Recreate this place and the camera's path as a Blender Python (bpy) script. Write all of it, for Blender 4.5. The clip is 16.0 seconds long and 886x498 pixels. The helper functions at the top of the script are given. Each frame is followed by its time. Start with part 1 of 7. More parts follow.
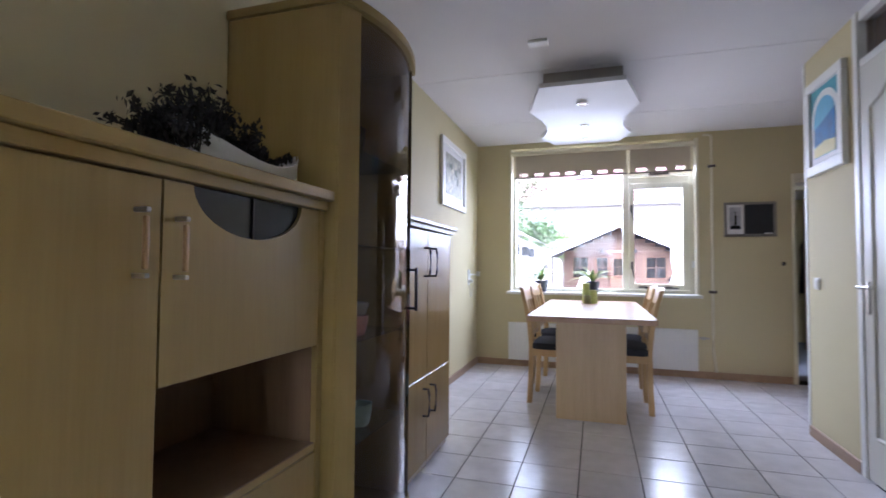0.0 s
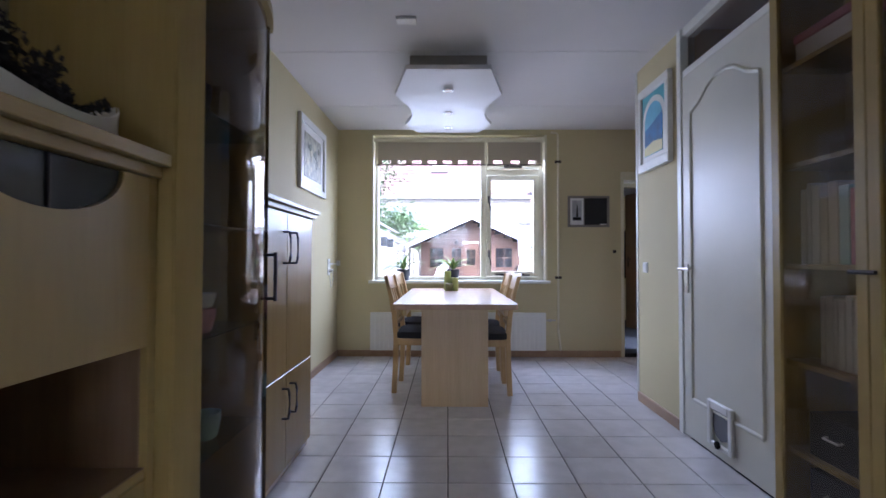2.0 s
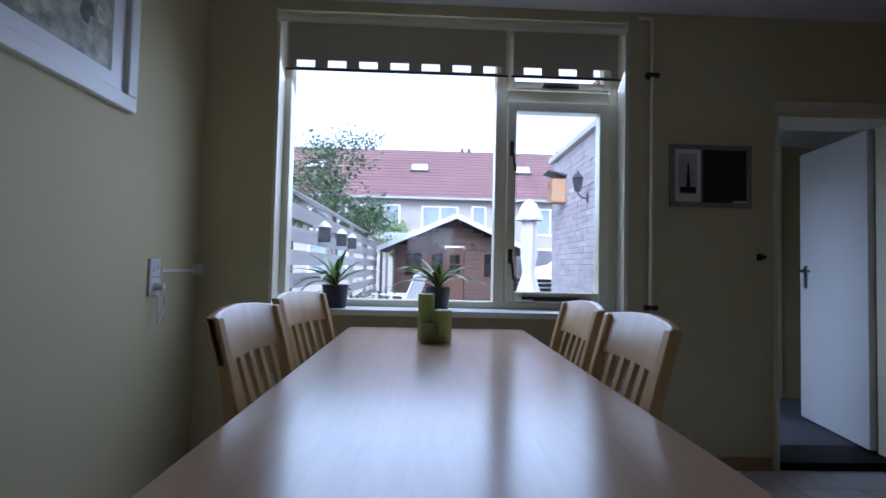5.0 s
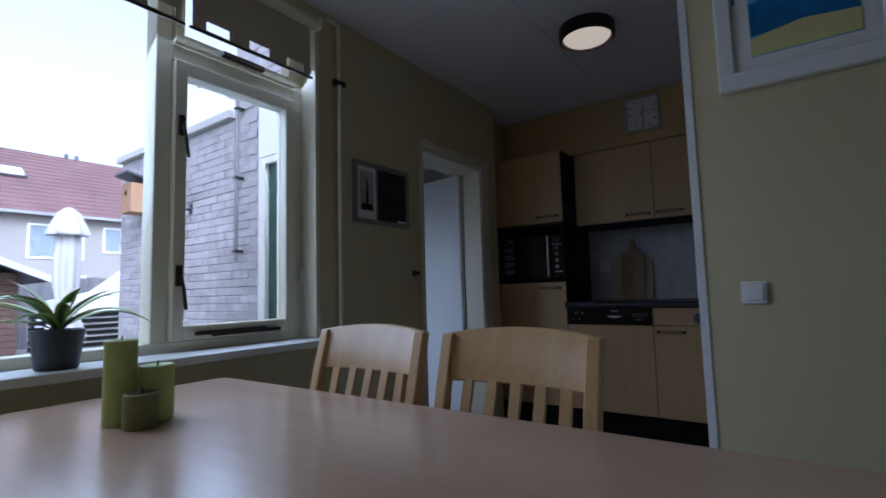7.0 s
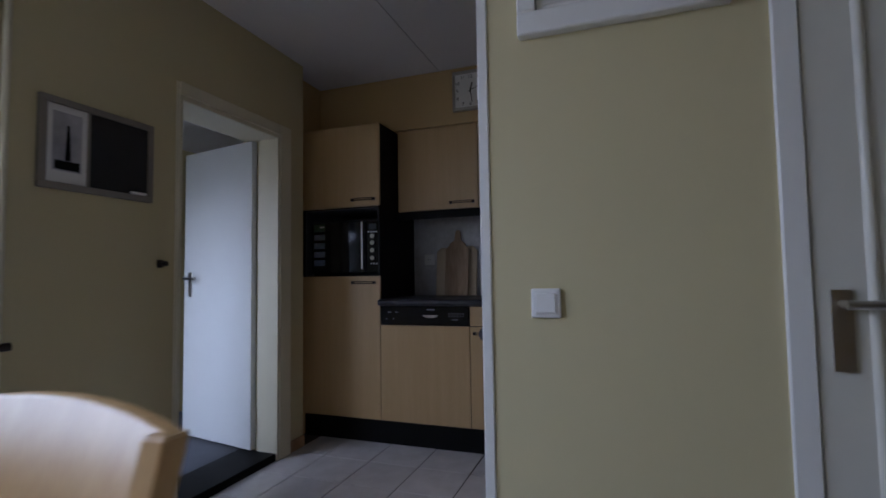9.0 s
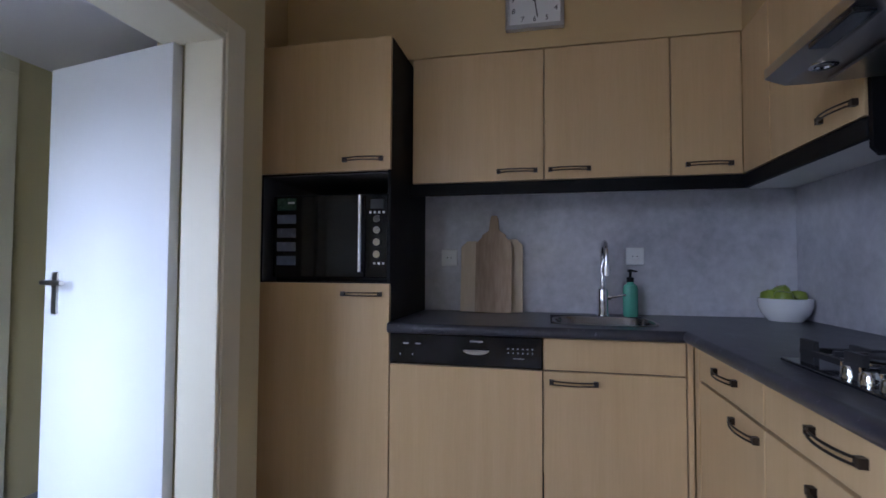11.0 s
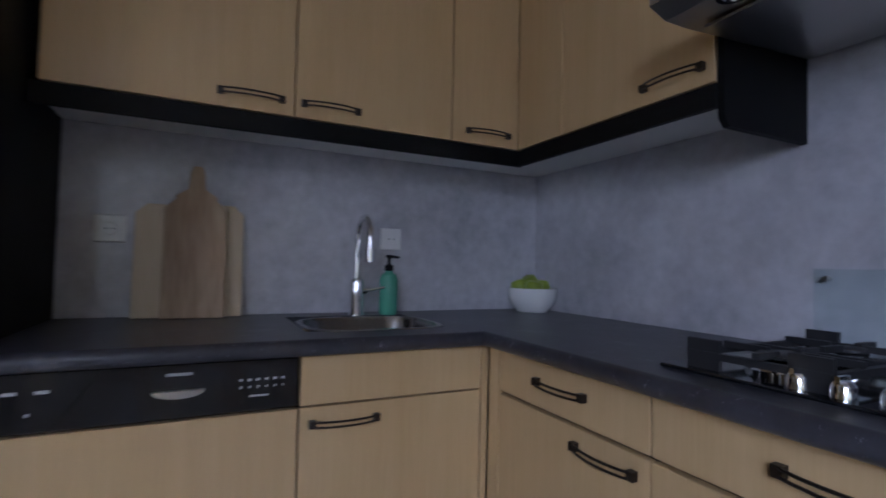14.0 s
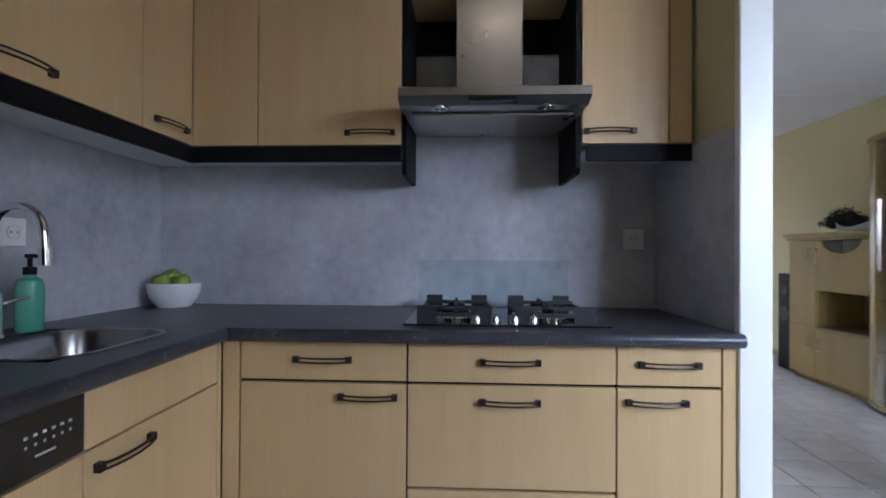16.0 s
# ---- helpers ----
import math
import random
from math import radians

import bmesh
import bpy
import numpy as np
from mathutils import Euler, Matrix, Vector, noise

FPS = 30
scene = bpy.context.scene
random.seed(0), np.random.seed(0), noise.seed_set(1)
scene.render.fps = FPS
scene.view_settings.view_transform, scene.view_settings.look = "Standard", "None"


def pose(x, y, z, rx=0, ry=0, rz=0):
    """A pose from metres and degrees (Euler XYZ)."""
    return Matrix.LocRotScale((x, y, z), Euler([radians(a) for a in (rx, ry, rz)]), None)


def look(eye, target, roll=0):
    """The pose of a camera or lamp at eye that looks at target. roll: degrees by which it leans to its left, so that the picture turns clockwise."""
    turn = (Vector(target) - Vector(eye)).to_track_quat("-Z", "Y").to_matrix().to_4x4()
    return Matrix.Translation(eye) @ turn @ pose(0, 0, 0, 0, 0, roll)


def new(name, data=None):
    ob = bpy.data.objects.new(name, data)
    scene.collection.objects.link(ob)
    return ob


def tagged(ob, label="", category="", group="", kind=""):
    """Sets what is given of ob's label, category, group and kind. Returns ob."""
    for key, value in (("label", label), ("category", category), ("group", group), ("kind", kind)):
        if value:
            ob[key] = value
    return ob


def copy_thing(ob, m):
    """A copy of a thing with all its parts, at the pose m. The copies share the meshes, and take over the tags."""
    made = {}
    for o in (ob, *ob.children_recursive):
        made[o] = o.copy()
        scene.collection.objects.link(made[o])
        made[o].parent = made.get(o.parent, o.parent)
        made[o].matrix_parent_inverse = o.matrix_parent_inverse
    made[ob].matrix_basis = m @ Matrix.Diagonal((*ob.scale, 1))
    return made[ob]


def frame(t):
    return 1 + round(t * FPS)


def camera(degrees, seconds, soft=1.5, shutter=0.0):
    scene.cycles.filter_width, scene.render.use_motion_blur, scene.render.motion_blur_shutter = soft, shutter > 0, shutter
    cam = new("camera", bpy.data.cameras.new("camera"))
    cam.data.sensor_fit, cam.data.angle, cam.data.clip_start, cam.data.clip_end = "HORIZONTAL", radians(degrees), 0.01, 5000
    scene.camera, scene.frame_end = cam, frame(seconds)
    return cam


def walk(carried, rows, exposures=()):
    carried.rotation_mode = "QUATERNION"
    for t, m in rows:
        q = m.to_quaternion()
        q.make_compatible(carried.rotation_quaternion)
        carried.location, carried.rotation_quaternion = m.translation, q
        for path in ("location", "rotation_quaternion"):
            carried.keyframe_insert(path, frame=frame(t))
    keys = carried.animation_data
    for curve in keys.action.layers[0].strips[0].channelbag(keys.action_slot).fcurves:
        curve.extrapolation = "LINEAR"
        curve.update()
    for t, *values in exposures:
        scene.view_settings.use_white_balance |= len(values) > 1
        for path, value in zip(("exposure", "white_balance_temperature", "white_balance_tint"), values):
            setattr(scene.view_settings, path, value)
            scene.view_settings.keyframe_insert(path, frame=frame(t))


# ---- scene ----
cam = camera(84.9, 16.0, soft=1.6, shutter=0.3)
PATH = [
    (0, (0.366, 0.2, 1.084), (-0.235, 2.106, 1.159), 0.5),
    (0.5, (0.299, 0.119, 1.069), (0.022, 2.099, 1.145), -0.0),
    (1, (0.263, 0.095, 1.066), (0.149, 2.091, 1.135), -0.2),
    (1.5, (0.243, 0.117, 1.055), (0.21, 2.116, 1.12), -0.1),
    (2, (0.278, 0.337, 1.053), (0.258, 2.337, 1.097), 0.1),
    (2.5, (0.316, 0.919, 1.101), (0.258, 2.918, 1.134), 0.4),
    (3, (0.332, 1.637, 1.095), (0.223, 3.634, 1.13), 0.6),
    (3.2, (0.335, 1.934, 1.084), (0.226, 3.93, 1.128), 0.6),
    (5.5, (0.207, 3.229, 1.053), (0.462, 5.21, 1.141), 2.0),
    (6, (0.051, 3.524, 1.075), (0.871, 5.346, 1.173), 1.1),
    (6.5, (-0.106, 3.754, 1.070), (1.260, 5.207, 1.216), 0.0),
    (7, (-0.198, 3.770, 1.032), (1.422, 4.929, 1.206), -1.6),
    (7.5, (-0.240, 3.766, 1.038), (1.503, 4.732, 1.202), -1.7),
    (8, (-0.229, 3.767, 1.054), (1.562, 4.646, 1.195), -1.6),
    (8.5, (0.016, 3.718, 1.054), (1.86, 4.482, 1.18), -1.6),
    (9, (0.475, 3.703, 1.072), (2.355, 4.375, 1.182), -0.9),
    (9.5, (0.902, 3.864, 1.101), (2.774, 4.559, 1.204), -0.2),
    (11.8, (1.469, 4.775, 1.157), (3.456, 5.0, 1.212), 0.4),
    (12, (1.439, 4.803, 1.159), (3.43, 4.995, 1.21), 0.4),
    (12.5, (1.44, 4.797, 1.159), (3.433, 4.949, 1.208), 0.5),
    (13, (1.507, 4.761, 1.16), (3.504, 4.862, 1.188), 1.0),
    (13.5, (1.819, 4.767, 1.125), (3.806, 4.547, 1.163), 1.7),
    (14, (2.121, 4.758, 1.105), (3.917, 3.881, 1.173), 1.3),
    (14.5, (2.281, 4.784, 1.124), (3.646, 3.325, 1.212), 0.7),
    (15, (2.411, 5.027, 1.111), (3.153, 3.173, 1.202), 0.1),
    (15.5, (2.464, 5.295, 1.144), (2.831, 3.329, 1.181), -0.5),
    (16, (2.571, 5.442, 1.15), (2.671, 3.445, 1.162), 0.3),
]
EXPOSURES = [(0.0, 2.55, 5450, 29), (1.0, 2.3, 5400, 30), (2.0, 2.12, 5250, 29), (2.5, 2.0, 5200, 28), (3.2, 1.5, 5200, 26), (5.5, 0.2, 4950, 23), (6.5, 0.1, 4950, 22), (8.0, 0.6, 5350, 24), (9.0, 1.1, 5350, 26), (9.5, 1.6, 5350, 27), (12.0, 2.55, 5100, 28), (13.0, 2.55, 5150, 29), (13.5, 2.65, 5200, 24), (14.0, 2.25, 5250, 27), (14.5, 2.95, 5100, 21), (15.0, 3.0, 5150, 20), (15.5, 2.75, 5300, 22), (16.0, 2.75, 5350, 21)]
walk(cam, [(t, look(eye, target, roll)) for t, eye, target, roll in PATH], EXPOSURES)

# ---------------------------------------------------------------- light
world = bpy.data.worlds.new("sky")
world.use_nodes = True
scene.world = world
sky = world.node_tree.nodes.new("ShaderNodeTexSky")
sky.sky_type = "NISHITA"
sky.sun_disc = False
sky.sun_elevation = radians(48)
sky.sun_rotation = radians(200)
sky.air_density, sky.dust_density, sky.ozone_density = 1.0, 5.0, 1.0
back = world.node_tree.nodes["Background"]
back.inputs["Strength"].default_value = 0.15
# an overcast sky: the same dome, paler and brighter
pale = world.node_tree.nodes.new("ShaderNodeHueSaturation")
pale.inputs["Saturation"].default_value, pale.inputs["Value"].default_value = 0.08, 2.5
world.node_tree.links.new(sky.outputs["Color"], pale.inputs["Color"])
world.node_tree.links.new(pale.outputs["Color"], back.inputs["Color"])
sun_data = bpy.data.lights.new("sun", "SUN")
sun_data.energy, sun_data.angle, sun_data.color = 0.5, radians(40), (1.0, 0.96, 0.9)
sun = new("sun", sun_data)
sun.matrix_world = look((-6, -14, 18), (0, 4, 0))

# daylight of the white sky through the window and the glazed garden door
def sky_panel(name, eye, target, wide, high, power, spread=150):
    d = bpy.data.lights.new(name, "AREA")
    d.shape, d.size, d.size_y, d.energy, d.color = "RECTANGLE", wide, high, power, (0.80, 0.91, 1.0)
    d.spread = radians(spread)
    o = new(name, d)
    o.matrix_world = look(eye, target)
    return o


sky_panel("window_daylight", (0.40, 6.06, 1.80), (0.40, 4.0, -0.70), 2.0, 1.1, 16.0, 160)
# added fill lamp behind the viewer, in the made-up front window
sky_panel("unseen_front_fill", (0.35, -3.16, 1.35), (0.35, 0.0, 1.0), 1.1, 1.1, 0.08)
sky_panel("garden_door_daylight", (1.84, 6.42, 1.05), (2.90, 5.95, 0.25), 0.7, 1.1, 0.9, 115)

# ---------------------------------------------------------------- materials
def nodes_of(name):
    m = bpy.data.materials.new(name)
    m.use_nodes = True
    nt = m.node_tree
    return m, nt, nt.nodes["Principled BSDF"]


def ramp(nt, src, stops):
    r = nt.nodes.new("ShaderNodeValToRGB")
    el = r.color_ramp.elements
    while len(el) < len(stops):
        el.new(0.5)
    for e, (p, c) in zip(el, stops):
        e.position, e.color = p, (*c, 1)
    nt.links.new(src, r.inputs["Fac"])
    return r.outputs["Color"]


def coords(nt, scale, space="Object"):
    tc = nt.nodes.new("ShaderNodeTexCoord")
    mp = nt.nodes.new("ShaderNodeMapping")
    mp.inputs["Scale"].default_value = scale
    if space == "World":
        g = nt.nodes.new("ShaderNodeNewGeometry")
        nt.links.new(g.outputs["Position"], mp.inputs["Vector"])
    else:
        nt.links.new(tc.outputs[space], mp.inputs["Vector"])
    return mp.outputs["Vector"]


def noise_of(nt, vec, scale, detail=4, rough=0.55):
    n = nt.nodes.new("ShaderNodeTexNoise")
    n.inputs["Scale"].default_value, n.inputs["Detail"].default_value, n.inputs["Roughness"].default_value = scale, detail, rough
    nt.links.new(vec, n.inputs["Vector"])
    return n.outputs["Fac"]


def bump_of(nt, bsdf, height, strength, dist=0.002):
    b = nt.nodes.new("ShaderNodeBump")
    b.inputs["Strength"].default_value, b.inputs["Distance"].default_value = strength, dist
    nt.links.new(height, b.inputs["Height"])
    nt.links.new(b.outputs["Normal"], bsdf.inputs["Normal"])


def mul(c, f):
    return tuple(min(1, v * f) for v in c)


def paint(name, col, rough=0.5, metal=0.0, vary=0.06, scale=3.0, fine=180.0, bump=0.1, coat=0.0, world_space=True, random_amt=0.0):
    """Paint, plastic, metal or plaster: large soft variation, fine grain."""
    m, nt, b = nodes_of(name)
    v = coords(nt, (1, 1, 1), "World" if world_space else "Object")
    big = noise_of(nt, v, scale, 5)
    col_out = ramp(nt, big, [(0.3, mul(col, 1 - vary)), (0.7, mul(col, 1 + vary))])
    if random_amt:
        oi = nt.nodes.new("ShaderNodeObjectInfo")
        hsv = nt.nodes.new("ShaderNodeHueSaturation")
        mr = nt.nodes.new("ShaderNodeMapRange")
        mr.inputs["To Min"].default_value, mr.inputs["To Max"].default_value = 1 - random_amt, 1 + random_amt
        nt.links.new(oi.outputs["Random"], mr.inputs["Value"])
        nt.links.new(mr.outputs["Result"], hsv.inputs["Value"])
        nt.links.new(col_out, hsv.inputs["Color"])
        col_out = hsv.outputs["Color"]
    nt.links.new(col_out, b.inputs["Base Color"])
    small = noise_of(nt, v, fine, 3)
    rr = nt.nodes.new("ShaderNodeMapRange")
    rr.inputs["To Min"].default_value, rr.inputs["To Max"].default_value = max(0.02, rough - 0.08), min(1, rough + 0.08)
    nt.links.new(big, rr.inputs["Value"])
    nt.links.new(rr.outputs["Result"], b.inputs["Roughness"])
    b.inputs["Metallic"].default_value = metal
    b.inputs["Coat Weight"].default_value = coat
    if bump:
        bump_of(nt, b, small, bump)
    return m


def wood(name, dark, light, axis="z", rough=0.4, grain=14.0, bump=0.06, coat=0.0, vary=0.0):
    """Wood or wood-print foil, with the grain along one axis."""
    m, nt, b = nodes_of(name)
    sc = {"x": (0.06, 1, 1), "y": (1, 0.06, 1), "z": (1, 1, 0.05)}[axis]
    v = coords(nt, sc, "World")
    n1 = noise_of(nt, v, grain, 6, 0.6)
    n2 = noise_of(nt, v, grain * 9, 3, 0.5)
    mix = nt.nodes.new("ShaderNodeMath")
    mix.operation = "MULTIPLY_ADD"
    mix.inputs[1].default_value = 0.35
    nt.links.new(n2, mix.inputs[0])
    half = nt.nodes.new("ShaderNodeMath")
    half.operation = "MULTIPLY"
    half.inputs[1].default_value = 0.65
    nt.links.new(n1, half.inputs[0])
    nt.links.new(half.outputs[0], mix.inputs[2])
    col = ramp(nt, mix.outputs[0], [(0.3, dark), (0.68, light)])
    if vary:
        oi = nt.nodes.new("ShaderNodeObjectInfo")
        mr = nt.nodes.new("ShaderNodeMapRange")
        mr.inputs["To Min"].default_value, mr.inputs["To Max"].default_value = 1 - vary, 1 + vary
        nt.links.new(oi.outputs["Random"], mr.inputs["Value"])
        hsv = nt.nodes.new("ShaderNodeHueSaturation")
        nt.links.new(mr.outputs["Result"], hsv.inputs["Value"])
        nt.links.new(col, hsv.inputs["Color"])
        col = hsv.outputs["Color"]
    nt.links.new(col, b.inputs["Base Color"])
    b.inputs["Roughness"].default_value = rough
    b.inputs["Coat Weight"].default_value = coat
    bump_of(nt, b, n2, bump, 0.001)
    return m


def glass(name, tint=(0.95, 0.98, 0.97), clear=0.88, rough=0.0):
    """A thin pane: mostly see-through, mirror gloss by angle."""
    m, nt, b = nodes_of(name)
    nt.nodes.remove(b)
    tr = nt.nodes.new("ShaderNodeBsdfTransparent")
    tr.inputs["Color"].default_value = (*tint, 1)
    gl = nt.nodes.new("ShaderNodeBsdfGlossy")
    gl.inputs["Roughness"].default_value = rough
    lw = nt.nodes.new("ShaderNodeLayerWeight")
    lw.inputs["Blend"].default_value = 0.5
    pw = nt.nodes.new("ShaderNodeMath")
    pw.operation = "POWER"
    pw.inputs[1].default_value = 5.0
    nt.links.new(lw.outputs["Facing"], pw.inputs[0])
    fr = nt.nodes.new("ShaderNodeMapRange")
    fr.inputs["To Min"].default_value, fr.inputs["To Max"].default_value = 0.035, 0.9
    nt.links.new(pw.outputs[0], fr.inputs["Value"])
    mx = nt.nodes.new("ShaderNodeMixShader")
    nt.links.new(fr.outputs[0], mx.inputs[0])
    nt.links.new(tr.outputs[0], mx.inputs[1])
    nt.links.new(gl.outputs[0], mx.inputs[2])
    nt.links.new(mx.outputs[0], nt.nodes["Material Output"].inputs[0])
    return m


def glow(name, col, strength):
    m, nt, b = nodes_of(name)
    b.inputs["Base Color"].default_value = (*col, 1)
    b.inputs["Emission Color"].default_value = (*col, 1)
    b.inputs["Emission Strength"].default_value = strength
    return m


def concrete(name, dark, light, rough=0.3):
    m, nt, b = nodes_of(name)
    v = coords(nt, (1, 1, 1), "World")
    n1, n2, n3 = noise_of(nt, v, 2.2, 8, 0.65), noise_of(nt, v, 22, 6, 0.6), noise_of(nt, v, 150, 2)
    add = nt.nodes.new("ShaderNodeMath")
    add.operation = "MULTIPLY_ADD"
    add.inputs[1].default_value = 0.3
    nt.links.new(n2, add.inputs[0])
    sc = nt.nodes.new("ShaderNodeMath")
    sc.operation = "MULTIPLY"
    sc.inputs[1].default_value = 0.7
    nt.links.new(n1, sc.inputs[0])
    nt.links.new(sc.outputs[0], add.inputs[2])
    nt.links.new(ramp(nt, add.outputs[0], [(0.34, dark), (0.66, light)]), b.inputs["Base Color"])
    b.inputs["Roughness"].default_value = rough
    bump_of(nt, b, n3, 0.05)
    return m


def slate(name):
    """Dark blue-grey stone-look worktop with pale veins."""
    m, nt, b = nodes_of(name)
    v = coords(nt, (1, 1, 1), "World")
    n1, n2 = noise_of(nt, v, 9, 8, 0.7), noise_of(nt, v, 45, 6, 0.7)
    c1 = ramp(nt, n1, [(0.3, (0.02, 0.02, 0.026)), (0.6, (0.05, 0.05, 0.06)), (0.75, (0.13, 0.13, 0.15))])
    c2 = ramp(nt, n2, [(0.5, (0, 0, 0)), (0.62, (0.0, 0.0, 0.0)), (0.7, (0.16, 0.16, 0.18))])
    mx = nt.nodes.new("ShaderNodeMix")
    mx.data_type, mx.blend_type = "RGBA", "ADD"
    mx.inputs[0].default_value = 1.0
    nt.links.new(c1, mx.inputs[6])
    nt.links.new(c2, mx.inputs[7])
    nt.links.new(mx.outputs[2], b.inputs["Base Color"])
    b.inputs["Roughness"].default_value = 0.32
    bump_of(nt, b, n2, 0.05)
    return m


M_WALL = paint("wall_yellow", (0.595, 0.528, 0.31), 0.75, vary=0.03, scale=1.2, fine=240, bump=0.12)
M_WALL_K = paint("wall_ochre", (0.56, 0.40, 0.19), 0.75, vary=0.04, scale=1.2, fine=240, bump=0.12)
M_CEIL = paint("ceiling_white", (0.74, 0.73, 0.75), 0.9, vary=0.02, scale=2, fine=90, bump=0.25)
M_WHITE = paint("white_paint", (0.78, 0.78, 0.74), 0.38, vary=0.02, fine=60, bump=0.03)
M_CREAM = paint("cream_paint", (0.72, 0.68, 0.52), 0.42, vary=0.03, fine=60, bump=0.04)
M_DOOR = paint("door_white", (0.76, 0.78, 0.78), 0.36, vary=0.02, fine=60, bump=0.04)
M_HALLDOOR = paint("hall_door_white", (0.66, 0.65, 0.57), 0.4, vary=0.03, fine=60, bump=0.04)
M_TILE = paint("tile_glaze", (0.66, 0.64, 0.65), 0.22, vary=0.08, scale=9, fine=60, bump=0.05, random_amt=0.05)
M_GROUT = paint("grout", (0.06, 0.055, 0.055), 0.95, vary=0.15, fine=200, bump=0.3)
M_SKIRT = wood("skirting_brown", (0.30, 0.19, 0.11), (0.42, 0.28, 0.17), "y", 0.45)
M_BEECH = wood("beech_foil", (0.50, 0.36, 0.20), (0.62, 0.47, 0.28), "z", 0.36, grain=16)
M_BEECH_H = wood("beech_foil_flat", (0.50, 0.36, 0.20), (0.62, 0.47, 0.28), "y", 0.36, grain=16)
M_CHAIR = wood("chair_beech", (0.43, 0.265, 0.10), (0.57, 0.38, 0.165), "z", 0.33, grain=20)
M_TABLE = wood("table_beech", (0.45, 0.298, 0.19), (0.52, 0.362, 0.245), "y", 0.21, grain=15, bump=0.03)
M_KIT = wood("kitchen_maple", (0.52, 0.355, 0.165), (0.59, 0.415, 0.21), "z", 0.38, grain=18)
M_BLACK = paint("black_laminate", (0.004, 0.0038, 0.0042), 0.6, vary=0.15, bump=0.05)
M_BLACK.node_tree.nodes["Principled BSDF"].inputs["Specular IOR Level"].default_value = 0.2
M_BLACKG = paint("black_gloss", (0.012, 0.012, 0.013), 0.08, vary=0.1, bump=0)
M_IRON = paint("cast_iron", (0.02, 0.02, 0.022), 0.55, vary=0.2, bump=0.3)
M_BRONZE = paint("dark_bronze", (0.06, 0.05, 0.045), 0.35, metal=0.9, vary=0.15, bump=0.05)
M_STEEL = paint("brushed_steel", (0.52, 0.50, 0.47), 0.3, metal=1.0, vary=0.05, scale=6, fine=300, bump=0.05)
M_CHROME = paint("chrome", (0.75, 0.75, 0.76), 0.08, metal=1.0, vary=0.02, bump=0)
M_SPLASH = concrete("concrete_panel", (0.36, 0.36, 0.385), (0.66, 0.655, 0.685))
M_TOP = slate("worktop_slate")
M_GLASS = glass("window_glass")
M_SMOKE = glass("smoked_glass", (0.80, 0.75, 0.71))
M_CLEARG = glass("splash_glass", (0.93, 0.97, 0.97))
M_PLASTIC = paint("white_plastic", (0.78, 0.78, 0.76), 0.35, vary=0.02, bump=0)
M_CARPET = paint("grey_carpet", (0.09, 0.095, 0.11), 0.95, vary=0.2, fine=300, bump=0.5)
M_CUSHION = paint("black_cushion", (0.02, 0.02, 0.025), 0.85, vary=0.2, fine=400, bump=0.4)


# ---------------------------------------------------------------- helpers for shapes
def cuboid(bm, x0, x1, y0, y1, z0, z1):
    m = Matrix.Translation(((x0 + x1) / 2, (y0 + y1) / 2, (z0 + z1) / 2)) @ Matrix.Diagonal((abs(x1 - x0), abs(y1 - y0), abs(z1 - z0), 1))
    return bmesh.ops.create_cube(bm, size=1, matrix=m)["verts"]


def soften(bm, width, seg=2):
    if width:
        bmesh.ops.bevel(bm, geom=list(bm.edges), offset=width, segments=seg, profile=0.5, affect="EDGES", clamp_overlap=True)


def tube(bm, p, q, r0, r1=None, seg=12, caps=True):
    """A round bar from p to q."""
    p, q = Vector(p), Vector(q)
    m = Matrix.Translation((p + q) / 2) @ (q - p).to_track_quat("Z", "Y").to_matrix().to_4x4()
    return bmesh.ops.create_cone(bm, cap_ends=caps, segments=seg, radius1=r0, radius2=r0 if r1 is None else r1, depth=(q - p).length, matrix=m)["verts"]


def sweep(bm, pts, r, seg=8):
    """A round pipe along a line of points."""
    pts = [Vector(p) for p in pts]
    rings = []
    for i, p in enumerate(pts):
        d = (pts[min(i + 1, len(pts) - 1)] - pts[max(i - 1, 0)]).normalized()
        q = d.to_track_quat("Z", "Y")
        rr = r(i / (len(pts) - 1)) if callable(r) else r
        rings.append([bm.verts.new(p + q @ Vector((math.cos(a) * rr, math.sin(a) * rr, 0))) for a in [2 * math.pi * k / seg for k in range(seg)]])
    for a, b in zip(rings, rings[1:]):
        for k in range(seg):
            bm.faces.new((a[k], a[(k + 1) % seg], b[(k + 1) % seg], b[k]))
    bm.faces.new(rings[0][::-1])
    bm.faces.new(rings[-1])


def lathe(bm, prof, seg=24, at=(0, 0, 0)):
    """A turned body from (radius, height) pairs."""
    rings = []
    for r, z in prof:
        rings.append([bm.verts.new((at[0] + r * math.cos(2 * math.pi * k / seg), at[1] + r * math.sin(2 * math.pi * k / seg), at[2] + z)) for k in range(seg)])
    for a, b in zip(rings, rings[1:]):
        for k in range(seg):
            bm.faces.new((a[k], a[(k + 1) % seg], b[(k + 1) % seg], b[k]))
    bm.faces.new(rings[0][::-1])
    bm.faces.new(rings[-1])


def slab(bm, outline, z0, z1):
    """A flat plate with any outline, given as (x, y) pairs counter-clockwise."""
    lo = [bm.verts.new((x, y, z0)) for x, y in outline]
    hi = [bm.verts.new((x, y, z1)) for x, y in outline]
    n = len(lo)
    for k in range(n):
        bm.faces.new((lo[k], lo[(k + 1) % n], hi[(k + 1) % n], hi[k]))
    bm.faces.new(lo[::-1])
    bm.faces.new(hi)


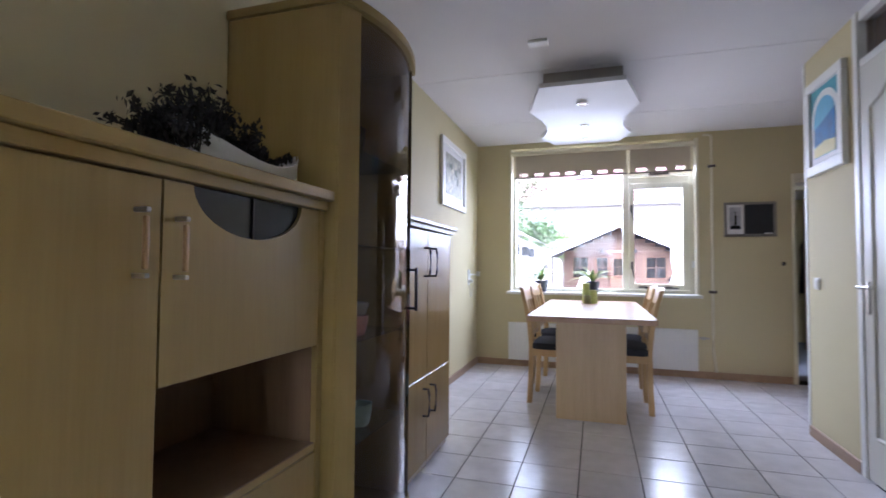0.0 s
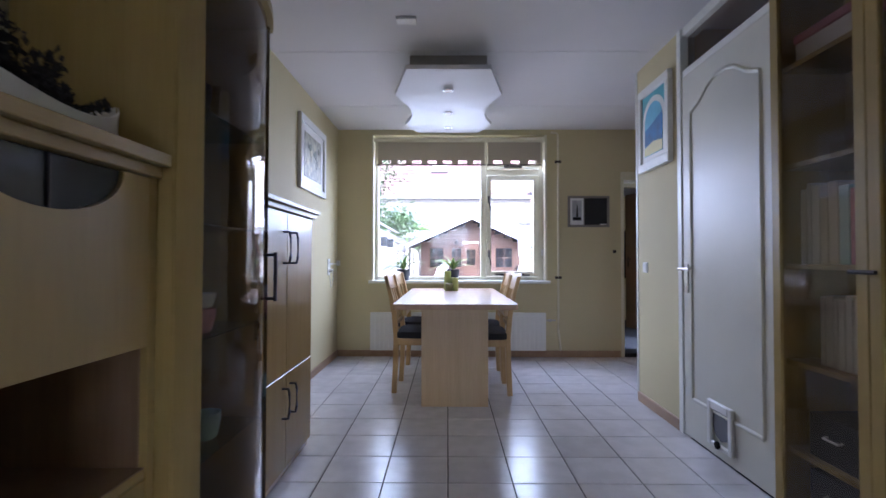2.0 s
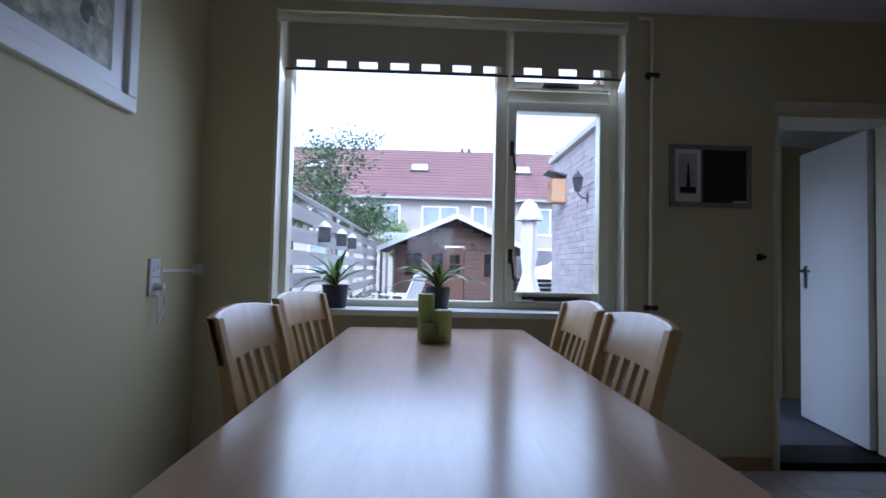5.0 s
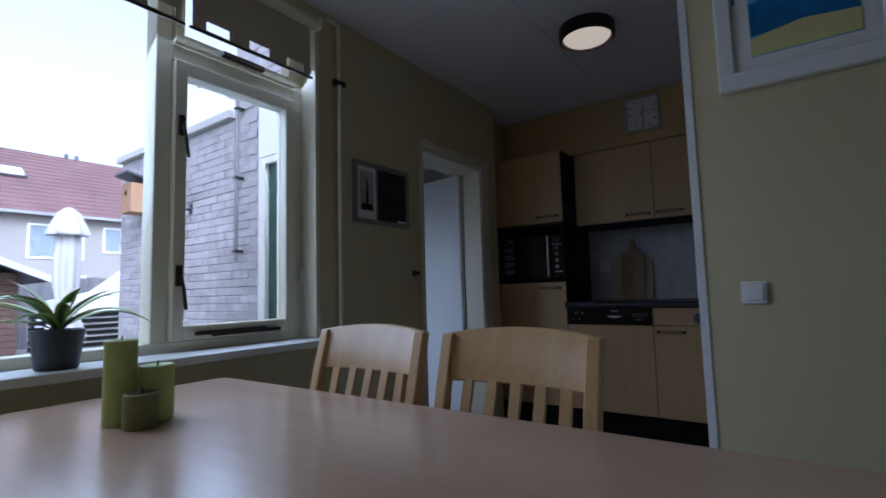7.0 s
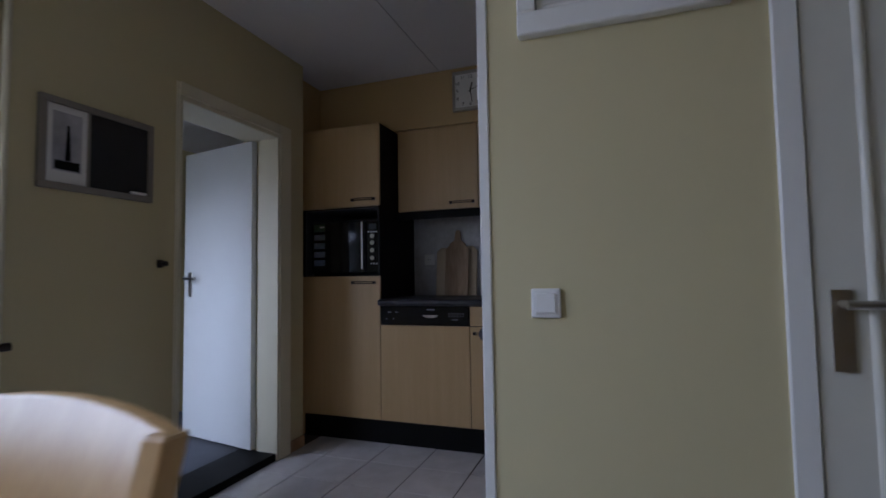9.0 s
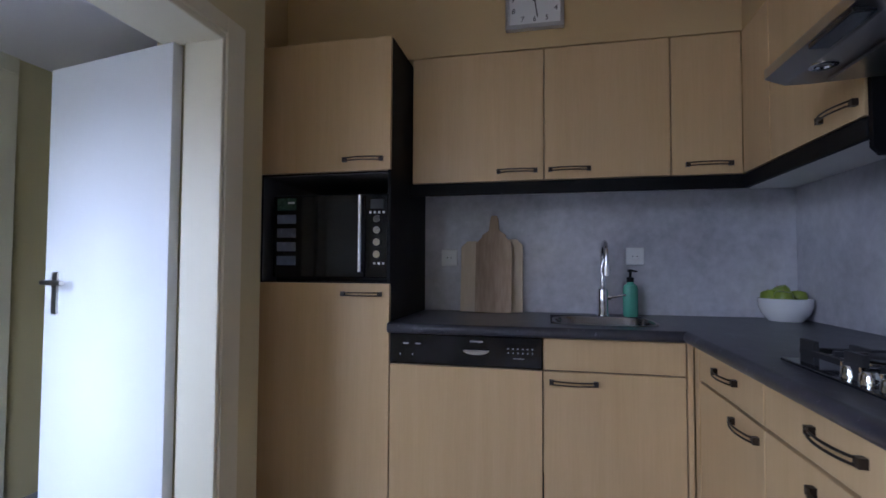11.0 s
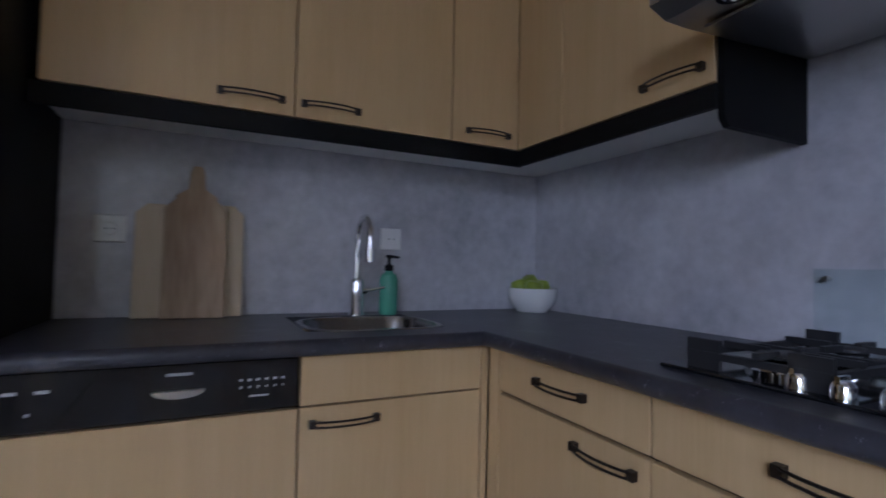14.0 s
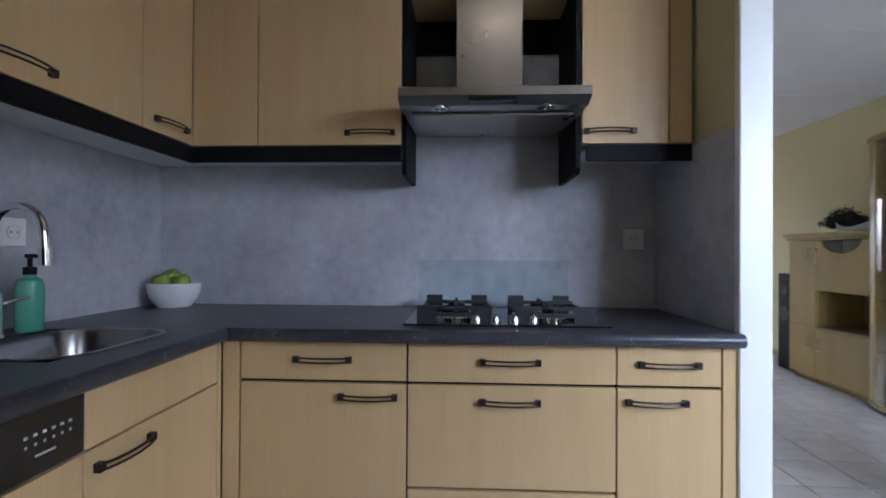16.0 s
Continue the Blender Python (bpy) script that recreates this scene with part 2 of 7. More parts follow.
def turned(bm, m):
    bmesh.ops.transform(bm, matrix=m, verts=bm.verts)
    return bm


def part(name, bm, material, parent=None, label="", smooth=False):
    me = bpy.data.meshes.new(name)
    bmesh.ops.recalc_face_normals(bm, faces=bm.faces)
    if smooth:
        for f in bm.faces:
            f.smooth = True
        for e in bm.edges:
            if len(e.link_faces) == 2 and e.calc_face_angle(0) > 0.7:
                e.smooth = False
    bm.to_mesh(me)
    bm.free()
    me.materials.append(material)
    ob = new(name, me)
    ob.parent = parent
    return tagged(ob, label)


def box(name, dims, material, parent=None, bevel=0.002, label=""):
    bm = bmesh.new()
    cuboid(bm, *dims)
    soften(bm, bevel, 1 if bevel < 0.004 else 3)
    return part(name, bm, material, parent, label)


def boxes(name, many, material, parent=None, bevel=0.0, label=""):
    bm = bmesh.new()
    for d in many:
        cuboid(bm, *d)
    soften(bm, bevel, 1)
    return part(name, bm, material, parent, label)


def thing(name, m, label, category, group=""):
    e = new(name)
    e.empty_display_size = 0.1
    e.matrix_basis = m if isinstance(m, Matrix) else pose(*m)
    return tagged(e, label, category, group)


def structure(ob, label, category=""):
    return tagged(ob, label, category, kind="structure")

# ---------------------------------------------------------------- the shell
CEIL = 2.48
XW, XE, YN, YS = -0.93, 3.88, 5.63, -3.2     # inner faces: west, east, north, back of the living room
XP = 1.72                                     # living side of the partition

structure(box("floor_slab", (-1.1, 4.0, YS - 0.1, 5.75, -0.2, -0.006), M_GROUT, bevel=0), "dark grout bed under the pale floor tiles", "floor").name = "floor"
structure(boxes("wall_west", [(XW - 0.12, XW, YS - 0.12, 5.9, 0, 2.6)], M_WALL), "pale yellow painted plaster wall", "wall")
# out of view; its window opening is made up to admit some light
structure(boxes("wall_south", [(XW, XP, YS - 0.12, YS, 0, 0.85), (XW, XP, YS - 0.12, YS, 2.05, 2.6), (XW, -0.25, YS - 0.12, YS, 0.85, 2.05), (0.95, XP, YS - 0.12, YS, 0.85, 2.05)], M_WALL), "pale yellow painted wall closing the living room", "wall")
# north wall with the window and the doorway
structure(boxes("wall_north", [
    (XW, -0.555, YN, 5.83, 0, 2.6),
    (-0.555, 1.36, YN, 5.83, 0, 0.80),
    (-0.555, 1.36, YN, 5.9, 2.42, 2.6),
    (1.36, 2.175, YN, 5.9, 0, 2.6),
    (2.175, 2.90, YN, 5.9, 1.95, 2.6),
    (2.90, 3.145, YN, 5.9, 0, 2.6)], M_WALL), "yellow plaster wall with a window and a doorway", "wall")
structure(boxes("wall_east", [(XE, XE + 0.12, 3.3, 5.765, 0, 2.6)], M_WALL_K), "ochre painted kitchen wall", "wall")
structure(boxes("wall_recess", [(3.145, 4.0, 5.765, 5.9, 0, 2.6)], M_WALL_K), "ochre end wall behind the tall cabinet", "wall")
structure(boxes("wall_soffit", [(3.55, 3.88, 3.44, 5.765, 2.097, 2.48), (1.803, 3.55, 3.44, 3.77, 2.097, 2.48)], M_WALL_K), "ochre boxed-in soffit above the wall cabinets", "wall")
structure(boxes("wall_cooker", [(1.80, 4.0, 3.32, 3.44, 0, 2.6)], M_WALL_K), "ochre kitchen wall behind the cooker", "wall")
structure(boxes("wall_partition", [
    (XP, 1.80, 3.362, 4.012, 0, 2.6),
    (XP, 1.80, YS, 2.41, 0, 2.6)], M_WALL), "yellow partition wall between dining room and kitchen", "wall")
structure(box("partition_cap", (XP - 0.006, 1.806, 4.012, 4.04, 0, CEIL), M_WHITE, bevel=0.003), "white edge strip on the end of the partition", "trim").name = "trim"
bm = bmesh.new()
for y0, y1 in [(YS, -2.4), (-2.4, -1.2), (-1.2, 0.03), (0.03, 1.23), (1.23, 2.43), (2.43, 3.63), (3.63, 4.81), (4.81, 5.9)]:
    cuboid(bm, XW - 0.1, 4.0, y0 + 0.004, y1 - 0.004, CEIL, 2.6)
cuboid(bm, XW - 0.1, 4.0, YS, 5.9, CEIL + 0.006, 2.62)
structure(part("ceiling", bm, M_CEIL), "white plastered concrete slab ceiling with seams", "ceiling")

# made-up window in the unseen south wall, sized to dim the living room
fw = structure(thing("window_2", (0, 0, 0), "white-framed front window, unseen, added to let light in", "window"), "white-framed front window, unseen, added to let light in")
boxes("window_frame", [(-0.25, -0.19, YS - 0.1, YS - 0.04, 0.85, 2.05), (0.89, 0.95, YS - 0.1, YS - 0.04, 0.85, 2.05), (-0.19, 0.89, YS - 0.1, YS - 0.04, 0.85, 0.91), (-0.19, 0.89, YS - 0.1, YS - 0.04, 1.99, 2.05), (0.32, 0.38, YS - 0.1, YS - 0.04, 0.91, 1.99)], M_CREAM, fw, 0.003)
for x0, x1 in ((-0.19, 0.32), (0.38, 0.89)):
    box("pane", (x0, x1, YS - 0.073, YS - 0.067, 0.91, 1.99), M_GLASS, fw, 0).visible_shadow = False

# skirting
def skirting(dims):
    return structure(box("baseboard", dims, M_SKIRT, bevel=0.003), "brown wooden skirting board", "skirting")


skirting((XW, XW + 0.014, YS, YN, 0, 0.07))
skirting((XW + 0.014, 2.15, YN - 0.014, YN, 0, 0.07))
skirting((XP - 0.014, XP, 3.366, 4.011, 0, 0.07))
skirting((3.001, 3.145, YN - 0.014, YN, 0, 0.07))

# ---------------------------------------------------------------- window
WY = 5.73                                     # inner face of the window frame
win = structure(thing("window_1", (0, 0, 0), "white-framed window with a wide fixed pane and a casement", "window"), "white-framed window with a wide fixed pane and a casement")
boxes("window_frame", [
    (-0.555, -0.50, WY, WY + 0.09, 0.825, 2.42), (1.29, 1.36, WY, WY + 0.09, 0.825, 2.42),
    (-0.50, 1.29, WY, WY + 0.09, 0.825, 0.865), (-0.50, 1.29, WY, WY + 0.09, 2.36, 2.42),
    (0.645, 0.705, WY, WY + 0.09, 0.865, 2.36), (0.705, 1.29, WY, WY + 0.09, 1.995, 2.06)], M_CREAM, win, 0.003)
cas = boxes("casement", [
    (0.708, 0.758, WY - 0.025, WY + 0.05, 0.868, 1.992), (1.228, 1.286, WY - 0.025, WY + 0.05, 0.868, 1.992),
    (0.758, 1.228, WY - 0.025, WY + 0.05, 0.868, 0.925), (0.758, 1.228, WY - 0.025, WY + 0.05, 1.935, 1.992)], M_CREAM, win, 0.004)
boxes("vent_casement", [
    (0.708, 0.745, WY - 0.02, WY + 0.05, 2.063, 2.357), (1.25, 1.287, WY - 0.02, WY + 0.05, 2.063, 2.357),
    (0.745, 1.25, WY - 0.02, WY + 0.05, 2.063, 2.105), (0.745, 1.25, WY - 0.02, WY + 0.05, 2.32, 2.357)], M_CREAM, win, 0.004)
for nm, d in (("pane", (-0.50, 0.645, WY + 0.04, WY + 0.046, 0.865, 2.36)), ("pane", (0.758, 1.228, WY + 0.02, WY + 0.026, 0.925, 1.935)), ("pane", (0.745, 1.25, WY + 0.02, WY + 0.026, 2.105, 2.32))):
    p = box(nm, d, M_GLASS, win, 0)
    p.visible_shadow = False
# reveal lining: narrow cream posts either side
boxes("reveal_post", [(-0.555, -0.535, YN - 0.012, WY, 0.83, 2.42), (1.335, 1.36, YN - 0.012, WY, 0.83, 2.42)], M_CREAM, win, 0.002)
box("window_sill", (-0.575, 1.375, 5.52, 5.76, 0.797, 0.827), M_WHITE, win, 0.004)
# casement fittings
bm = bmesh.new()
cuboid(bm, 0.80, 1.12, WY - 0.04, WY - 0.026, 0.885, 0.90)
cuboid(bm, 0.86, 1.18, WY - 0.052, WY - 0.04, 0.878, 0.893)
part("casement_stay", bm, M_BRONZE, win, "dark metal casement stay")
for z in (1.12, 1.72):
    bm = bmesh.new()
    cuboid(bm, 0.722, 0.742, WY - 0.04, WY - 0.025, z - 0.04, z + 0.04)
    sweep(bm, [(0.732, WY - 0.045, z), (0.74, WY - 0.055, z - 0.05), (0.752, WY - 0.05, z - 0.13)], 0.007)
    part("window_catch", bm, M_BRONZE, win, "dark metal window catch")
bm = bmesh.new()
cuboid(bm, 0.9, 1.1, WY - 0.04, WY - 0.02, 2.075, 2.095)
part("vent_stay", bm, M_BRONZE, win)
box("frame_bracket", (1.315, 1.345, WY - 0.02, WY, 1.10, 1.17), M_PLASTIC, win)

# ---------------------------------------------------------------- doorway to the back room
kd = structure(thing("door_1", (0, 0, 0), "white flush door standing open into the back room", "door"), "white flush door standing open into the back room")
boxes("door_frame", [
    (2.175, 2.195, YN - 0.012, 5.86, 0, 1.95), (2.882, 2.90, YN - 0.012, 5.77, 0, 1.95), (2.175, 2.90, YN - 0.012, 5.86, 1.925, 1.95),
    (2.163, 2.175, YN - 0.008, YN, 0, 2.012), (2.90, 3.0, YN - 0.018, YN, 0, 2.012), (2.175, 2.90, YN - 0.018, YN, 1.95, 2.012)], M_CREAM, kd, 0.003)
box("threshold", (2.175, 2.90, YN + 0.002, 5.9, -0.005, 0.04), M_BLACK, kd, 0.003)
HINGE, SWING = (2.875, 5.79), 100.0
leaf = box("door_leaf", (-0.672, 0, -0.02, 0.02, 0.05, 1.92), M_DOOR, kd, 0.002)
leaf.matrix_basis = pose(HINGE[0], HINGE[1], 0, 0, 0, -SWING)
bm = bmesh.new()
cuboid(bm, -0.615, -0.585, -0.028, -0.02, 0.96, 1.12)
tube(bm, (-0.60, -0.02, 1.08), (-0.60, -0.07, 1.08), 0.009)
tube(bm, (-0.61, -0.065, 1.08), (-0.49, -0.065, 1.08), 0.009)
part("door_handle", bm, M_STEEL, leaf, "steel lever handle")

# ---------------------------------------------------------------- hall door with cat flap, glazed transom
hdr = structure(thing("door_2", (0, 0, 0), "closed white panel door with a cat flap and a dark transom", "door"), "closed white panel door with a cat flap and a dark transom")
boxes("door_frame", [
    (XP - 0.012, 1.80, 3.312, 3.362, 0, CEIL), (XP - 0.012, 1.80, 2.41, 2.458, 0, CEIL),
    (XP - 0.002, 1.80, 2.458, 3.312, 2.175, 2.215), (XP - 0.002, 1.80, 2.458, 3.312, 2.425, CEIL)], M_WHITE, hdr, 0.003)
tp = box("transom_pane", (1.755, 1.761, 2.458, 3.312, 2.215, 2.425), M_SMOKE, hdr, 0, "dark transom glass")
lf = box("door_leaf", (XP - 0.004, 1.758, 2.461, 3.309, 0.008, 2.172), M_HALLDOOR, hdr, 0.002)
bm = bmesh.new()
PY0, PY1, PZ0, PZ1 = 2.565, 3.205, 0.24, 1.93
arch = [(PY0, PZ0), (PY0, PZ1), (PY0 + 0.10, PZ1 + 0.035), (PY0 + 0.19, PZ1 + 0.095), (PY0 + 0.27, PZ1 + 0.12), (PY1 - 0.27, PZ1 + 0.12), (PY1 - 0.19, PZ1 + 0.095), (PY1 - 0.10, PZ1 + 0.035), (PY1, PZ1), (PY1, PZ0)]
for (a, b), (c, d) in zip(arch, arch[1:] + arch[:1]):
    tube(bm, (XP - 0.004, a, b), (XP - 0.004, c, d), 0.011, seg=10)
part("panel_moulding", bm, M_HALLDOOR, lf, smooth=True)
bm = bmesh.new()
cuboid(bm, XP - 0.012, XP - 0.004, 3.245, 3.282, 0.86, 1.03)
tube(bm, (XP - 0.01, 3.263, 1.0), (XP - 0.055, 3.263, 1.0), 0.009)
tube(bm, (XP - 0.052, 3.27, 1.0), (XP - 0.052, 3.14, 1.0), 0.0095)
part("door_handle", bm, M_STEEL, lf, "steel lever handle on a plate", smooth=True)
fl = boxes("cat_flap", [(XP - 0.026, XP - 0.004, 2.79, 2.825, 0.06, 0.30), (XP - 0.026, XP - 0.004, 2.985, 3.02, 0.06, 0.30),
           (XP - 0.026, XP - 0.004, 2.825, 2.985, 0.255, 0.30), (XP - 0.026, XP - 0.004, 2.825, 2.985, 0.06, 0.085)], M_PLASTIC, lf, 0.005, "white plastic cat flap frame")
bm = bmesh.new()
slab(bm, [(2.828, 0.254), (2.828, 0.16), (2.85, 0.12), (2.905, 0.10), (2.96, 0.12), (2.982, 0.16), (2.982, 0.254)], 0, 0.004)
turned(bm, Matrix(((0, 0, 1, XP - 0.012), (1, 0, 0, 0), (0, 1, 0, 0), (0, 0, 0, 1))))
part("flap", bm, paint("flap_grey", (0.13, 0.14, 0.16), 0.2, bump=0), fl, "grey see-through flap")
bm = bmesh.new()
lathe(bm, [(0.02, 0), (0.02, 0.012), (0.014, 0.016)], 20)
turned(bm, pose(XP - 0.026, 2.905, 0.085, 0, -90, 0))
part("flap_lock", bm, M_BLACK, fl, "round dark lock")
# hall behind it
structure(boxes("wall_hall", [(2.9, 3.0, 2.2, 3.32, 0, 2.6), (1.80, 3.0, 2.2, 2.3, 0, 2.6)], M_WALL), "plain hall walls behind the door", "wall")
structure(box("hall_floor", (1.80, 2.9, 2.3, 3.32, -0.1, 0), M_CARPET, bevel=0), "plain hall floor", "floor")

# ---------------------------------------------------------------- back room in the brick extension
EX = 1.90                                    # outer face of its west wall
structure(boxes("wall_back_room", [
    (EX + 0.07, 2.05, 5.9, 5.95, 0, 2.42), (EX + 0.07, 2.05, 6.9, 9.4, 0, 2.42), (EX + 0.07, 2.05, 5.95, 6.9, 2.05, 2.42),
    (2.05, 4.0, 8.6, 8.7, 0, 2.42), (3.9, 4.0, 5.9, 8.6, 0, 2.42), (3.24, 3.9, 7.0, 7.1, 0, 2.13)], M_WALL), "yellow walls of the back room", "wall")
structure(box("ceiling_back_room", (EX + 0.07, 4.0, 5.9, 9.4, 2.13, 2.5), M_CEIL, bevel=0), "white ceiling of the back room", "ceiling")
structure(box("floor_back_room", (2.05, 3.9, 5.9, 8.6, -0.1, 0.03), M_CARPET, bevel=0), "dark grey carpet floor", "floor")
gd = structure(thing("door_3", (0, 0, 0), "dark green glazed garden door in a white frame", "door"), "dark green glazed garden door in a white frame")
M_GREEN = paint("dark_green_paint", (0.015, 0.06, 0.05), 0.35, vary=0.1)
boxes("door_frame", [(EX - 0.012, EX + 0.09, 5.95, 6.0, 0, 2.05), (EX - 0.012, EX + 0.09, 6.85, 6.93, 0, 2.05), (EX - 0.012, EX + 0.09, 6.0, 6.85, 2.0, 2.05)], M_WHITE, gd, 0.002)
boxes("door_leaf", [(EX + 0.02, EX + 0.06, 6.002, 6.09, 0.03, 1.998), (EX + 0.02, EX + 0.06, 6.76, 6.848, 0.03, 1.998), (EX + 0.02, EX + 0.06, 6.09, 6.76, 0.03, 0.25), (EX + 0.02, EX + 0.06, 6.09, 6.76, 1.91, 1.998)], M_GREEN, gd, 0.002)
gp = box("pane", (EX + 0.037, EX + 0.043, 6.09, 6.76, 0.25, 1.91), M_GLASS, gd, 0)
gp.visible_shadow = False
sd = structure(thing("door_4", (0, 0, 0), "brown wooden door ajar in the back room", "door"), "brown wooden door standing ajar in the back room")
boxes("door_frame", [(3.155, 3.24, 6.985, 7.11, 0.03, 2.05), (2.06, 3.24, 6.985, 7.11, 2.05, 2.129)], M_CREAM, sd, 0.003)
sl = box("door_leaf", (-0.62, 0, -0.02, 0.02, 0.04, 2.04), wood("brown_door", (0.11, 0.06, 0.03), (0.17, 0.095, 0.05), "z", 0.4), sd, 0.002)
sl.matrix_basis = pose(3.15, 7.13, 0, 0, 0, -76)
bm = bmesh.new()
cuboid(bm, -0.57, -0.54, -0.028, -0.02, 0.95, 1.1)
tube(bm, (-0.555, -0.02, 1.06), (-0.555, -0.06, 1.06), 0.009)
tube(bm, (-0.56, -0.058, 1.06), (-0.45, -0.058, 1.06), 0.009)
part("door_handle", bm, M_BRONZE, sl, "dark lever handle")
ct = thing("coat", (3.42, 8.54, 0), "long dark coat hanging on the back room wall", "coat")
bm = bmesh.new()
rings = []
for k, z in enumerate((0.75, 0.95, 1.2, 1.42, 1.55, 1.62)):
    w = (0.22, 0.21, 0.19, 0.2, 0.16, 0.03)[k]
    rings.append([bm.verts.new((w * math.cos(a) * (1 + 0.08 * math.sin(5 * a)), -0.05 + 0.07 * math.sin(a), z)) for a in [2 * math.pi * j / 20 for j in range(20)]])
for a, b in zip(rings, rings[1:]):
    for j in range(20):
        bm.faces.new((a[j], a[(j + 1) % 20], b[(j + 1) % 20], b[j]))
bm.faces.new(rings[0][::-1]), bm.faces.new(rings[-1])
part("cloth", bm, paint("dark_cloth", (0.02, 0.018, 0.02), 0.9, vary=0.2, bump=0.3), ct, smooth=True)
bm = bmesh.new()
sweep(bm, [(0, 0.03, 1.68), (0, -0.03, 1.68), (0, -0.05, 1.62)], 0.006)
part("hook", bm, M_STEEL, ct)

# ---------------------------------------------------------------- kitchen
FX, FY, PZ = 3.30, 4.03, 0.155              # fronts of the two runs, plinth height


def bow_handle(parent, at, along, out, length=0.17):
    """A slim bowed bar handle with two blocks."""
    a, o, c = Vector(along), Vector(out), Vector(at)
    bm = bmesh.new()
    for k in (-0.006, 0.006):
        off = a.cross(o) * k
        sweep(bm, [c + a * (length * (u - 0.5)) + o * (0.008 + 0.020 * math.sin(math.pi * u) ** 0.6) + off for u in [i / 10 for i in range(11)]], 0.0027, 6)
    for s in (-1, 1):
        q = c + a * (s * (length / 2 - 0.006)) + o * 0.007
        h = Vector([0.008 * abs(a[i]) + 0.008 * abs(o[i]) + (0.009 if abs(a[i]) + abs(o[i]) < 0.5 else 0) for i in range(3)])
        cuboid(bm, q.x - h.x, q.x + h.x, q.y - h.y, q.y + h.y, q.z - h.z, q.z + h.z)
    return part("handle", bm, M_BRONZE, parent, "dark bronze bowed bar handle", smooth=True)


def front(name, parent, run, a0, a1, z0, z1, handle=None, mat=None, plane=None):
    """A cabinet front; run 'x' faces -x, run 'y' faces +y. handle: (position along, height)."""
    g, t = 0.0024, 0.019
    if run == "x":
        f = FX if plane is None else plane
        ob = box(name, (f, f + t, a0 + g, a1 - g, z0 + g, z1 - g), mat or M_KIT, parent, 0.0015)
        if handle:
            bow_handle(ob, (f, handle[0], handle[1]), (0, 1, 0), (-1, 0, 0))
    else:
        f = FY if plane is None else plane
        ob = box(name, (a0 + g, a1 - g, f - t, f, z0 + g, z1 - g), mat or M_KIT, parent, 0.0015)
        if handle:
            bow_handle(ob, (handle[0], f, handle[1]), (1, 0, 0), (0, 1, 0))
    return ob


def carcass(parent, dims, mat=None):
    x0, x1, y0, y1, z0, z1 = dims
    t = 0.016
    boxes("body", [(x0, x1, y0, y0 + t, z0, z1), (x0, x1, y1 - t, y1, z0, z1), (x0, x1, y0 + t, y1 - t, z0, z0 + t), (x0, x1, y0 + t, y1 - t, z1 - t, z1)], mat or M_BLACK, parent)


G_BASE, G_WALL = "kitchen base units", "kitchen wall units"
# tall unit with the microwave niche
tall = thing("tall_cabinet", (0, 0, 0), "tall maple-look kitchen cabinet with an open microwave niche", "cabinet")
for d in [(FX + 0.02, 3.875, 5.15, 5.166, PZ, 2.09), (FX + 0.02, 3.875, 5.734, 5.75, PZ, 2.09), (FX + 0.02, 3.875, 5.166, 5.734, 1.064, 1.082),
               (FX + 0.02, 3.875, 5.166, 5.734, 1.533, 1.55), (FX + 0.02, 3.875, 5.166, 5.734, 2.074, 2.09), (3.86, 3.875, 5.166, 5.734, PZ, 2.074), (FX + 0.02, 3.875, 5.166, 5.734, PZ, 0.17),
               (FX, FX + 0.02, 5.15, 5.162, 1.078, 1.54), (FX, FX + 0.02, 5.738, 5.75, 1.078, 1.54)]:
    box("carcass_panel", d, M_BLACK, tall, 0, "black carcass panel")
M_NICHE = paint("niche_grey", (0.12, 0.12, 0.128), 0.5, vary=0.05)
for d in [(FX + 0.021, 3.858, 5.1665, 5.169, 1.0825, 1.5325), (FX + 0.021, 3.858, 5.731, 5.7335, 1.0825, 1.5325), (FX + 0.021, 3.858, 5.169, 5.731, 1.53, 1.5325), (3.8555, 3.858, 5.169, 5.731, 1.0825, 1.53)]:
    box("niche_lining", d, M_NICHE, tall, 0, "dark grey niche lining")
front("upper_door", tall, "x", 5.15, 5.75, 1.537, 2.093, (5.27, 1.585))
front("lower_door", tall, "x", 5.15, 5.75, PZ, 1.08, (5.27, 1.035))
box("plinth", (FX + 0.04, 3.87, 5.15, 5.75, 0, PZ), M_BLACK, tall, 0)

mw = thing("microwave", pose(3.57, 5.44, 0, 0, 0, 2) @ pose(-3.57, -5.44, 0), "black microwave oven with steel handle and four knobs", "microwave")
box("case", (3.345, 3.70, 5.185, 5.688, 1.083, 1.45), M_BLACK, mw, 0.006)
box("door", (3.325, 3.344, 5.282, 5.690, 1.10, 1.445), M_BLACKG, mw, 0.003, "black glass oven door")
box("control_panel", (3.327, 3.344, 5.182, 5.279, 1.10, 1.445), M_BLACKG, mw, 0.003)
bm = bmesh.new()
tube(bm, (3.298, 5.292, 1.125), (3.298, 5.292, 1.44), 0.0085, seg=12)
for z in (1.15, 1.415):
    tube(bm, (3.298, 5.292, z), (3.33, 5.292, z), 0.005)
part("handle", bm, M_CHROME, mw, "bright steel bar handle", smooth=True)
for z in (1.197, 1.247, 1.297, 1.342):
    bm = bmesh.new()
    lathe(bm, [(0.0, 0), (0.017, 0.0), (0.0165, 0.012), (0.015, 0.016), (0.0, 0.016)][1:4], 20)
    turned(bm, pose(3.327, 5.225, z, 0, -90, 0))
    part("knob", bm, M_CHROME, mw, "round silver knob", smooth=True)
bm = bmesh.new()
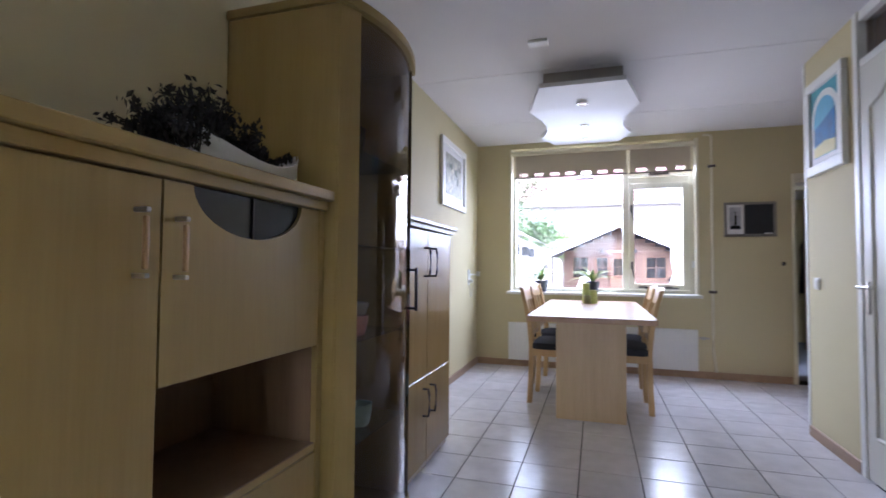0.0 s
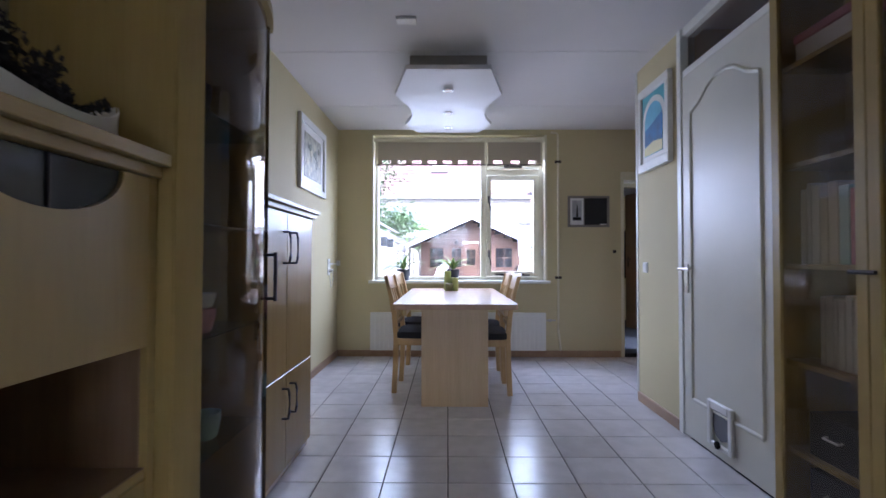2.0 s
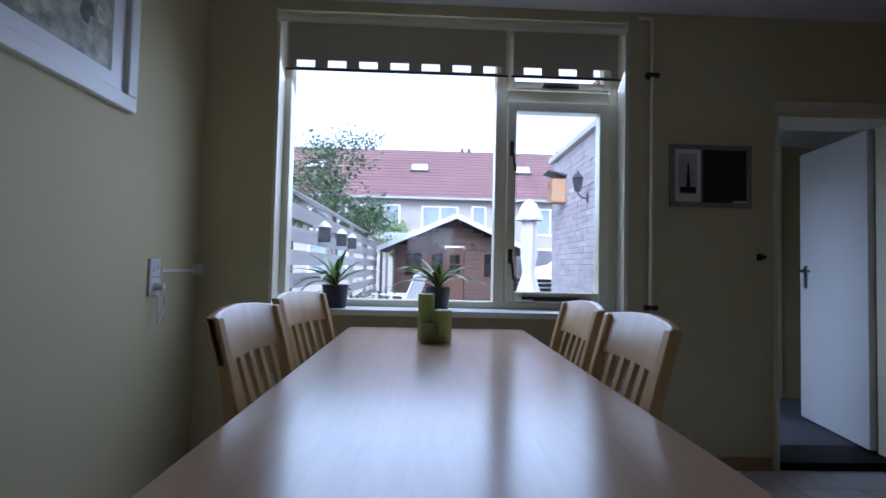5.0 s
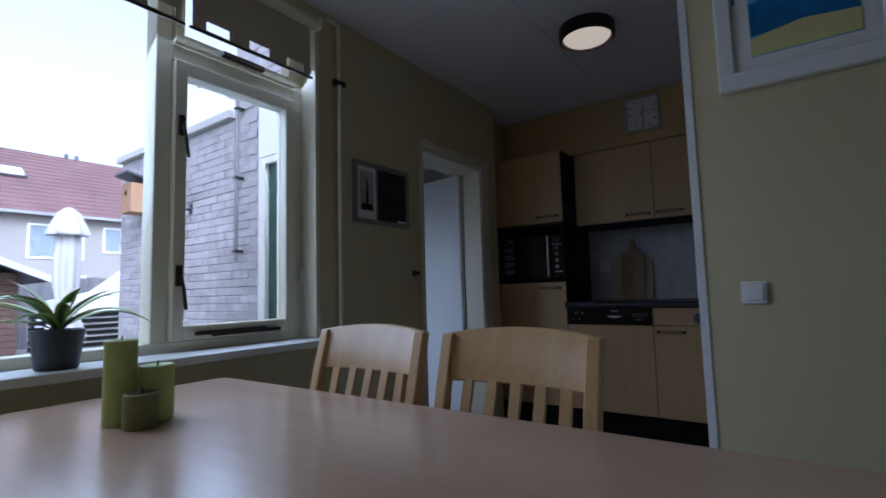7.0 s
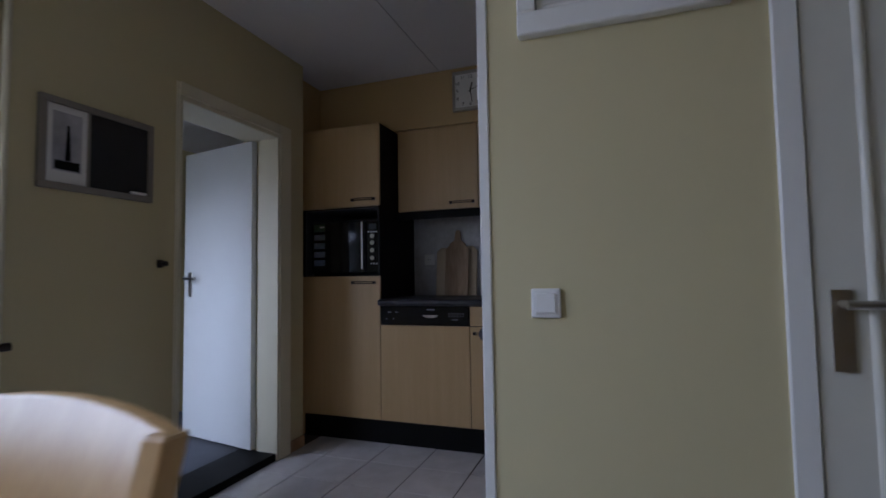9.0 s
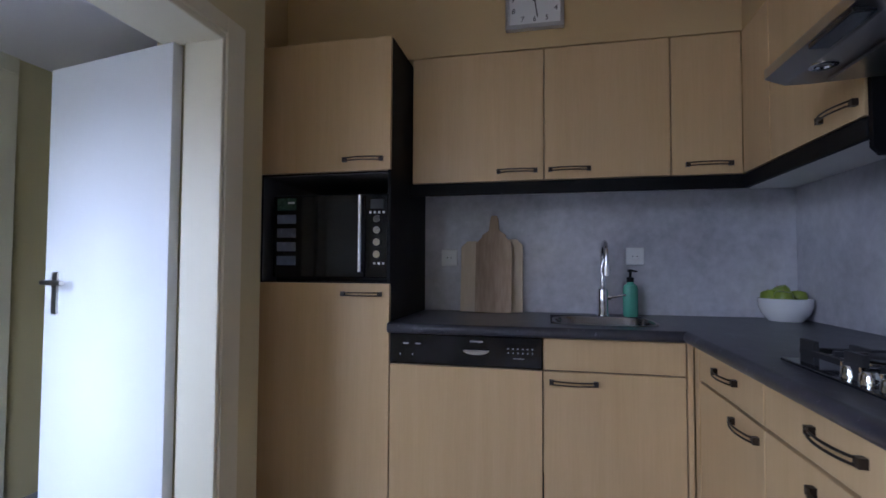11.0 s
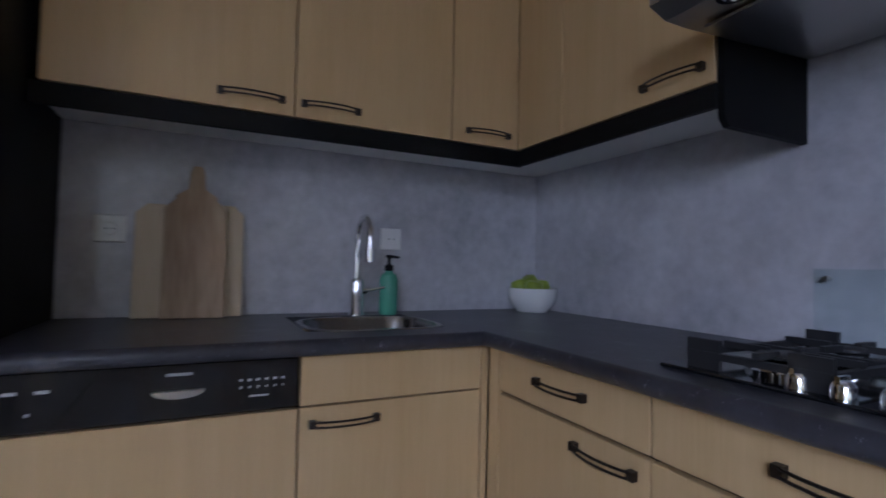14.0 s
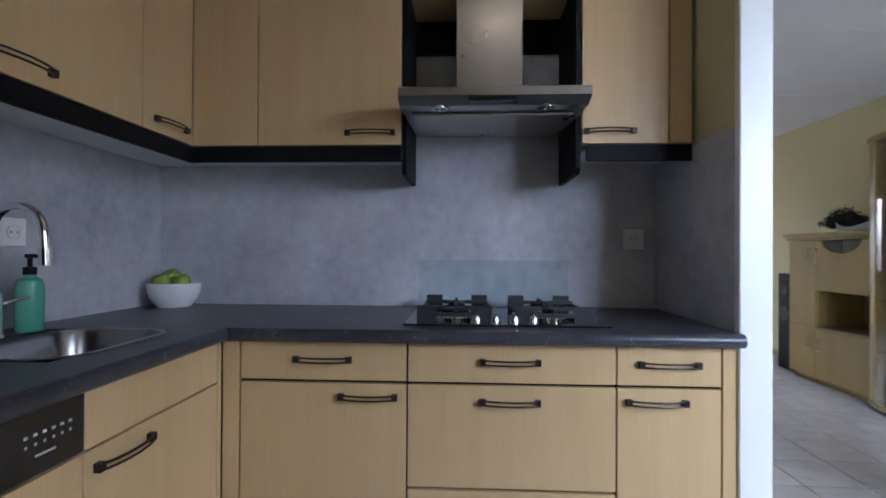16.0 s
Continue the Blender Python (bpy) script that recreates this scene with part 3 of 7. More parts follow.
for z in (1.155, 1.366):
    for k in range(4 if z > 1.2 else 3):
        y = 5.195 + 0.019 * k
        cuboid(bm, 3.3245, 3.328, y, y + 0.009, z, z + 0.009)
tagged(part("buttons", bm, M_PLASTIC, mw), kind="stuff")
box("display", (3.3245, 3.328, 5.20, 5.255, 1.385, 1.425), paint("display_grey", (0.05, 0.055, 0.06), 0.15, bump=0), mw, 0)
# garden fence and foliage mirrored in the door glass, put in as coloured bars
M_REFLECTED_SLAT = paint("reflected_slat_grey", (0.16, 0.19, 0.24), 0.25, vary=0.12, scale=30, bump=0)
for k in range(4):
    box("reflection_bar", (3.3225, 3.3252, 5.585, 5.672, 1.151 + 0.0585 * k, 1.190 + 0.0585 * k), M_REFLECTED_SLAT, mw, 0.001, "blue-grey painted reflection of a fence slat on the oven door")
box("reflection_bar", (3.3225, 3.3252, 5.585, 5.672, 1.384, 1.436), paint("reflected_foliage_green", (0.05, 0.09, 0.06), 0.25, vary=0.5, scale=60, bump=0), mw, 0.001, "mottled green painted reflection of foliage on the oven door")
box("badge", (3.3205, 3.3225, 5.592, 5.622, 1.412, 1.419), M_PLASTIC, mw, 0)

# dishwasher
dw = thing("dishwasher", (0, 0, 0), "built-in dishwasher with black panel and maple-look front", "dishwasher")
box("body", (FX + 0.02, 3.86, 4.556, 5.144, PZ, 0.88), M_BLACK, dw, 0)
cp = box("control_panel", (FX - 0.004, FX + 0.018, 4.553, 5.147, 0.767, 0.884), M_BLACKG, dw, 0.003, "glossy black control panel")
front("front_panel", dw, "x", 4.55, 5.15, PZ, 0.763)
box("plinth", (FX + 0.04, 3.87, 4.55, 5.15, 0, PZ), M_BLACK, dw, 0)
bm = bmesh.new()
slab(bm, [(4.80 + 0.05 * math.cos(a), 0.828 + 0.016 * math.sin(a)) for a in [math.pi + math.pi * k / 12 for k in range(13)]], 0, 0.012)
turned(bm, Matrix(((0, 0, -1, FX - 0.004), (1, 0, 0, 0), (0, 1, 0, 0), (0, 0, 0, 1))))
part("grip", bm, M_STEEL, dw, "silver grip recess")
bm = bmesh.new()
for k in range(6):
    y = 4.585 + 0.018 * k
    cuboid(bm, FX - 0.0055, FX - 0.003, y, y + 0.007, 0.836, 0.841)
    cuboid(bm, FX - 0.0055, FX - 0.003, y + 0.001, y + 0.005, 0.820, 0.825)
for y in (5.02, 5.07):
    cuboid(bm, FX - 0.0055, FX - 0.003, y, y + 0.022, 0.842, 0.848)
    cuboid(bm, FX - 0.0055, FX - 0.003, y + 0.03, y + 0.036, 0.80, 0.806)
cuboid(bm, FX - 0.0055, FX - 0.003, 4.775, 4.825, 0.858, 0.864)
cuboid(bm, FX - 0.0055, FX - 0.003, 4.62, 4.66, 0.80, 0.804)
tagged(part("markings", bm, paint("print_pale", (0.4, 0.4, 0.4), 0.5), dw, "small pale printed markings"), kind="stuff")

# base units
sinku = thing("sink_cabinet", (0, 0, 0), "maple-look sink base cabinet with one door", "cabinet", G_BASE)
carcass(sinku, (FX + 0.02, 3.86, 4.03, 4.548, PZ, 0.7))
front("fixed_front", sinku, "x", 4.055, 4.55, 0.763, 0.884)
front("door", sinku, "x", 4.055, 4.55, PZ, 0.763, (4.44, 0.722))
front("corner_post", sinku, "x", FY, 4.055, PZ, 0.884)
box("plinth", (FX + 0.04, 3.87, 4.0, 4.55, 0, PZ), M_BLACK, sinku, 0)
ua = thing("drawer_cabinet", (0, 0, 0), "maple-look base cabinet with a drawer over a door", "cabinet", G_BASE)
carcass(ua, (2.748, 3.28, 3.47, FY - 0.02, PZ, 0.88))
front("drawer", ua, "y", 2.745, 3.245, 0.768, 0.884, (2.995, 0.832))
front("door", ua, "y", 2.745, 3.245, PZ, 0.764, (2.86, 0.724))
front("corner_post", ua, "y", 3.245, 3.30, PZ, 0.884)
box("plinth", (2.745, FX + 0.04, 3.47, FY - 0.05, 0, PZ), M_BLACK, ua, 0)
ub = thing("cooker_cabinet", (0, 0, 0), "maple-look base cabinet with three drawers below the hob", "cabinet", G_BASE)
carcass(ub, (2.145, 2.742, 3.47, FY - 0.02, PZ, 0.88))
front("drawer", ub, "y", 2.142, 2.745, 0.768, 0.884, (2.445, 0.832))
front("drawer", ub, "y", 2.142, 2.745, 0.462, 0.764, (2.445, 0.716))
front("drawer", ub, "y", 2.142, 2.745, PZ, 0.458, (2.445, 0.41))
box("plinth", (2.142, 2.745, 3.47, FY - 0.05, 0, PZ), M_BLACK, ub, 0)
uc = thing("narrow_cabinet", (0, 0, 0), "narrow maple-look base cabinet with drawer and door", "cabinet", G_BASE)
carcass(uc, (1.845, 2.139, 3.47, FY - 0.02, PZ, 0.88))
front("drawer", uc, "y", 1.848, 2.142, 0.768, 0.884, (1.995, 0.832))
front("door", uc, "y", 1.848, 2.142, PZ, 0.764, (2.03, 0.724))
front("filler", uc, "y", 1.802, 1.848, PZ, 0.884)
box("plinth", (1.802, 2.142, 3.47, FY - 0.05, 0, PZ), M_BLACK, uc, 0)

# worktop with a round-cornered hole for the sink
SX0, SX1, SY0, SY1 = 3.40, 3.76, 4.12, 4.52
wt = thing("worktop", (0, 0, 0), "dark slate-look L-shaped worktop with rounded front edge", "worktop")
bm = bmesh.new()
WF, WG = FX - 0.02, FY + 0.025
gx, gy = [1.803, WF, SX0, SX1, 3.878], [3.442, WG, SY0, SY1, 5.149]
cells = {(i, j) for i in range(4) for j in range(4) if (i > 0 or j == 0) and (i, j) != (2, 2)}
vert = {}
def corner(i, j, k):
    if (i, j, k) not in vert:
        vert[i, j, k] = bm.verts.new((gx[i], gy[j], (0.886, 0.926)[k]))
    return vert[i, j, k]
for i, j in cells:
    for k in (0, 1):
        bm.faces.new([corner(*c, k) for c in ((i, j), (i + 1, j), (i + 1, j + 1), (i, j + 1))])
    for di, dj, a, b in ((-1, 0, (i, j), (i, j + 1)), (1, 0, (i + 1, j), (i + 1, j + 1)), (0, -1, (i, j), (i + 1, j)), (0, 1, (i, j + 1), (i + 1, j + 1))):
        if (i + di, j + dj) not in cells:
            bm.faces.new((corner(*a, 0), corner(*b, 0), corner(*b, 1), corner(*a, 1)))
part("top", bm, M_TOP, wt)
bm = bmesh.new()
tube(bm, (WF, WG, 0.906), (WF, 5.149, 0.906), 0.02, seg=16)
tube(bm, (1.803, WG, 0.906), (WF, WG, 0.906), 0.02, seg=16)
part("front_edge", bm, M_TOP, wt, smooth=True)

sk = thing("sink", (0, 0, 0), "inset stainless steel sink bowl with a wide rim", "sink")
def ring_pts(x0, x1, y0, y1, r, n=6):
    out = []
    for cx, cy, a0 in ((x1 - r, y1 - r, 0), (x0 + r, y1 - r, 90), (x0 + r, y0 + r, 180), (x1 - r, y0 + r, 270)):
        out += [(cx + r * math.cos(radians(a0 + 90 * k / n)), cy + r * math.sin(radians(a0 + 90 * k / n))) for k in range(n + 1)]
    return out


def bowl_mesh(levels):
    bm = bmesh.new()
    rings = [[bm.verts.new((x, y, z)) for x, y in ring_pts(*d, r)] for d, r, z in levels]
    for a, b in zip(rings, rings[1:]):
        for k in range(len(a)):
            bm.faces.new((a[k], a[(k + 1) % len(a)], b[(k + 1) % len(b)], b[k]))
    bm.faces.new(rings[-1])
    return bm


part("bowl", bowl_mesh([((3.375, 3.70, 4.105, 4.515), 0.10, 0.9262), ((3.377, 3.698, 4.107, 4.513), 0.10, 0.9285), ((3.390, 3.685, 4.120, 4.50), 0.09, 0.9285),
                        ((3.396, 3.679, 4.126, 4.494), 0.085, 0.918), ((3.41, 3.665, 4.14, 4.48), 0.07, 0.79), ((3.44, 3.635, 4.17, 4.45), 0.06, 0.772)]), paint("sink_steel", (0.30, 0.29, 0.28), 0.24, metal=1.0, vary=0.08, scale=8, fine=300, bump=0.04), sk, smooth=True)
bm = bmesh.new()
lathe(bm, [(0.04, 0), (0.04, 0.004), (0.025, 0.004), (0.02, 0.001)], 20, (3.54, 4.31, 0.7725))
part("drain", bm, M_CHROME, sk, smooth=True)

tap = thing("kitchen_tap", (3.765, 4.285, 0.926), "chrome kitchen tap with a high curved spout", "tap")
bm = bmesh.new()
lathe(bm, [(0.029, 0), (0.029, 0.006), (0.024, 0.012), (0.0235, 0.11), (0.02, 0.125), (0.012, 0.13)], 24)
part("base", bm, M_CHROME, tap, smooth=True)
bm = bmesh.new()
arc = [(0, 0, 0.12), (0, 0, 0.20), (0, 0, 0.262)] + [(-0.07 + 0.07 * math.cos(a), 0, 0.262 + 0.072 * math.sin(a)) for a in [math.pi * k / 12 for k in range(1, 13)]] + [(-0.142, 0, 0.235), (-0.144, 0, 0.215)]
sweep(bm, arc, 0.0105, 12)
tube(bm, (-0.144, 0, 0.228), (-0.145, 0, 0.185), 0.016, 0.015, 16)
part("spout", bm, M_CHROME, tap, smooth=True)
bm = bmesh.new()
tube(bm, (0, -0.02, 0.085), (0, -0.035, 0.085), 0.012)
tube(bm, (0, -0.03, 0.085), (-0.012, -0.115, 0.10), 0.006, 0.0045)
part("lever", bm, M_CHROME, tap, smooth=True)

# wall panels
spl = structure(thing("wall_panel", (0, 0, 0), "grey concrete-look splashback panels on the kitchen walls", "splashback"), "grey concrete-look splashback panels")
box("panel_east", (3.868, 3.8795, 3.442, 5.149, 0.9265, 1.53), M_SPLASH, spl, 0)
box("panel_cooker", (1.8135, 3.8665, 3.4405, 3.452, 0.9265, 1.955), M_SPLASH, spl, 0)
box("panel_side", (1.8005, 1.812, 3.4405, 4.005, 0.9265, 1.515), M_SPLASH, spl, 0)

# wall units
UX, UY, UZ0, UZ1 = 3.545, 3.775, 1.519, 2.092
def wall_unit(run, a0, a1, handle, label):
    u = thing("wall_cabinet", (0, 0, 0), label, "cabinet", G_WALL)
    if run == "x":
        box("body", (UX + 0.021, 3.866, a0 + 0.001, a1 - 0.001, UZ0, UZ1 - 0.003), M_KIT, u, 0)
        front("door", u, "x", a0, a1, UZ0, UZ1, handle, plane=UX)
    else:
        box("body", (a0 + 0.001, a1 - 0.001, 3.4535, UY - 0.021, UZ0, UZ1 - 0.003), M_KIT, u, 0)
        front("door", u, "y", a0, a1, UZ0, UZ1, handle, plane=UY)
    return u


wall_unit("x", 4.545, 5.13, (4.66, 1.562), "maple-look wall cabinet beside the tall cabinet")
wall_unit("x", 4.04, 4.545, (4.44, 1.562), "maple-look wall cabinet above the sink")
wall_unit("x", 3.775, 4.04, (3.90, 1.562), "narrow maple-look corner wall cabinet")
wall_unit("y", 3.31, 3.548, None, "maple-look blind corner wall panel cabinet")
wall_unit("y", 2.80, 3.31, (2.91, 1.562), "maple-look wall cabinet between corner and hood")
wall_unit("y", 1.892, 2.185, (2.09, 1.562), "narrow maple-look wall cabinet beside the hood")
wall_unit("y", 1.815, 1.892, None, "slim maple-look filler beside the wall cabinet")
pel = thing("pelmet", (0, 0, 0), "black light pelmet under the wall cabinets", "pelmet")
box("strip_east", (UX + 0.004, UX + 0.02, 3.752, 5.148, 1.464, 1.518), M_BLACK, pel, 0.001)
box("strip_cooker", (2.802, UX + 0.02, UY - 0.02, UY - 0.004, 1.464, 1.518), M_BLACK, pel, 0.001)
box("strip_short", (1.815, 2.166, UY - 0.02, UY - 0.004, 1.464, 1.518), M_BLACK, pel, 0.001)
for d in [(UX + 0.021, 3.866, 3.455, 5.148, 1.506, 1.518), (2.802, UX + 0.02, 3.455, UY - 0.021, 1.506, 1.518), (1.815, 2.166, 3.455, UY - 0.021, 1.506, 1.518)]:
    box("under_panel", d, M_WHITE, pel, 0, "pale underside panel")
bm = bmesh.new()
cuboid(bm, 3.62, 3.63, 3.95, 4.05, 1.496, 1.5055)
part("lamp_switch", bm, M_BLACK, pel)

# extractor hood with black side panels
hd = thing("extractor_hood", (0, 0, 0), "stainless steel chimney extractor hood with two spotlights", "hood")
HX0, HX1 = 2.205, 2.782
bm = bmesh.new()
ys = [(3.453, 1.628), (3.453, 1.665), (3.99, 1.648), (4.0, 1.642), (4.0, 1.618), (3.955, 1.60), (3.9, 1.60)]
sides = []
for x in (HX0, HX1):
    sides.append([bm.verts.new((x, y, z)) for y, z in ys])
for k in range(len(ys)):
    bm.faces.new((sides[0][k], sides[0][(k + 1) % len(ys)], sides[1][(k + 1) % len(ys)], sides[1][k]))
bm.faces.new(sides[0][::-1]), bm.faces.new(sides[1])
part("canopy", bm, M_STEEL, hd)
box("chimney", (2.375, 2.615, 3.454, 3.70, 1.655, 2.096), M_STEEL, hd, 0.003)
bm = bmesh.new()
for k in range(2):
    x0 = HX0 + 0.03 + k * 0.262
    cuboid(bm, x0, x0 + 0.255, -0.2, 0.2, -0.003, 0.003)
turned(bm, pose(0, 3.68, 1.607, -3.6, 0, 0))
part("filter", bm, M_STEEL, hd, "grease filter")
for x in (2.33, 2.66):
    bm = bmesh.new()
    lathe(bm, [(0.028, 0.006), (0.028, 0), (0.018, 0), (0.014, 0.004)], 20, (x, 3.93, 1.5965))
    part("spotlight", bm, M_CHROME, hd, smooth=True)
box("switch_panel", (2.42, 2.57, 3.962, 4.003, 1.60, 1.612), M_BLACKG, hd, 0.002)
hp = thing("hood_surround", (0, 0, 0), "black panels framing the extractor hood", "panel")
for x0, x1 in ((2.784, 2.80), (2.186, 2.202)):
    bm = bmesh.new()
    pts = [(3.454, 2.092), (3.454, 1.42), (3.75, 1.42), (3.768, 1.44), (3.768, 2.092)]
    a, b = [bm.verts.new((x0, y, z)) for y, z in pts], [bm.verts.new((x1, y, z)) for y, z in pts]
    for k in range(len(pts)):
        bm.faces.new((a[k], a[(k + 1) % 5], b[(k + 1) % 5], b[k]))
    bm.faces.new(a[::-1]), bm.faces.new(b)
    part("side_panel", bm, M_BLACK, hp)
box("top_panel", (2.203, 2.783, 3.454, 3.47, 1.957, 2.092), M_BLACK, hp, 0)

# hob
hob = thing("gas_hob", (0, 0, 0), "black glass gas hob with cast iron pan supports", "hob")
box("glass_plate", (2.14, 2.765, 3.53, 3.985, 0.9265, 0.933), M_BLACKG, hob, 0.002)
for bx, by, r in ((2.30, 3.66, 0.045), (2.30, 3.86, 0.035), (2.61, 3.66, 0.035), (2.61, 3.86, 0.05)):
    bm = bmesh.new()
    lathe(bm, [(r + 0.012, 0), (r + 0.012, 0.008), (r, 0.012), (r, 0.022), (r - 0.006, 0.026), (0.008, 0.027)], 24, (bx, by, 0.933))
    part("burner", bm, M_CHROME, hob, "bright metal gas burner", smooth=True)
    bm = bmesh.new()
    lathe(bm, [(r - 0.004, 0), (r - 0.004, 0.005), (r - 0.01, 0.008), (0.004, 0.008)], 24, (bx, by, 0.9605))
    part("burner_cap", bm, M_IRON, hob, smooth=True)
for x0, x1 in ((2.185, 2.415), (2.495, 2.725)):
    bm = bmesh.new()
    for y in (3.575, 3.955):
        cuboid(bm, x0, x1, y - 0.006, y + 0.006, 0.952, 0.964)
    for x in (x0 + 0.006, x1 - 0.006):
        cuboid(bm, x - 0.006, x + 0.006, 3.575, 3.955, 0.952, 0.964)
    cuboid(bm, x0, x1, 3.755, 3.765, 0.952, 0.964)
    xm = (x0 + x1) / 2
    for by in (3.66, 3.86):
        for dx, dy in ((1, 0), (-1, 0), (0, 1), (0, -1)):
            cuboid(bm, xm + dx * 0.03 - abs(dy) * 0.005, xm + dx * 0.11 + abs(dy) * 0.005, by + dy * 0.03 - abs(dx) * 0.005, by + dy * 0.09 + abs(dx) * 0.005, 0.962, 0.974)
    for x in (x0 + 0.03, x1 - 0.03):
        for y in (3.575, 3.955):
            cuboid(bm, x - 0.03, x + 0.03, y - 0.005, y + 0.005, 0.933, 0.985)
    part("pan_support", bm, M_IRON, hob, "cast iron pan support")
for k in range(4):
    bm = bmesh.new()
    lathe(bm, [(0.017, 0), (0.016, 0.018), (0.012, 0.024), (0.002, 0.025)], 20, (2.37 + 0.058 * k, 3.955, 0.933))
    cuboid(bm, 2.367 + 0.058 * k, 2.373 + 0.058 * k, 3.94, 3.97, 0.955, 0.964)
    part("knob", bm, M_CHROME, hob, "silver control knob", smooth=True)
gs = thing("splash_guard", (0, 0, 0), "clear glass splash guard behind the hob", "glass panel")
box("pane", (2.165, 2.765, 3.4625, 3.4685, 0.927, 1.117), M_CLEARG, gs, 0).visible_shadow = False
for x in (2.19, 2.74):
    bm = bmesh.new()
    tube(bm, (x, 3.452, 1.095), (x, 3.473, 1.095), 0.006)
    part("screw", bm, M_STEEL, gs)


def socket(name, m, label, kind):
    """A flush wall plate; local x along the wall, local -y out of it."""
    s = thing(name, m, label, "switch" if "switch" in name else "socket")
    box("plate", (-0.041, 0.041, -0.011, 0, -0.041, 0.041), M_PLASTIC, s, 0.005)
    if kind == "socket":
        bm = bmesh.new()
        lathe(bm, [(0.0215, 0.0004), (0.022, 0.003), (0.0195, 0.003), (0.018, 0.0012), (0.001, 0.0014)], 24)
        turned(bm, pose(0, -0.011, 0, 90, 0, 0))
        part("outlet", bm, M_PLASTIC, s, smooth=True)
        bm = bmesh.new()
        for dx in (-0.0095, 0.0095):
            tube(bm, (dx, -0.011, 0), (dx, -0.0132, 0), 0.0026)
        part("pin_holes", bm, M_BLACK, s)
    else:
        box("rocker", (-0.028, 0.028, -0.016, -0.0112, -0.028, 0.028), M_PLASTIC, s, 0.003)
    return s


socket("wall_socket", (3.868, 5.02, 1.193, 0, 0, -90), "white plastic wall socket on the grey panel", "socket")
socket("wall_socket", (3.868, 4.13, 1.20, 0, 0, -90), "white plastic wall socket beside the tap", "socket")
socket("wall_socket", (1.905, 3.452, 1.205, 0, 0, 180), "white plastic wall socket on the cooker wall", "socket")
socket("light_switch", pose(1.72, 3.873, 0.999, 0, 0, -90) @ Matrix.Diagonal((0.9, 1, 0.9, 1)), "white plastic rocker light switch on the yellow wall", "switch")

# ceiling lamp in the kitchen (lit)
kl = thing("ceiling_lamp", (2.40, 4.60, CEIL), "round flush ceiling lamp with bronze rim, lit", "lamp")
bm = bmesh.new()
lathe(bm, [(0.15, 0), (0.152, -0.02), (0.15, -0.065), (0.135, -0.07), (0.133, -0.055)], 40)
part("rim", bm, M_BRONZE, kl, "dark metal rim", smooth=True)
bm = bmesh.new()
lathe(bm, [(0.131, -0.052), (0.12, -0.066), (0.07, -0.076), (0.01, -0.079)], 40)
part("diffuser", bm, glow("lamp_glow", (1.0, 0.80, 0.50), 0.45), kl, "glowing warm white diffuser", smooth=True)

# wall clock, half past twelve
ck = thing("wall_clock", (3.549, 4.583, 2.308, 0, 0, -90), "square white wall clock with silver frame", "clock")
boxes("frame", [(-0.124, 0.124, -0.03, 0, 0.114, 0.134), (-0.124, 0.124, -0.03, 0, -0.134, -0.114), (-0.124, -0.108, -0.03, 0, -0.114, 0.114), (0.108, 0.124, -0.03, 0, -0.114, 0.114)], M_STEEL, ck, 0.002)
box("dial", (-0.108, 0.108, -0.02, -0.002, -0.114, 0.114), M_PLASTIC, ck, 0)
for n in range(1, 13):
    cu = bpy.data.curves.new("numeral", "FONT")
    cu.body, cu.size, cu.align_x, cu.align_y = str(n), 0.032, "CENTER", "CENTER"
    tmp = new("numeral", cu)
    me = bpy.data.meshes.new_from_object(tmp.evaluated_get(bpy.context.evaluated_depsgraph_get()))
    bpy.data.objects.remove(tmp)
    me.materials.append(M_BLACK)
    o = new("numeral", me)
    o.parent = ck
    a = radians(90 - 30 * n)
    rr = 0.09 / max(abs(math.cos(a)), abs(math.sin(a))) if n % 3 else 0.092
    o.matrix_basis = pose(min(rr, 0.118) * math.cos(a), -0.0212, min(rr, 0.118) * math.sin(a), 90, 0, 0)
for nm, ang, ln, w in (("hour_hand", 15, 0.05, 0.004), ("minute_hand", 172, 0.085, 0.0025), ("second_hand", 70, 0.08, 0.0012)):
    bm = bmesh.new()
    cuboid(bm, -w, w, -0.0005, 0.0005, -0.015, ln)
    turned(bm, pose(0, -0.0235, 0, 0, ang, 0))
    part(nm.replace("hand", "pointer"), bm, M_BLACK, ck)

# things on the worktop
M_ACACIA = wood("acacia", (0.30, 0.19, 0.10), (0.56, 0.41, 0.26), "z", 0.5, grain=9)
M_ASH = wood("pale_ash", (0.56, 0.44, 0.28), (0.68, 0.56, 0.38), "z", 0.5, grain=10)
def board(m, w, h, neck, mat, label):
    b = thing("cutting_board", m, label, "cutting board", "boards against the splashback")
    bm = bmesh.new()
    out = [(-w, 0), (w, 0), (w, h - 0.03), (w - 0.03, h)]
    if neck:
        out += [(0.06, h + 0.01), (0.025, h + 0.035), (0.02, h + 0.09), (0.012, h + 0.11), (-0.012, h + 0.11), (-0.02, h + 0.09), (-0.025, h + 0.035), (-0.06, h + 0.01)]
    out += [(-w + 0.03, h), (-w, h - 0.03)]
    slab(bm, out, -0.009, 0.009)
    turned(bm, pose(0, 0, 0, 90, 0, 0))
    soften(bm, 0.002, 1)
    part("blade", bm, mat, b)
    return b


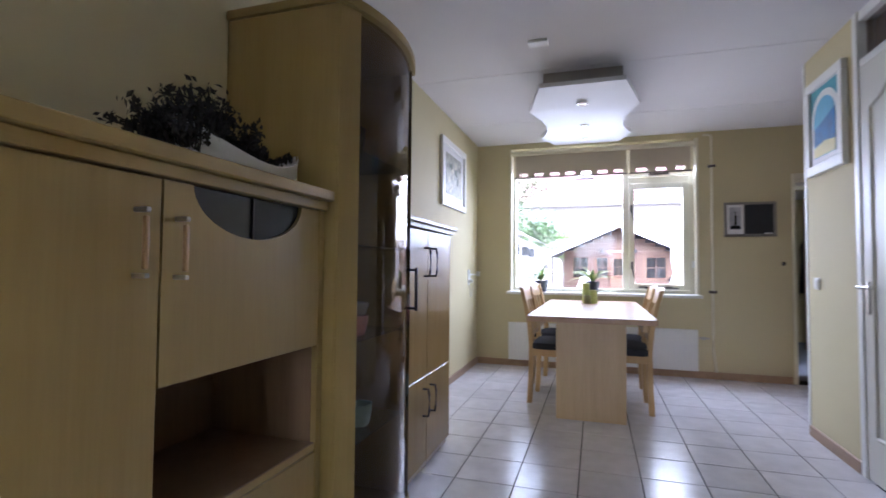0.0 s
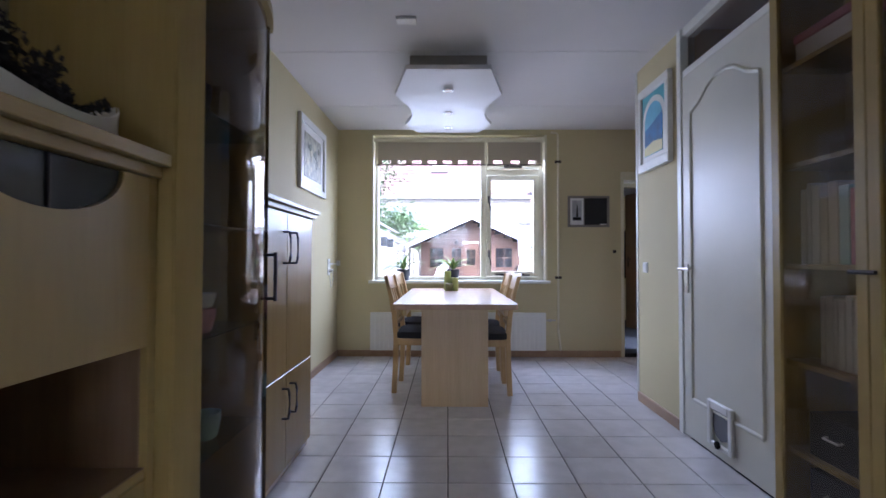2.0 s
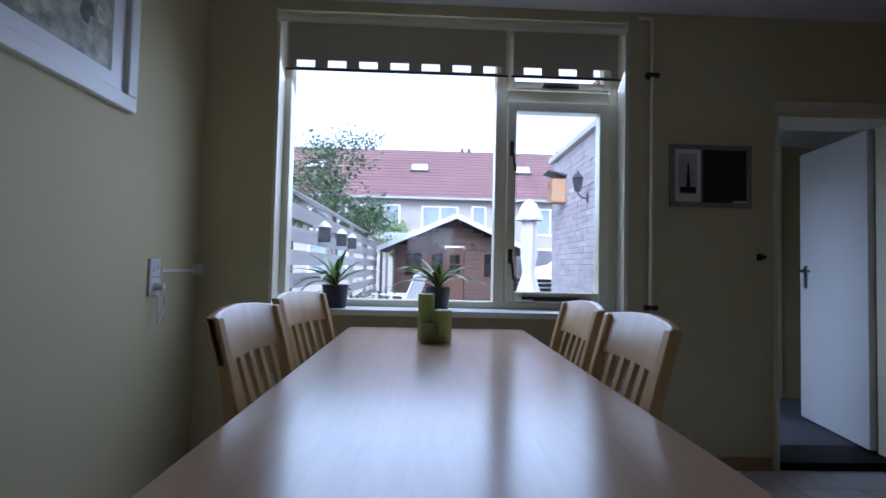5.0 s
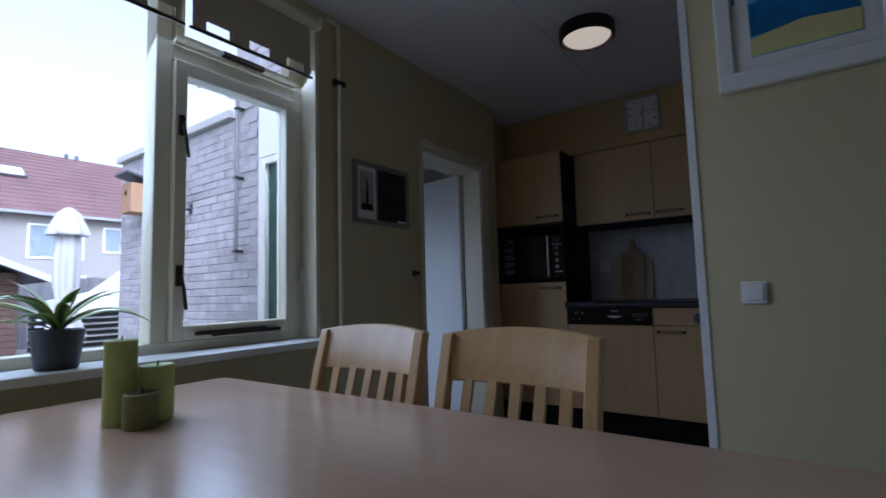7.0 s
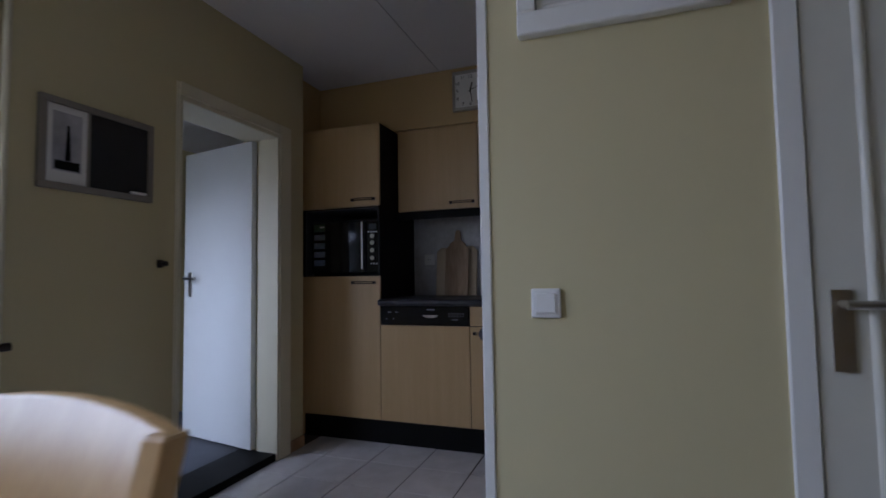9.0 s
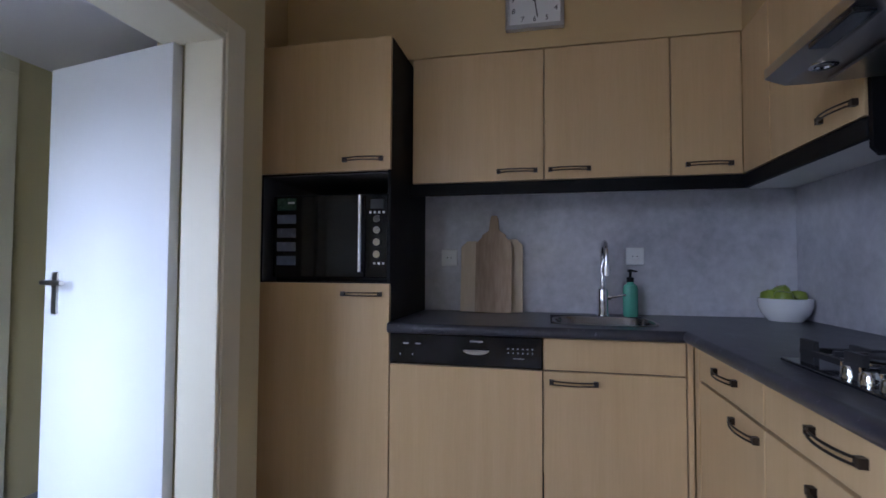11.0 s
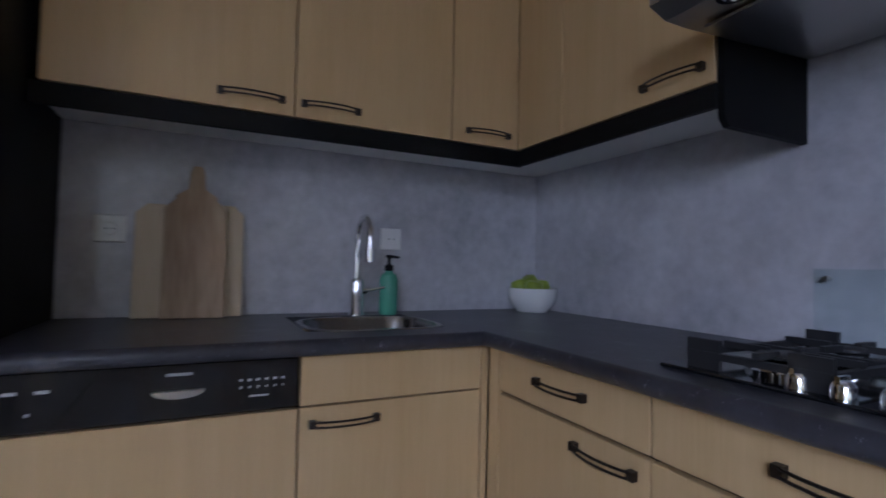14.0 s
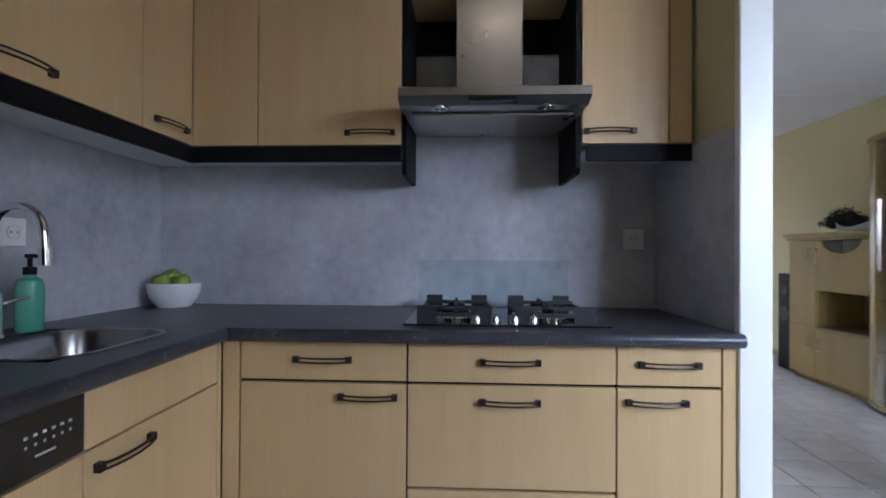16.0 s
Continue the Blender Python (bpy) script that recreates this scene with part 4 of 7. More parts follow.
board(pose(3.785, 4.79, 0.9265, -8, 0, -90), 0.088, 0.37, True, M_ACACIA, "striped acacia cutting board with a handle")
board(pose(3.825, 4.72, 0.9265, -7, 0, -90), 0.07, 0.36, False, M_ASH, "pale wooden cutting board leaning behind")
board(pose(3.818, 4.90, 0.9265, -6, 0, -90), 0.055, 0.35, False, M_ASH, "narrow pale wooden cutting board leaning behind")
M_SOAP = paint("green_soap", (0.10, 0.36, 0.25), 0.15, vary=0.04, bump=0)
so = thing("soap_bottle", (3.775, 4.165, 0.9265), "green hand soap bottle with black pump", "soap bottle")
bm = bmesh.new()
lathe(bm, [(0.03, 0), (0.033, 0.006), (0.033, 0.12), (0.028, 0.14), (0.014, 0.15), (0.014, 0.155)], 24)
part("bottle", bm, M_SOAP, so, smooth=True)
bm = bmesh.new()
lathe(bm, [(0.016, 0.155), (0.016, 0.175), (0.006, 0.178), (0.006, 0.20), (0.012, 0.202), (0.012, 0.212)], 16)
tube(bm, (0, 0, 0.207), (-0.045, -0.02, 0.203), 0.006, 0.004)
part("pump", bm, M_BLACK, so, smooth=True)
fb = thing("fruit_bowl", (3.742, 3.556, 0.9265), "white ceramic bowl standing in the worktop corner", "bowl")
bm = bmesh.new()
lathe(bm, [(0.062, 0), (0.066, 0.006), (0.086, 0.03), (0.097, 0.06), (0.099, 0.094), (0.094, 0.095), (0.09, 0.06), (0.076, 0.035), (0.04, 0.014)], 40)
part("vessel", bm, paint("white_ceramic", (0.8, 0.8, 0.78), 0.15, vary=0.01, bump=0), fb, smooth=True)
M_APPLE = paint("green_apple", (0.24, 0.31, 0.03), 0.3, vary=0.25, scale=14, bump=0.02)
for k, (dx, dy, dz) in enumerate([(0.05, 0.01, 0.075), (-0.045, 0.03, 0.075), (0.0, -0.05, 0.075), (0.01, 0.05, 0.078), (0.0, 0.0, 0.098)]):
    a = thing("apple", pose(3.742 + 0.9 * dx, 3.556 + 0.9 * dy, 0.9265 + dz - 0.012, 5 * k, -4 * k, 50 * k), "shiny green apple in the white bowl", "apple", "apples in the bowl")
    bm = bmesh.new()
    lathe(bm, [(0.006, 0.006), (0.02, 0.0), (0.034, 0.02), (0.037, 0.038), (0.03, 0.058), (0.015, 0.063), (0.004, 0.056)], 18)
    part("fruit", bm, M_APPLE, a, smooth=True)
    bm = bmesh.new()
    sweep(bm, [(0, 0, 0.055), (0.002, 0, 0.07)], 0.0015, 5)
    part("stalk", bm, M_SKIRT, a)

# ---------------------------------------------------------------- dining table and chairs
tb = thing("dining_table", (0.329, 4.475, 0), "long beech-veneer dining table on two panel pedestals", "table")
bm = bmesh.new()
slab(bm, ring_pts(-0.42, 0.42, -0.918, 0.918, 0.03, 4), 0.72, 0.757)
soften(bm, 0.004, 2)
part("tabletop", bm, M_TABLE, tb, "reddish beech tabletop with a silky sheen")
for y in (-0.62, 0.62):
    box("pedestal", (-0.24, 0.24, y - 0.03, y + 0.03, 0, 0.7195), M_BEECH, tb, 0.004)
box("stretcher", (-0.03, 0.03, -0.588, 0.588, 0.45, 0.7195), M_BEECH_H, tb, 0.003)
boxes("apron", [(-0.36, -0.335, -0.8, 0.8, 0.665, 0.7195), (0.335, 0.36, -0.8, 0.8, 0.665, 0.7195)], M_BEECH_H, tb, 0.002)


def chair(m, label):
    """Slat-back chair; local +y is where the sitter looks, origin on the floor under the seat's middle."""
    c = thing("dining_chair", m, label, "chair", "chairs round the table")
    for s in (-1, 1):
        bm = bmesh.new()
        prof = [(-0.20, 0.0), (-0.19, 0.2), (-0.185, 0.45), (-0.20, 0.62), (-0.235, 0.79), (-0.272, 0.925)]
        a = []
        for y, z in prof:
            w = 0.016
            d = 0.02 if z < 0.7 else 0.015
            a.append([bm.verts.new((s * 0.187 + dx * w, y + dy * d, z)) for dx, dy in ((-1, -1), (1, -1), (1, 1), (-1, 1))])
        for p, q in zip(a, a[1:]):
            for k in range(4):
                bm.faces.new((p[k], p[(k + 1) % 4], q[(k + 1) % 4], q[k]))
        bm.faces.new(a[0][::-1]), bm.faces.new(a[-1])
        soften(bm, 0.003, 1)
        part("leg", bm, M_CHAIR, c)
        bm = bmesh.new()
        vs = cuboid(bm, s * 0.195 - 0.018, s * 0.195 + 0.018, 0.19, 0.226, 0, 0.43)
        for v in vs:
            if v.co.z < 0.1:
                v.co.x = s * 0.195 + (v.co.x - s * 0.195) * 0.7
        soften(bm, 0.003, 1)
        part("leg", bm, M_CHAIR, c)
    boxes("seat_frame", [(-0.19, 0.19, -0.195, -0.175, 0.38, 0.435), (-0.19, 0.19, 0.198, 0.218, 0.38, 0.435), (-0.21, -0.19, -0.18, 0.2, 0.38, 0.435), (0.19, 0.21, -0.18, 0.2, 0.38, 0.435)], M_CHAIR, c, 0.002)
    bm = bmesh.new()
    slab(bm, ring_pts(-0.225, 0.225, -0.185, 0.235, 0.05, 5), 0.436, 0.485)
    soften(bm, 0.012, 3)
    part("seat", bm, M_CUSHION, c, "black upholstered seat", smooth=True)
    # curved top rail
    bm = bmesh.new()
    n = 14
    cols = []
    for k in range(n + 1):
        u = -1 + 2 * k / n
        x = 0.203 * u
        crown = 0.018 * (1 - u * u)
        cols.append([bm.verts.new((x, y - 0.03 * (1 - u * u), z)) for y, z in ((-0.252, 0.812), (-0.230, 0.812), (-0.262, 0.924 + crown), (-0.285, 0.924 + crown))])
    for p, q in zip(cols, cols[1:]):
        for k in range(4):
            bm.faces.new((p[k], p[(k + 1) % 4], q[(k + 1) % 4], q[k]))
    bm.faces.new(cols[0][::-1]), bm.faces.new(cols[-1])
    soften(bm, 0.004, 1)
    part("top_rail", bm, M_CHAIR, c, "curved beech back rail", smooth=True)
    box("lower_rail", (-0.172, 0.172, -0.205, -0.185, 0.53, 0.565), M_CHAIR, c, 0.003)
    for k in range(5):
        x = -0.125 + 0.0625 * k
        bow = 0.024 * (1 - (x / 0.2) ** 2)
        bm = bmesh.new()
        a = [[bm.verts.new((x + dx * 0.013, y + dy * 0.006, z)) for dx, dy in ((-1, -1), (1, -1), (1, 1), (-1, 1))] for y, z in ((-0.195, 0.555), (-0.205 - bow * 0.5, 0.66), (-0.243 - bow, 0.820))]
        for p, q in zip(a, a[1:]):
            for j in range(4):
                bm.faces.new((p[j], p[(j + 1) % 4], q[(j + 1) % 4], q[j]))
        bm.faces.new(a[0][::-1]), bm.faces.new(a[-1])
        part("slat", bm, M_CHAIR, c)
    return c


ch = chair(pose(0.065, 4.36, 0, 0, 0, -93), "beech slat-back dining chair with black seat, pushed in")
copy_thing(ch, pose(0.033, 4.97, 0, 0, 0, -103))
copy_thing(ch, pose(0.56, 4.303, 0, 0, 0, 90))
copy_thing(ch, pose(0.562, 4.772, 0, 0, 0, 90))

# candles
M_CANDLE = paint("green_wax", (0.40, 0.48, 0.14), 0.5, vary=0.12, scale=25, bump=0.05)
M_CANDLE_D = paint("olive_wax", (0.17, 0.18, 0.06), 0.5, vary=0.12, scale=25, bump=0.05)
for x, y, r, h, m, lab in ((0.276, 5.01, 0.033, 0.187, M_CANDLE, "tall green pillar candle on the table"), (0.343, 4.985, 0.036, 0.125, M_CANDLE, "middle green pillar candle on the table"), (0.290, 4.937, 0.035, 0.075, M_CANDLE_D, "short olive green candle on the table")):
    c = thing("candle", (x, y, 0.757), lab, "candle", "candles on the table")
    bm = bmesh.new()
    lathe(bm, [(r - 0.002, 0), (r, 0.003), (r, h - 0.003), (r - 0.004, h), (r * 0.5, h - 0.006), (0.003, h - 0.008)], 28)
    part("wax", bm, m, c, smooth=True)
    bm = bmesh.new()
    sweep(bm, [(0, 0, h - 0.01), (0.002, 0, h + 0.008)], 0.0015, 5)
    part("wick", bm, M_BLACK, c)

# potted plants on the sill
def leaf_material():
    m, nt, b = nodes_of("spiky_leaf")
    v = coords(nt, (1, 1, 1), "UV")
    sep = nt.nodes.new("ShaderNodeSeparateXYZ")
    nt.links.new(v, sep.inputs[0])
    nt.links.new(ramp(nt, sep.outputs["X"], [(0.0, (0.42, 0.50, 0.13)), (0.2, (0.30, 0.42, 0.09)), (0.34, (0.035, 0.12, 0.03)), (0.66, (0.035, 0.12, 0.03)), (0.8, (0.30, 0.42, 0.09)), (1.0, (0.42, 0.50, 0.13))]), b.inputs["Base Color"])
    b.inputs["Roughness"].default_value = 0.4
    return m


M_LEAF = leaf_material()
M_POT = paint("anthracite_pot", (0.03, 0.033, 0.04), 0.5, vary=0.1)
M_SOIL = paint("soil", (0.03, 0.02, 0.012), 0.95, vary=0.3, bump=0.5)
def spiky_plant(x, y, z, seed, label):
    rnd = random.Random(seed)
    p = thing("potted_plant", (x, y, z), label, "plant", "plants on the sill")
    bm = bmesh.new()
    lathe(bm, [(0.052, 0), (0.056, 0.004), (0.070, 0.118), (0.072, 0.12), (0.064, 0.121), (0.06, 0.105), (0.01, 0.104)], 32)
    part("pot", bm, M_POT, p, smooth=True)
    bm = bmesh.new()
    lathe(bm, [(0.061, 0.1045), (0.04, 0.112), (0.005, 0.114)], 20)
    part("earth", bm, M_SOIL, p)
    for k in range(16):
        az = 2.4 * k + rnd.uniform(-0.3, 0.3)
        if math.sin(az) > 0.55:
            az += 1.4
        length, lift = (rnd.uniform(0.25, 0.34), rnd.uniform(0.55, 0.95)) if k > 5 else (rnd.uniform(0.19, 0.25), rnd.uniform(1.0, 1.4))
        bm = bmesh.new()
        uv = bm.loops.layers.uv.new("UVMap")
        rows, n = [], 9
        pos, ang = Vector((0, 0, 0.11)), lift
        for i in range(n + 1):
            u = i / n
            w = 0.022 * (1 - u ** 2.4) * (0.5 + u if u < 0.5 else 1)
            side = Vector((-math.sin(az), math.cos(az), 0))
            up = Vector((-math.cos(az) * math.sin(ang), -math.sin(az) * math.sin(ang), math.cos(ang)))
            rows.append([bm.verts.new(pos - side * w + up * w * 0.35), bm.verts.new(pos), bm.verts.new(pos + side * w + up * w * 0.35)])
            pos = pos + Vector((math.cos(az) * math.cos(ang), math.sin(az) * math.cos(ang), math.sin(ang))) * (length / n)
            ang -= rnd.uniform(0.09, 0.19) * (1.6 - lift * 0.7)
        for a, b in zip(rows, rows[1:]):
            for j in (0, 1):
                f = bm.faces.new((a[j], a[j + 1], b[j + 1], b[j]))
                for lp, uu in zip(f.loops, (j / 2, (j + 1) / 2, (j + 1) / 2, j / 2)):
                    lp[uv].uv = (uu, 0.5)
        o = part("leaf", bm, M_LEAF, p, smooth=True)
    return p


spiky_plant(-0.205, 5.625, 0.827, 3, "spiky variegated plant in an anthracite pot, window sill")
spiky_plant(0.335, 5.625, 0.827, 8, "spiky variegated plant in an anthracite pot behind candles")

# roller blinds with a battlement hem
M_BLIND = paint("blind_cloth", (0.50, 0.45, 0.34), 0.85, vary=0.04, fine=500, bump=0.2)
def blind(x0, x1, holes, zb, label):
    b = thing("roller_blind", (0, 0, 0), label, "blind", "blinds in the window")
    bm = bmesh.new()
    w, n = 0.098, holes
    step = (x1 - x0) / n
    zs = (zb, zb + 0.012, zb + 0.05, 2.335)
    cuboid(bm, x0, x1, 5.595, 5.597, zs[2], zs[3])
    cuboid(bm, x0, x1, 5.595, 5.597, zs[0], zs[1])
    xs = x0
    for k in range(n):
        c = x0 + step * (k + 0.5) + 0.01
        cuboid(bm, xs, c - w / 2, 5.595, 5.597, zs[1], zs[2])
        xs = c + w / 2
    cuboid(bm, xs, x1, 5.595, 5.597, zs[1], zs[2])
    part("cloth", bm, M_BLIND, b)
    bm = bmesh.new()
    tube(bm, (x0 - 0.012, 5.596, zb), (x1 + 0.012, 5.596, zb), 0.006, seg=10)
    part("hem_rod", bm, M_BRONZE, b, "dark hem rod")
    return b


blind(-0.485, 0.675, 7, 2.085, "cream roller blind with cut-out hem, mostly raised")
blind(0.715, 1.285, 3, 2.085, "narrow cream roller blind with cut-out hem, mostly raised")
bx = thing("blind_cassette", (0, 0, 0), "long cream blind cassette above the window", "blind")
bm = bmesh.new()
tube(bm, (-0.53, 5.585, 2.358), (1.315, 5.585, 2.358), 0.026, seg=16)
part("roller", bm, M_CREAM, bx, smooth=True)
for x in (-0.54, 1.315):
    box("bracket", (x, x + 0.01, 5.55, 5.629, 2.33, 2.39), M_CREAM, bx)

# radiator and pipes
rd = thing("radiator", (0, 0, 0), "white panel radiator under the window", "radiator")
box("panel", (-0.56, 1.335, 5.57, 5.60, 0.075, 0.47), M_WHITE, rd, 0.004)
rib = box("rib", (0, 0.03, 5.563, 5.5695, 0.10, 0.445), M_WHITE, rd, 0.002)
rib.location.x = -0.535
for k in range(1, 38):
    o = new("rib", rib.data)
    o.parent, o.location = rd, (-0.535 + 0.049 * k, 0, 0)
box("top_grille", (-0.56, 1.335, 5.565, 5.628, 0.4705, 0.48), M_WHITE, rd, 0.002)
bm = bmesh.new()
tube(bm, (1.335, 5.59, 0.40), (1.44, 5.59, 0.40), 0.008)
tube(bm, (1.37, 5.59, 0.40), (1.40, 5.59, 0.40), 0.016)
part("valve", bm, M_STEEL, rd, smooth=True)
pp = thing("heating_pipe", (0, 0, 0), "cream painted heating pipe up the wall", "pipe")
bm = bmesh.new()
tube(bm, (1.475, 5.60, 0.42), (1.475, 5.60, 2.40), 0.011)
sweep(bm, [(1.475, 5.60, 0.42), (1.472, 5.597, 0.30), (1.49, 5.60, 0.16), (1.50, 5.61, 0.072)], 0.011)
sweep(bm, [(1.475, 5.60, 2.39), (1.47, 5.60, 2.43), (1.44, 5.60, 2.437), (1.40, 5.60, 2.437)], 0.011)
part("tube", bm, M_CREAM, pp, smooth=True)
for z in (0.86, 2.12):
    bm = bmesh.new()
    cuboid(bm, 1.455, 1.495, 5.60, 5.63, z - 0.012, z + 0.012)
    tube(bm, (1.44, 5.598, z), (1.51, 5.598, z), 0.014)
    part("clip", bm, M_BRONZE, pp)

# chalk board with a lighthouse print
cb = thing("memo_board", (0, 5.63, 0), "grey framed memo board, print beside black chalkboard", "memo board")
boxes("frame", [(1.585, 2.035, -0.022, 0, 1.725, 1.75), (1.585, 2.035, -0.022, 0, 1.41, 1.435), (1.585, 1.61, -0.022, 0, 1.435, 1.725), (2.01, 2.035, -0.022, 0, 1.435, 1.725), (1.755, 1.765, -0.02, 0, 1.435, 1.725)], paint("grey_wood", (0.24, 0.22, 0.19), 0.6), cb, 0.002)
box("chalk_surface", (1.765, 2.01, -0.012, 0, 1.435, 1.725), paint("chalkboard", (0.02, 0.02, 0.022), 0.7, vary=0.3), cb, 0)
box("mount", (1.61, 1.755, -0.012, 0, 1.435, 1.725), M_PLASTIC, cb, 0)
box("print", (1.632, 1.735, -0.0135, -0.012, 1.48, 1.70), paint("print_grey", (0.42, 0.42, 0.45), 0.5, vary=0.25, scale=12), cb, 0, "grey sea print")
bm = bmesh.new()
for k in range(6):
    cuboid(bm, 1.676 + 0.001 * k, 1.695 - 0.001 * k, -0.0155, -0.0137, 1.52 + 0.022 * k, 1.542 + 0.022 * k)
cuboid(bm, 1.64, 1.728, -0.0155, -0.0137, 1.485, 1.518)
part("lighthouse", bm, M_BLACK, cb, "dark lighthouse silhouette")
box("chalk", (1.93, 2.0, -0.03, -0.014, 1.436, 1.446), M_PLASTIC, cb, 0.003)
hk = thing("wall_hook", (2.09, 5.63, 1.145), "small dark metal hook on the wall", "hook")
bm = bmesh.new()
cuboid(bm, -0.014, 0.014, -0.006, 0, -0.018, 0.018)
tube(bm, (0, 0, 0), (0, -0.035, 0), 0.006)
tube(bm, (0, -0.032, 0), (0, -0.04, 0), 0.012)
part("peg", bm, M_BRONZE, hk, smooth=True)

# socket with plug and conduit on the west wall
sc = socket("wall_socket", (XW, 5.22, 1.02, 0, 0, 90), "white double wall socket with a plugged-in cable", "socket")
box("lower_plate", (-0.041, 0.041, -0.011, 0, -0.123, -0.043), M_PLASTIC, sc, 0.005)
bm = bmesh.new()
tube(bm, (0, -0.008, -0.08), (0, -0.05, -0.08), 0.02, 0.015)
sweep(bm, [(0, -0.045, -0.08), (0.01, -0.05, -0.16), (0.0, -0.03, -0.25), (0.02, -0.01, -0.12), (0.05, -0.012, 0.0)], 0.004, 6)
part("plug", bm, M_PLASTIC, sc, "white plug and cable", smooth=True)
cd = thing("cable_duct", (0, 0, 0), "thin white cable duct to the corner", "cable")
bm = bmesh.new()
cuboid(bm, XW, XW + 0.012, 5.265, 5.60, 1.0, 1.014)
cuboid(bm, XW, XW + 0.03, 5.58, 5.628, 0.985, 1.04)
part("duct", bm, M_PLASTIC, cd)

# pictures
M_ART1 = paint("art_garden", (0.36, 0.36, 0.27), 0.5, vary=0.55, scale=16)
pc = thing("framed_picture", (0, 0, 0), "white framed garden picture on the yellow wall", "picture")
X = XW
boxes("frame", [(X, X + 0.03, 4.20, 5.0, 2.19, 2.25), (X, X + 0.03, 4.20, 5.0, 1.635, 1.695), (X, X + 0.03, 4.20, 4.26, 1.695, 2.19), (X, X + 0.03, 4.94, 5.0, 1.695, 2.19)], M_WHITE, pc, 0.004)
box("mount", (X, X + 0.012, 4.26, 4.94, 1.695, 2.19), M_PLASTIC, pc, 0)
box("canvas", (X + 0.012, X + 0.014, 4.34, 4.86, 1.755, 2.13), M_ART1, pc, 0, "muted green and grey picture")
rnd = random.Random(5)
M_ART_D = paint("art_dark", (0.10, 0.13, 0.08), 0.5, vary=0.4, scale=30)
M_ART_L = paint("art_light", (0.55, 0.52, 0.36), 0.5, vary=0.3, scale=30)
for k in range(14):
    bm = bmesh.new()
    cy, cz, r = rnd.uniform(4.40, 4.80), rnd.uniform(1.79, 2.09), rnd.uniform(0.02, 0.045)
    pts = [(cy + r * rnd.uniform(0.6, 1.2) * math.cos(a), cz + r * rnd.uniform(0.6, 1.2) * math.sin(a)) for a in [2 * math.pi * j / 9 for j in range(9)]]
    slab(bm, pts, 0, 0.0006 + 0.0001 * k)
    turned(bm, Matrix(((0, 0, 1, X + 0.0141), (1, 0, 0, 0), (0, 1, 0, 0), (0, 0, 0, 1))))
    part("brush_patch", bm, M_ART_D if k % 2 else M_ART_L, pc)
pc2 = thing("framed_picture", (0, 0, 0), "white arched picture of a blue bay", "picture")
X = XP
boxes("frame", [(X - 0.035, X, 3.435, 3.925, 2.225, 2.285), (X - 0.035, X, 3.435, 3.925, 1.685, 1.745), (X - 0.035, X, 3.435, 3.485, 1.745, 2.225), (X - 0.035, X, 3.875, 3.925, 1.745, 2.225)], M_WHITE, pc2, 0.004)
box("mount", (X - 0.018, X, 3.485, 3.875, 1.745, 2.225), M_WHITE, pc2, 0)


def wall_slab(pts, t0, t1, mat, name, label=""):
    bm = bmesh.new()
    slab(bm, pts, 0, t1 - t0)
    turned(bm, Matrix(((0, 0, -1, X - t0), (1, 0, 0, 0), (0, 1, 0, 0), (0, 0, 0, 1))))
    return part(name, bm, mat, pc2, label)


arch2 = [(3.50, 1.76), (3.86, 1.76), (3.86, 2.03)] + [(3.68 + 0.18 * math.cos(a), 2.03 + 0.16 * math.sin(a)) for a in [math.pi * k / 12 for k in range(1, 12)]] + [(3.50, 2.03)]
wall_slab([(3.487, 1.99), (3.873, 1.99), (3.873, 2.223), (3.487, 2.223)], 0.018, 0.0195, paint("turquoise", (0.07, 0.34, 0.42), 0.5, vary=0.15, scale=8), "corner_field", "turquoise upper corners")
wall_slab(arch2, 0.0195, 0.022, M_WHITE, "arch", "white painted arch")
wall_slab([(3.68 + (y - 3.68) * 0.8, 1.93 + (z - 1.93) * 0.84) for y, z in arch2], 0.022, 0.0235, paint("sky_blue", (0.12, 0.42, 0.60), 0.5, vary=0.2, scale=6), "sky_patch", "light blue sky")
wall_slab([(3.537, 1.86), (3.823, 1.86), (3.823, 1.97), (3.70, 2.0), (3.537, 2.05)], 0.0235, 0.0245, paint("deep_blue", (0.01, 0.14, 0.36), 0.5, vary=0.3, scale=14), "sea_patch", "deep blue sea")
wall_slab([(3.537, 1.79), (3.823, 1.79), (3.823, 1.85), (3.68, 1.875), (3.537, 1.86)], 0.0245, 0.0255, paint("pale_yellow", (0.62, 0.58, 0.25), 0.5, vary=0.1), "sand_patch", "pale yellow sand")

# ceiling lamp above the table
lp = thing("ceiling_lamp", (0.28, 4.31, 0), "white sculpted ceiling lamp with three spots, unlit", "lamp")
M_LAMP = paint("lamp_white", (0.62, 0.62, 0.63), 0.42, vary=0.01, bump=0)
def lamp_outline(k):
    right = [(0.28, -0.80), (0.395, -0.405)]
    for j in range(1, 12):
        u = j / 12
        right.append((0.395 - 0.095 * math.sin(math.pi * u), -0.405 + 0.79 * u))
    right += [(0.39, 0.385), (0.30, 0.81)]
    left = [(-x, y) for x, y in reversed(right)]
    return [(x * k, y * k) for x, y in right + left]


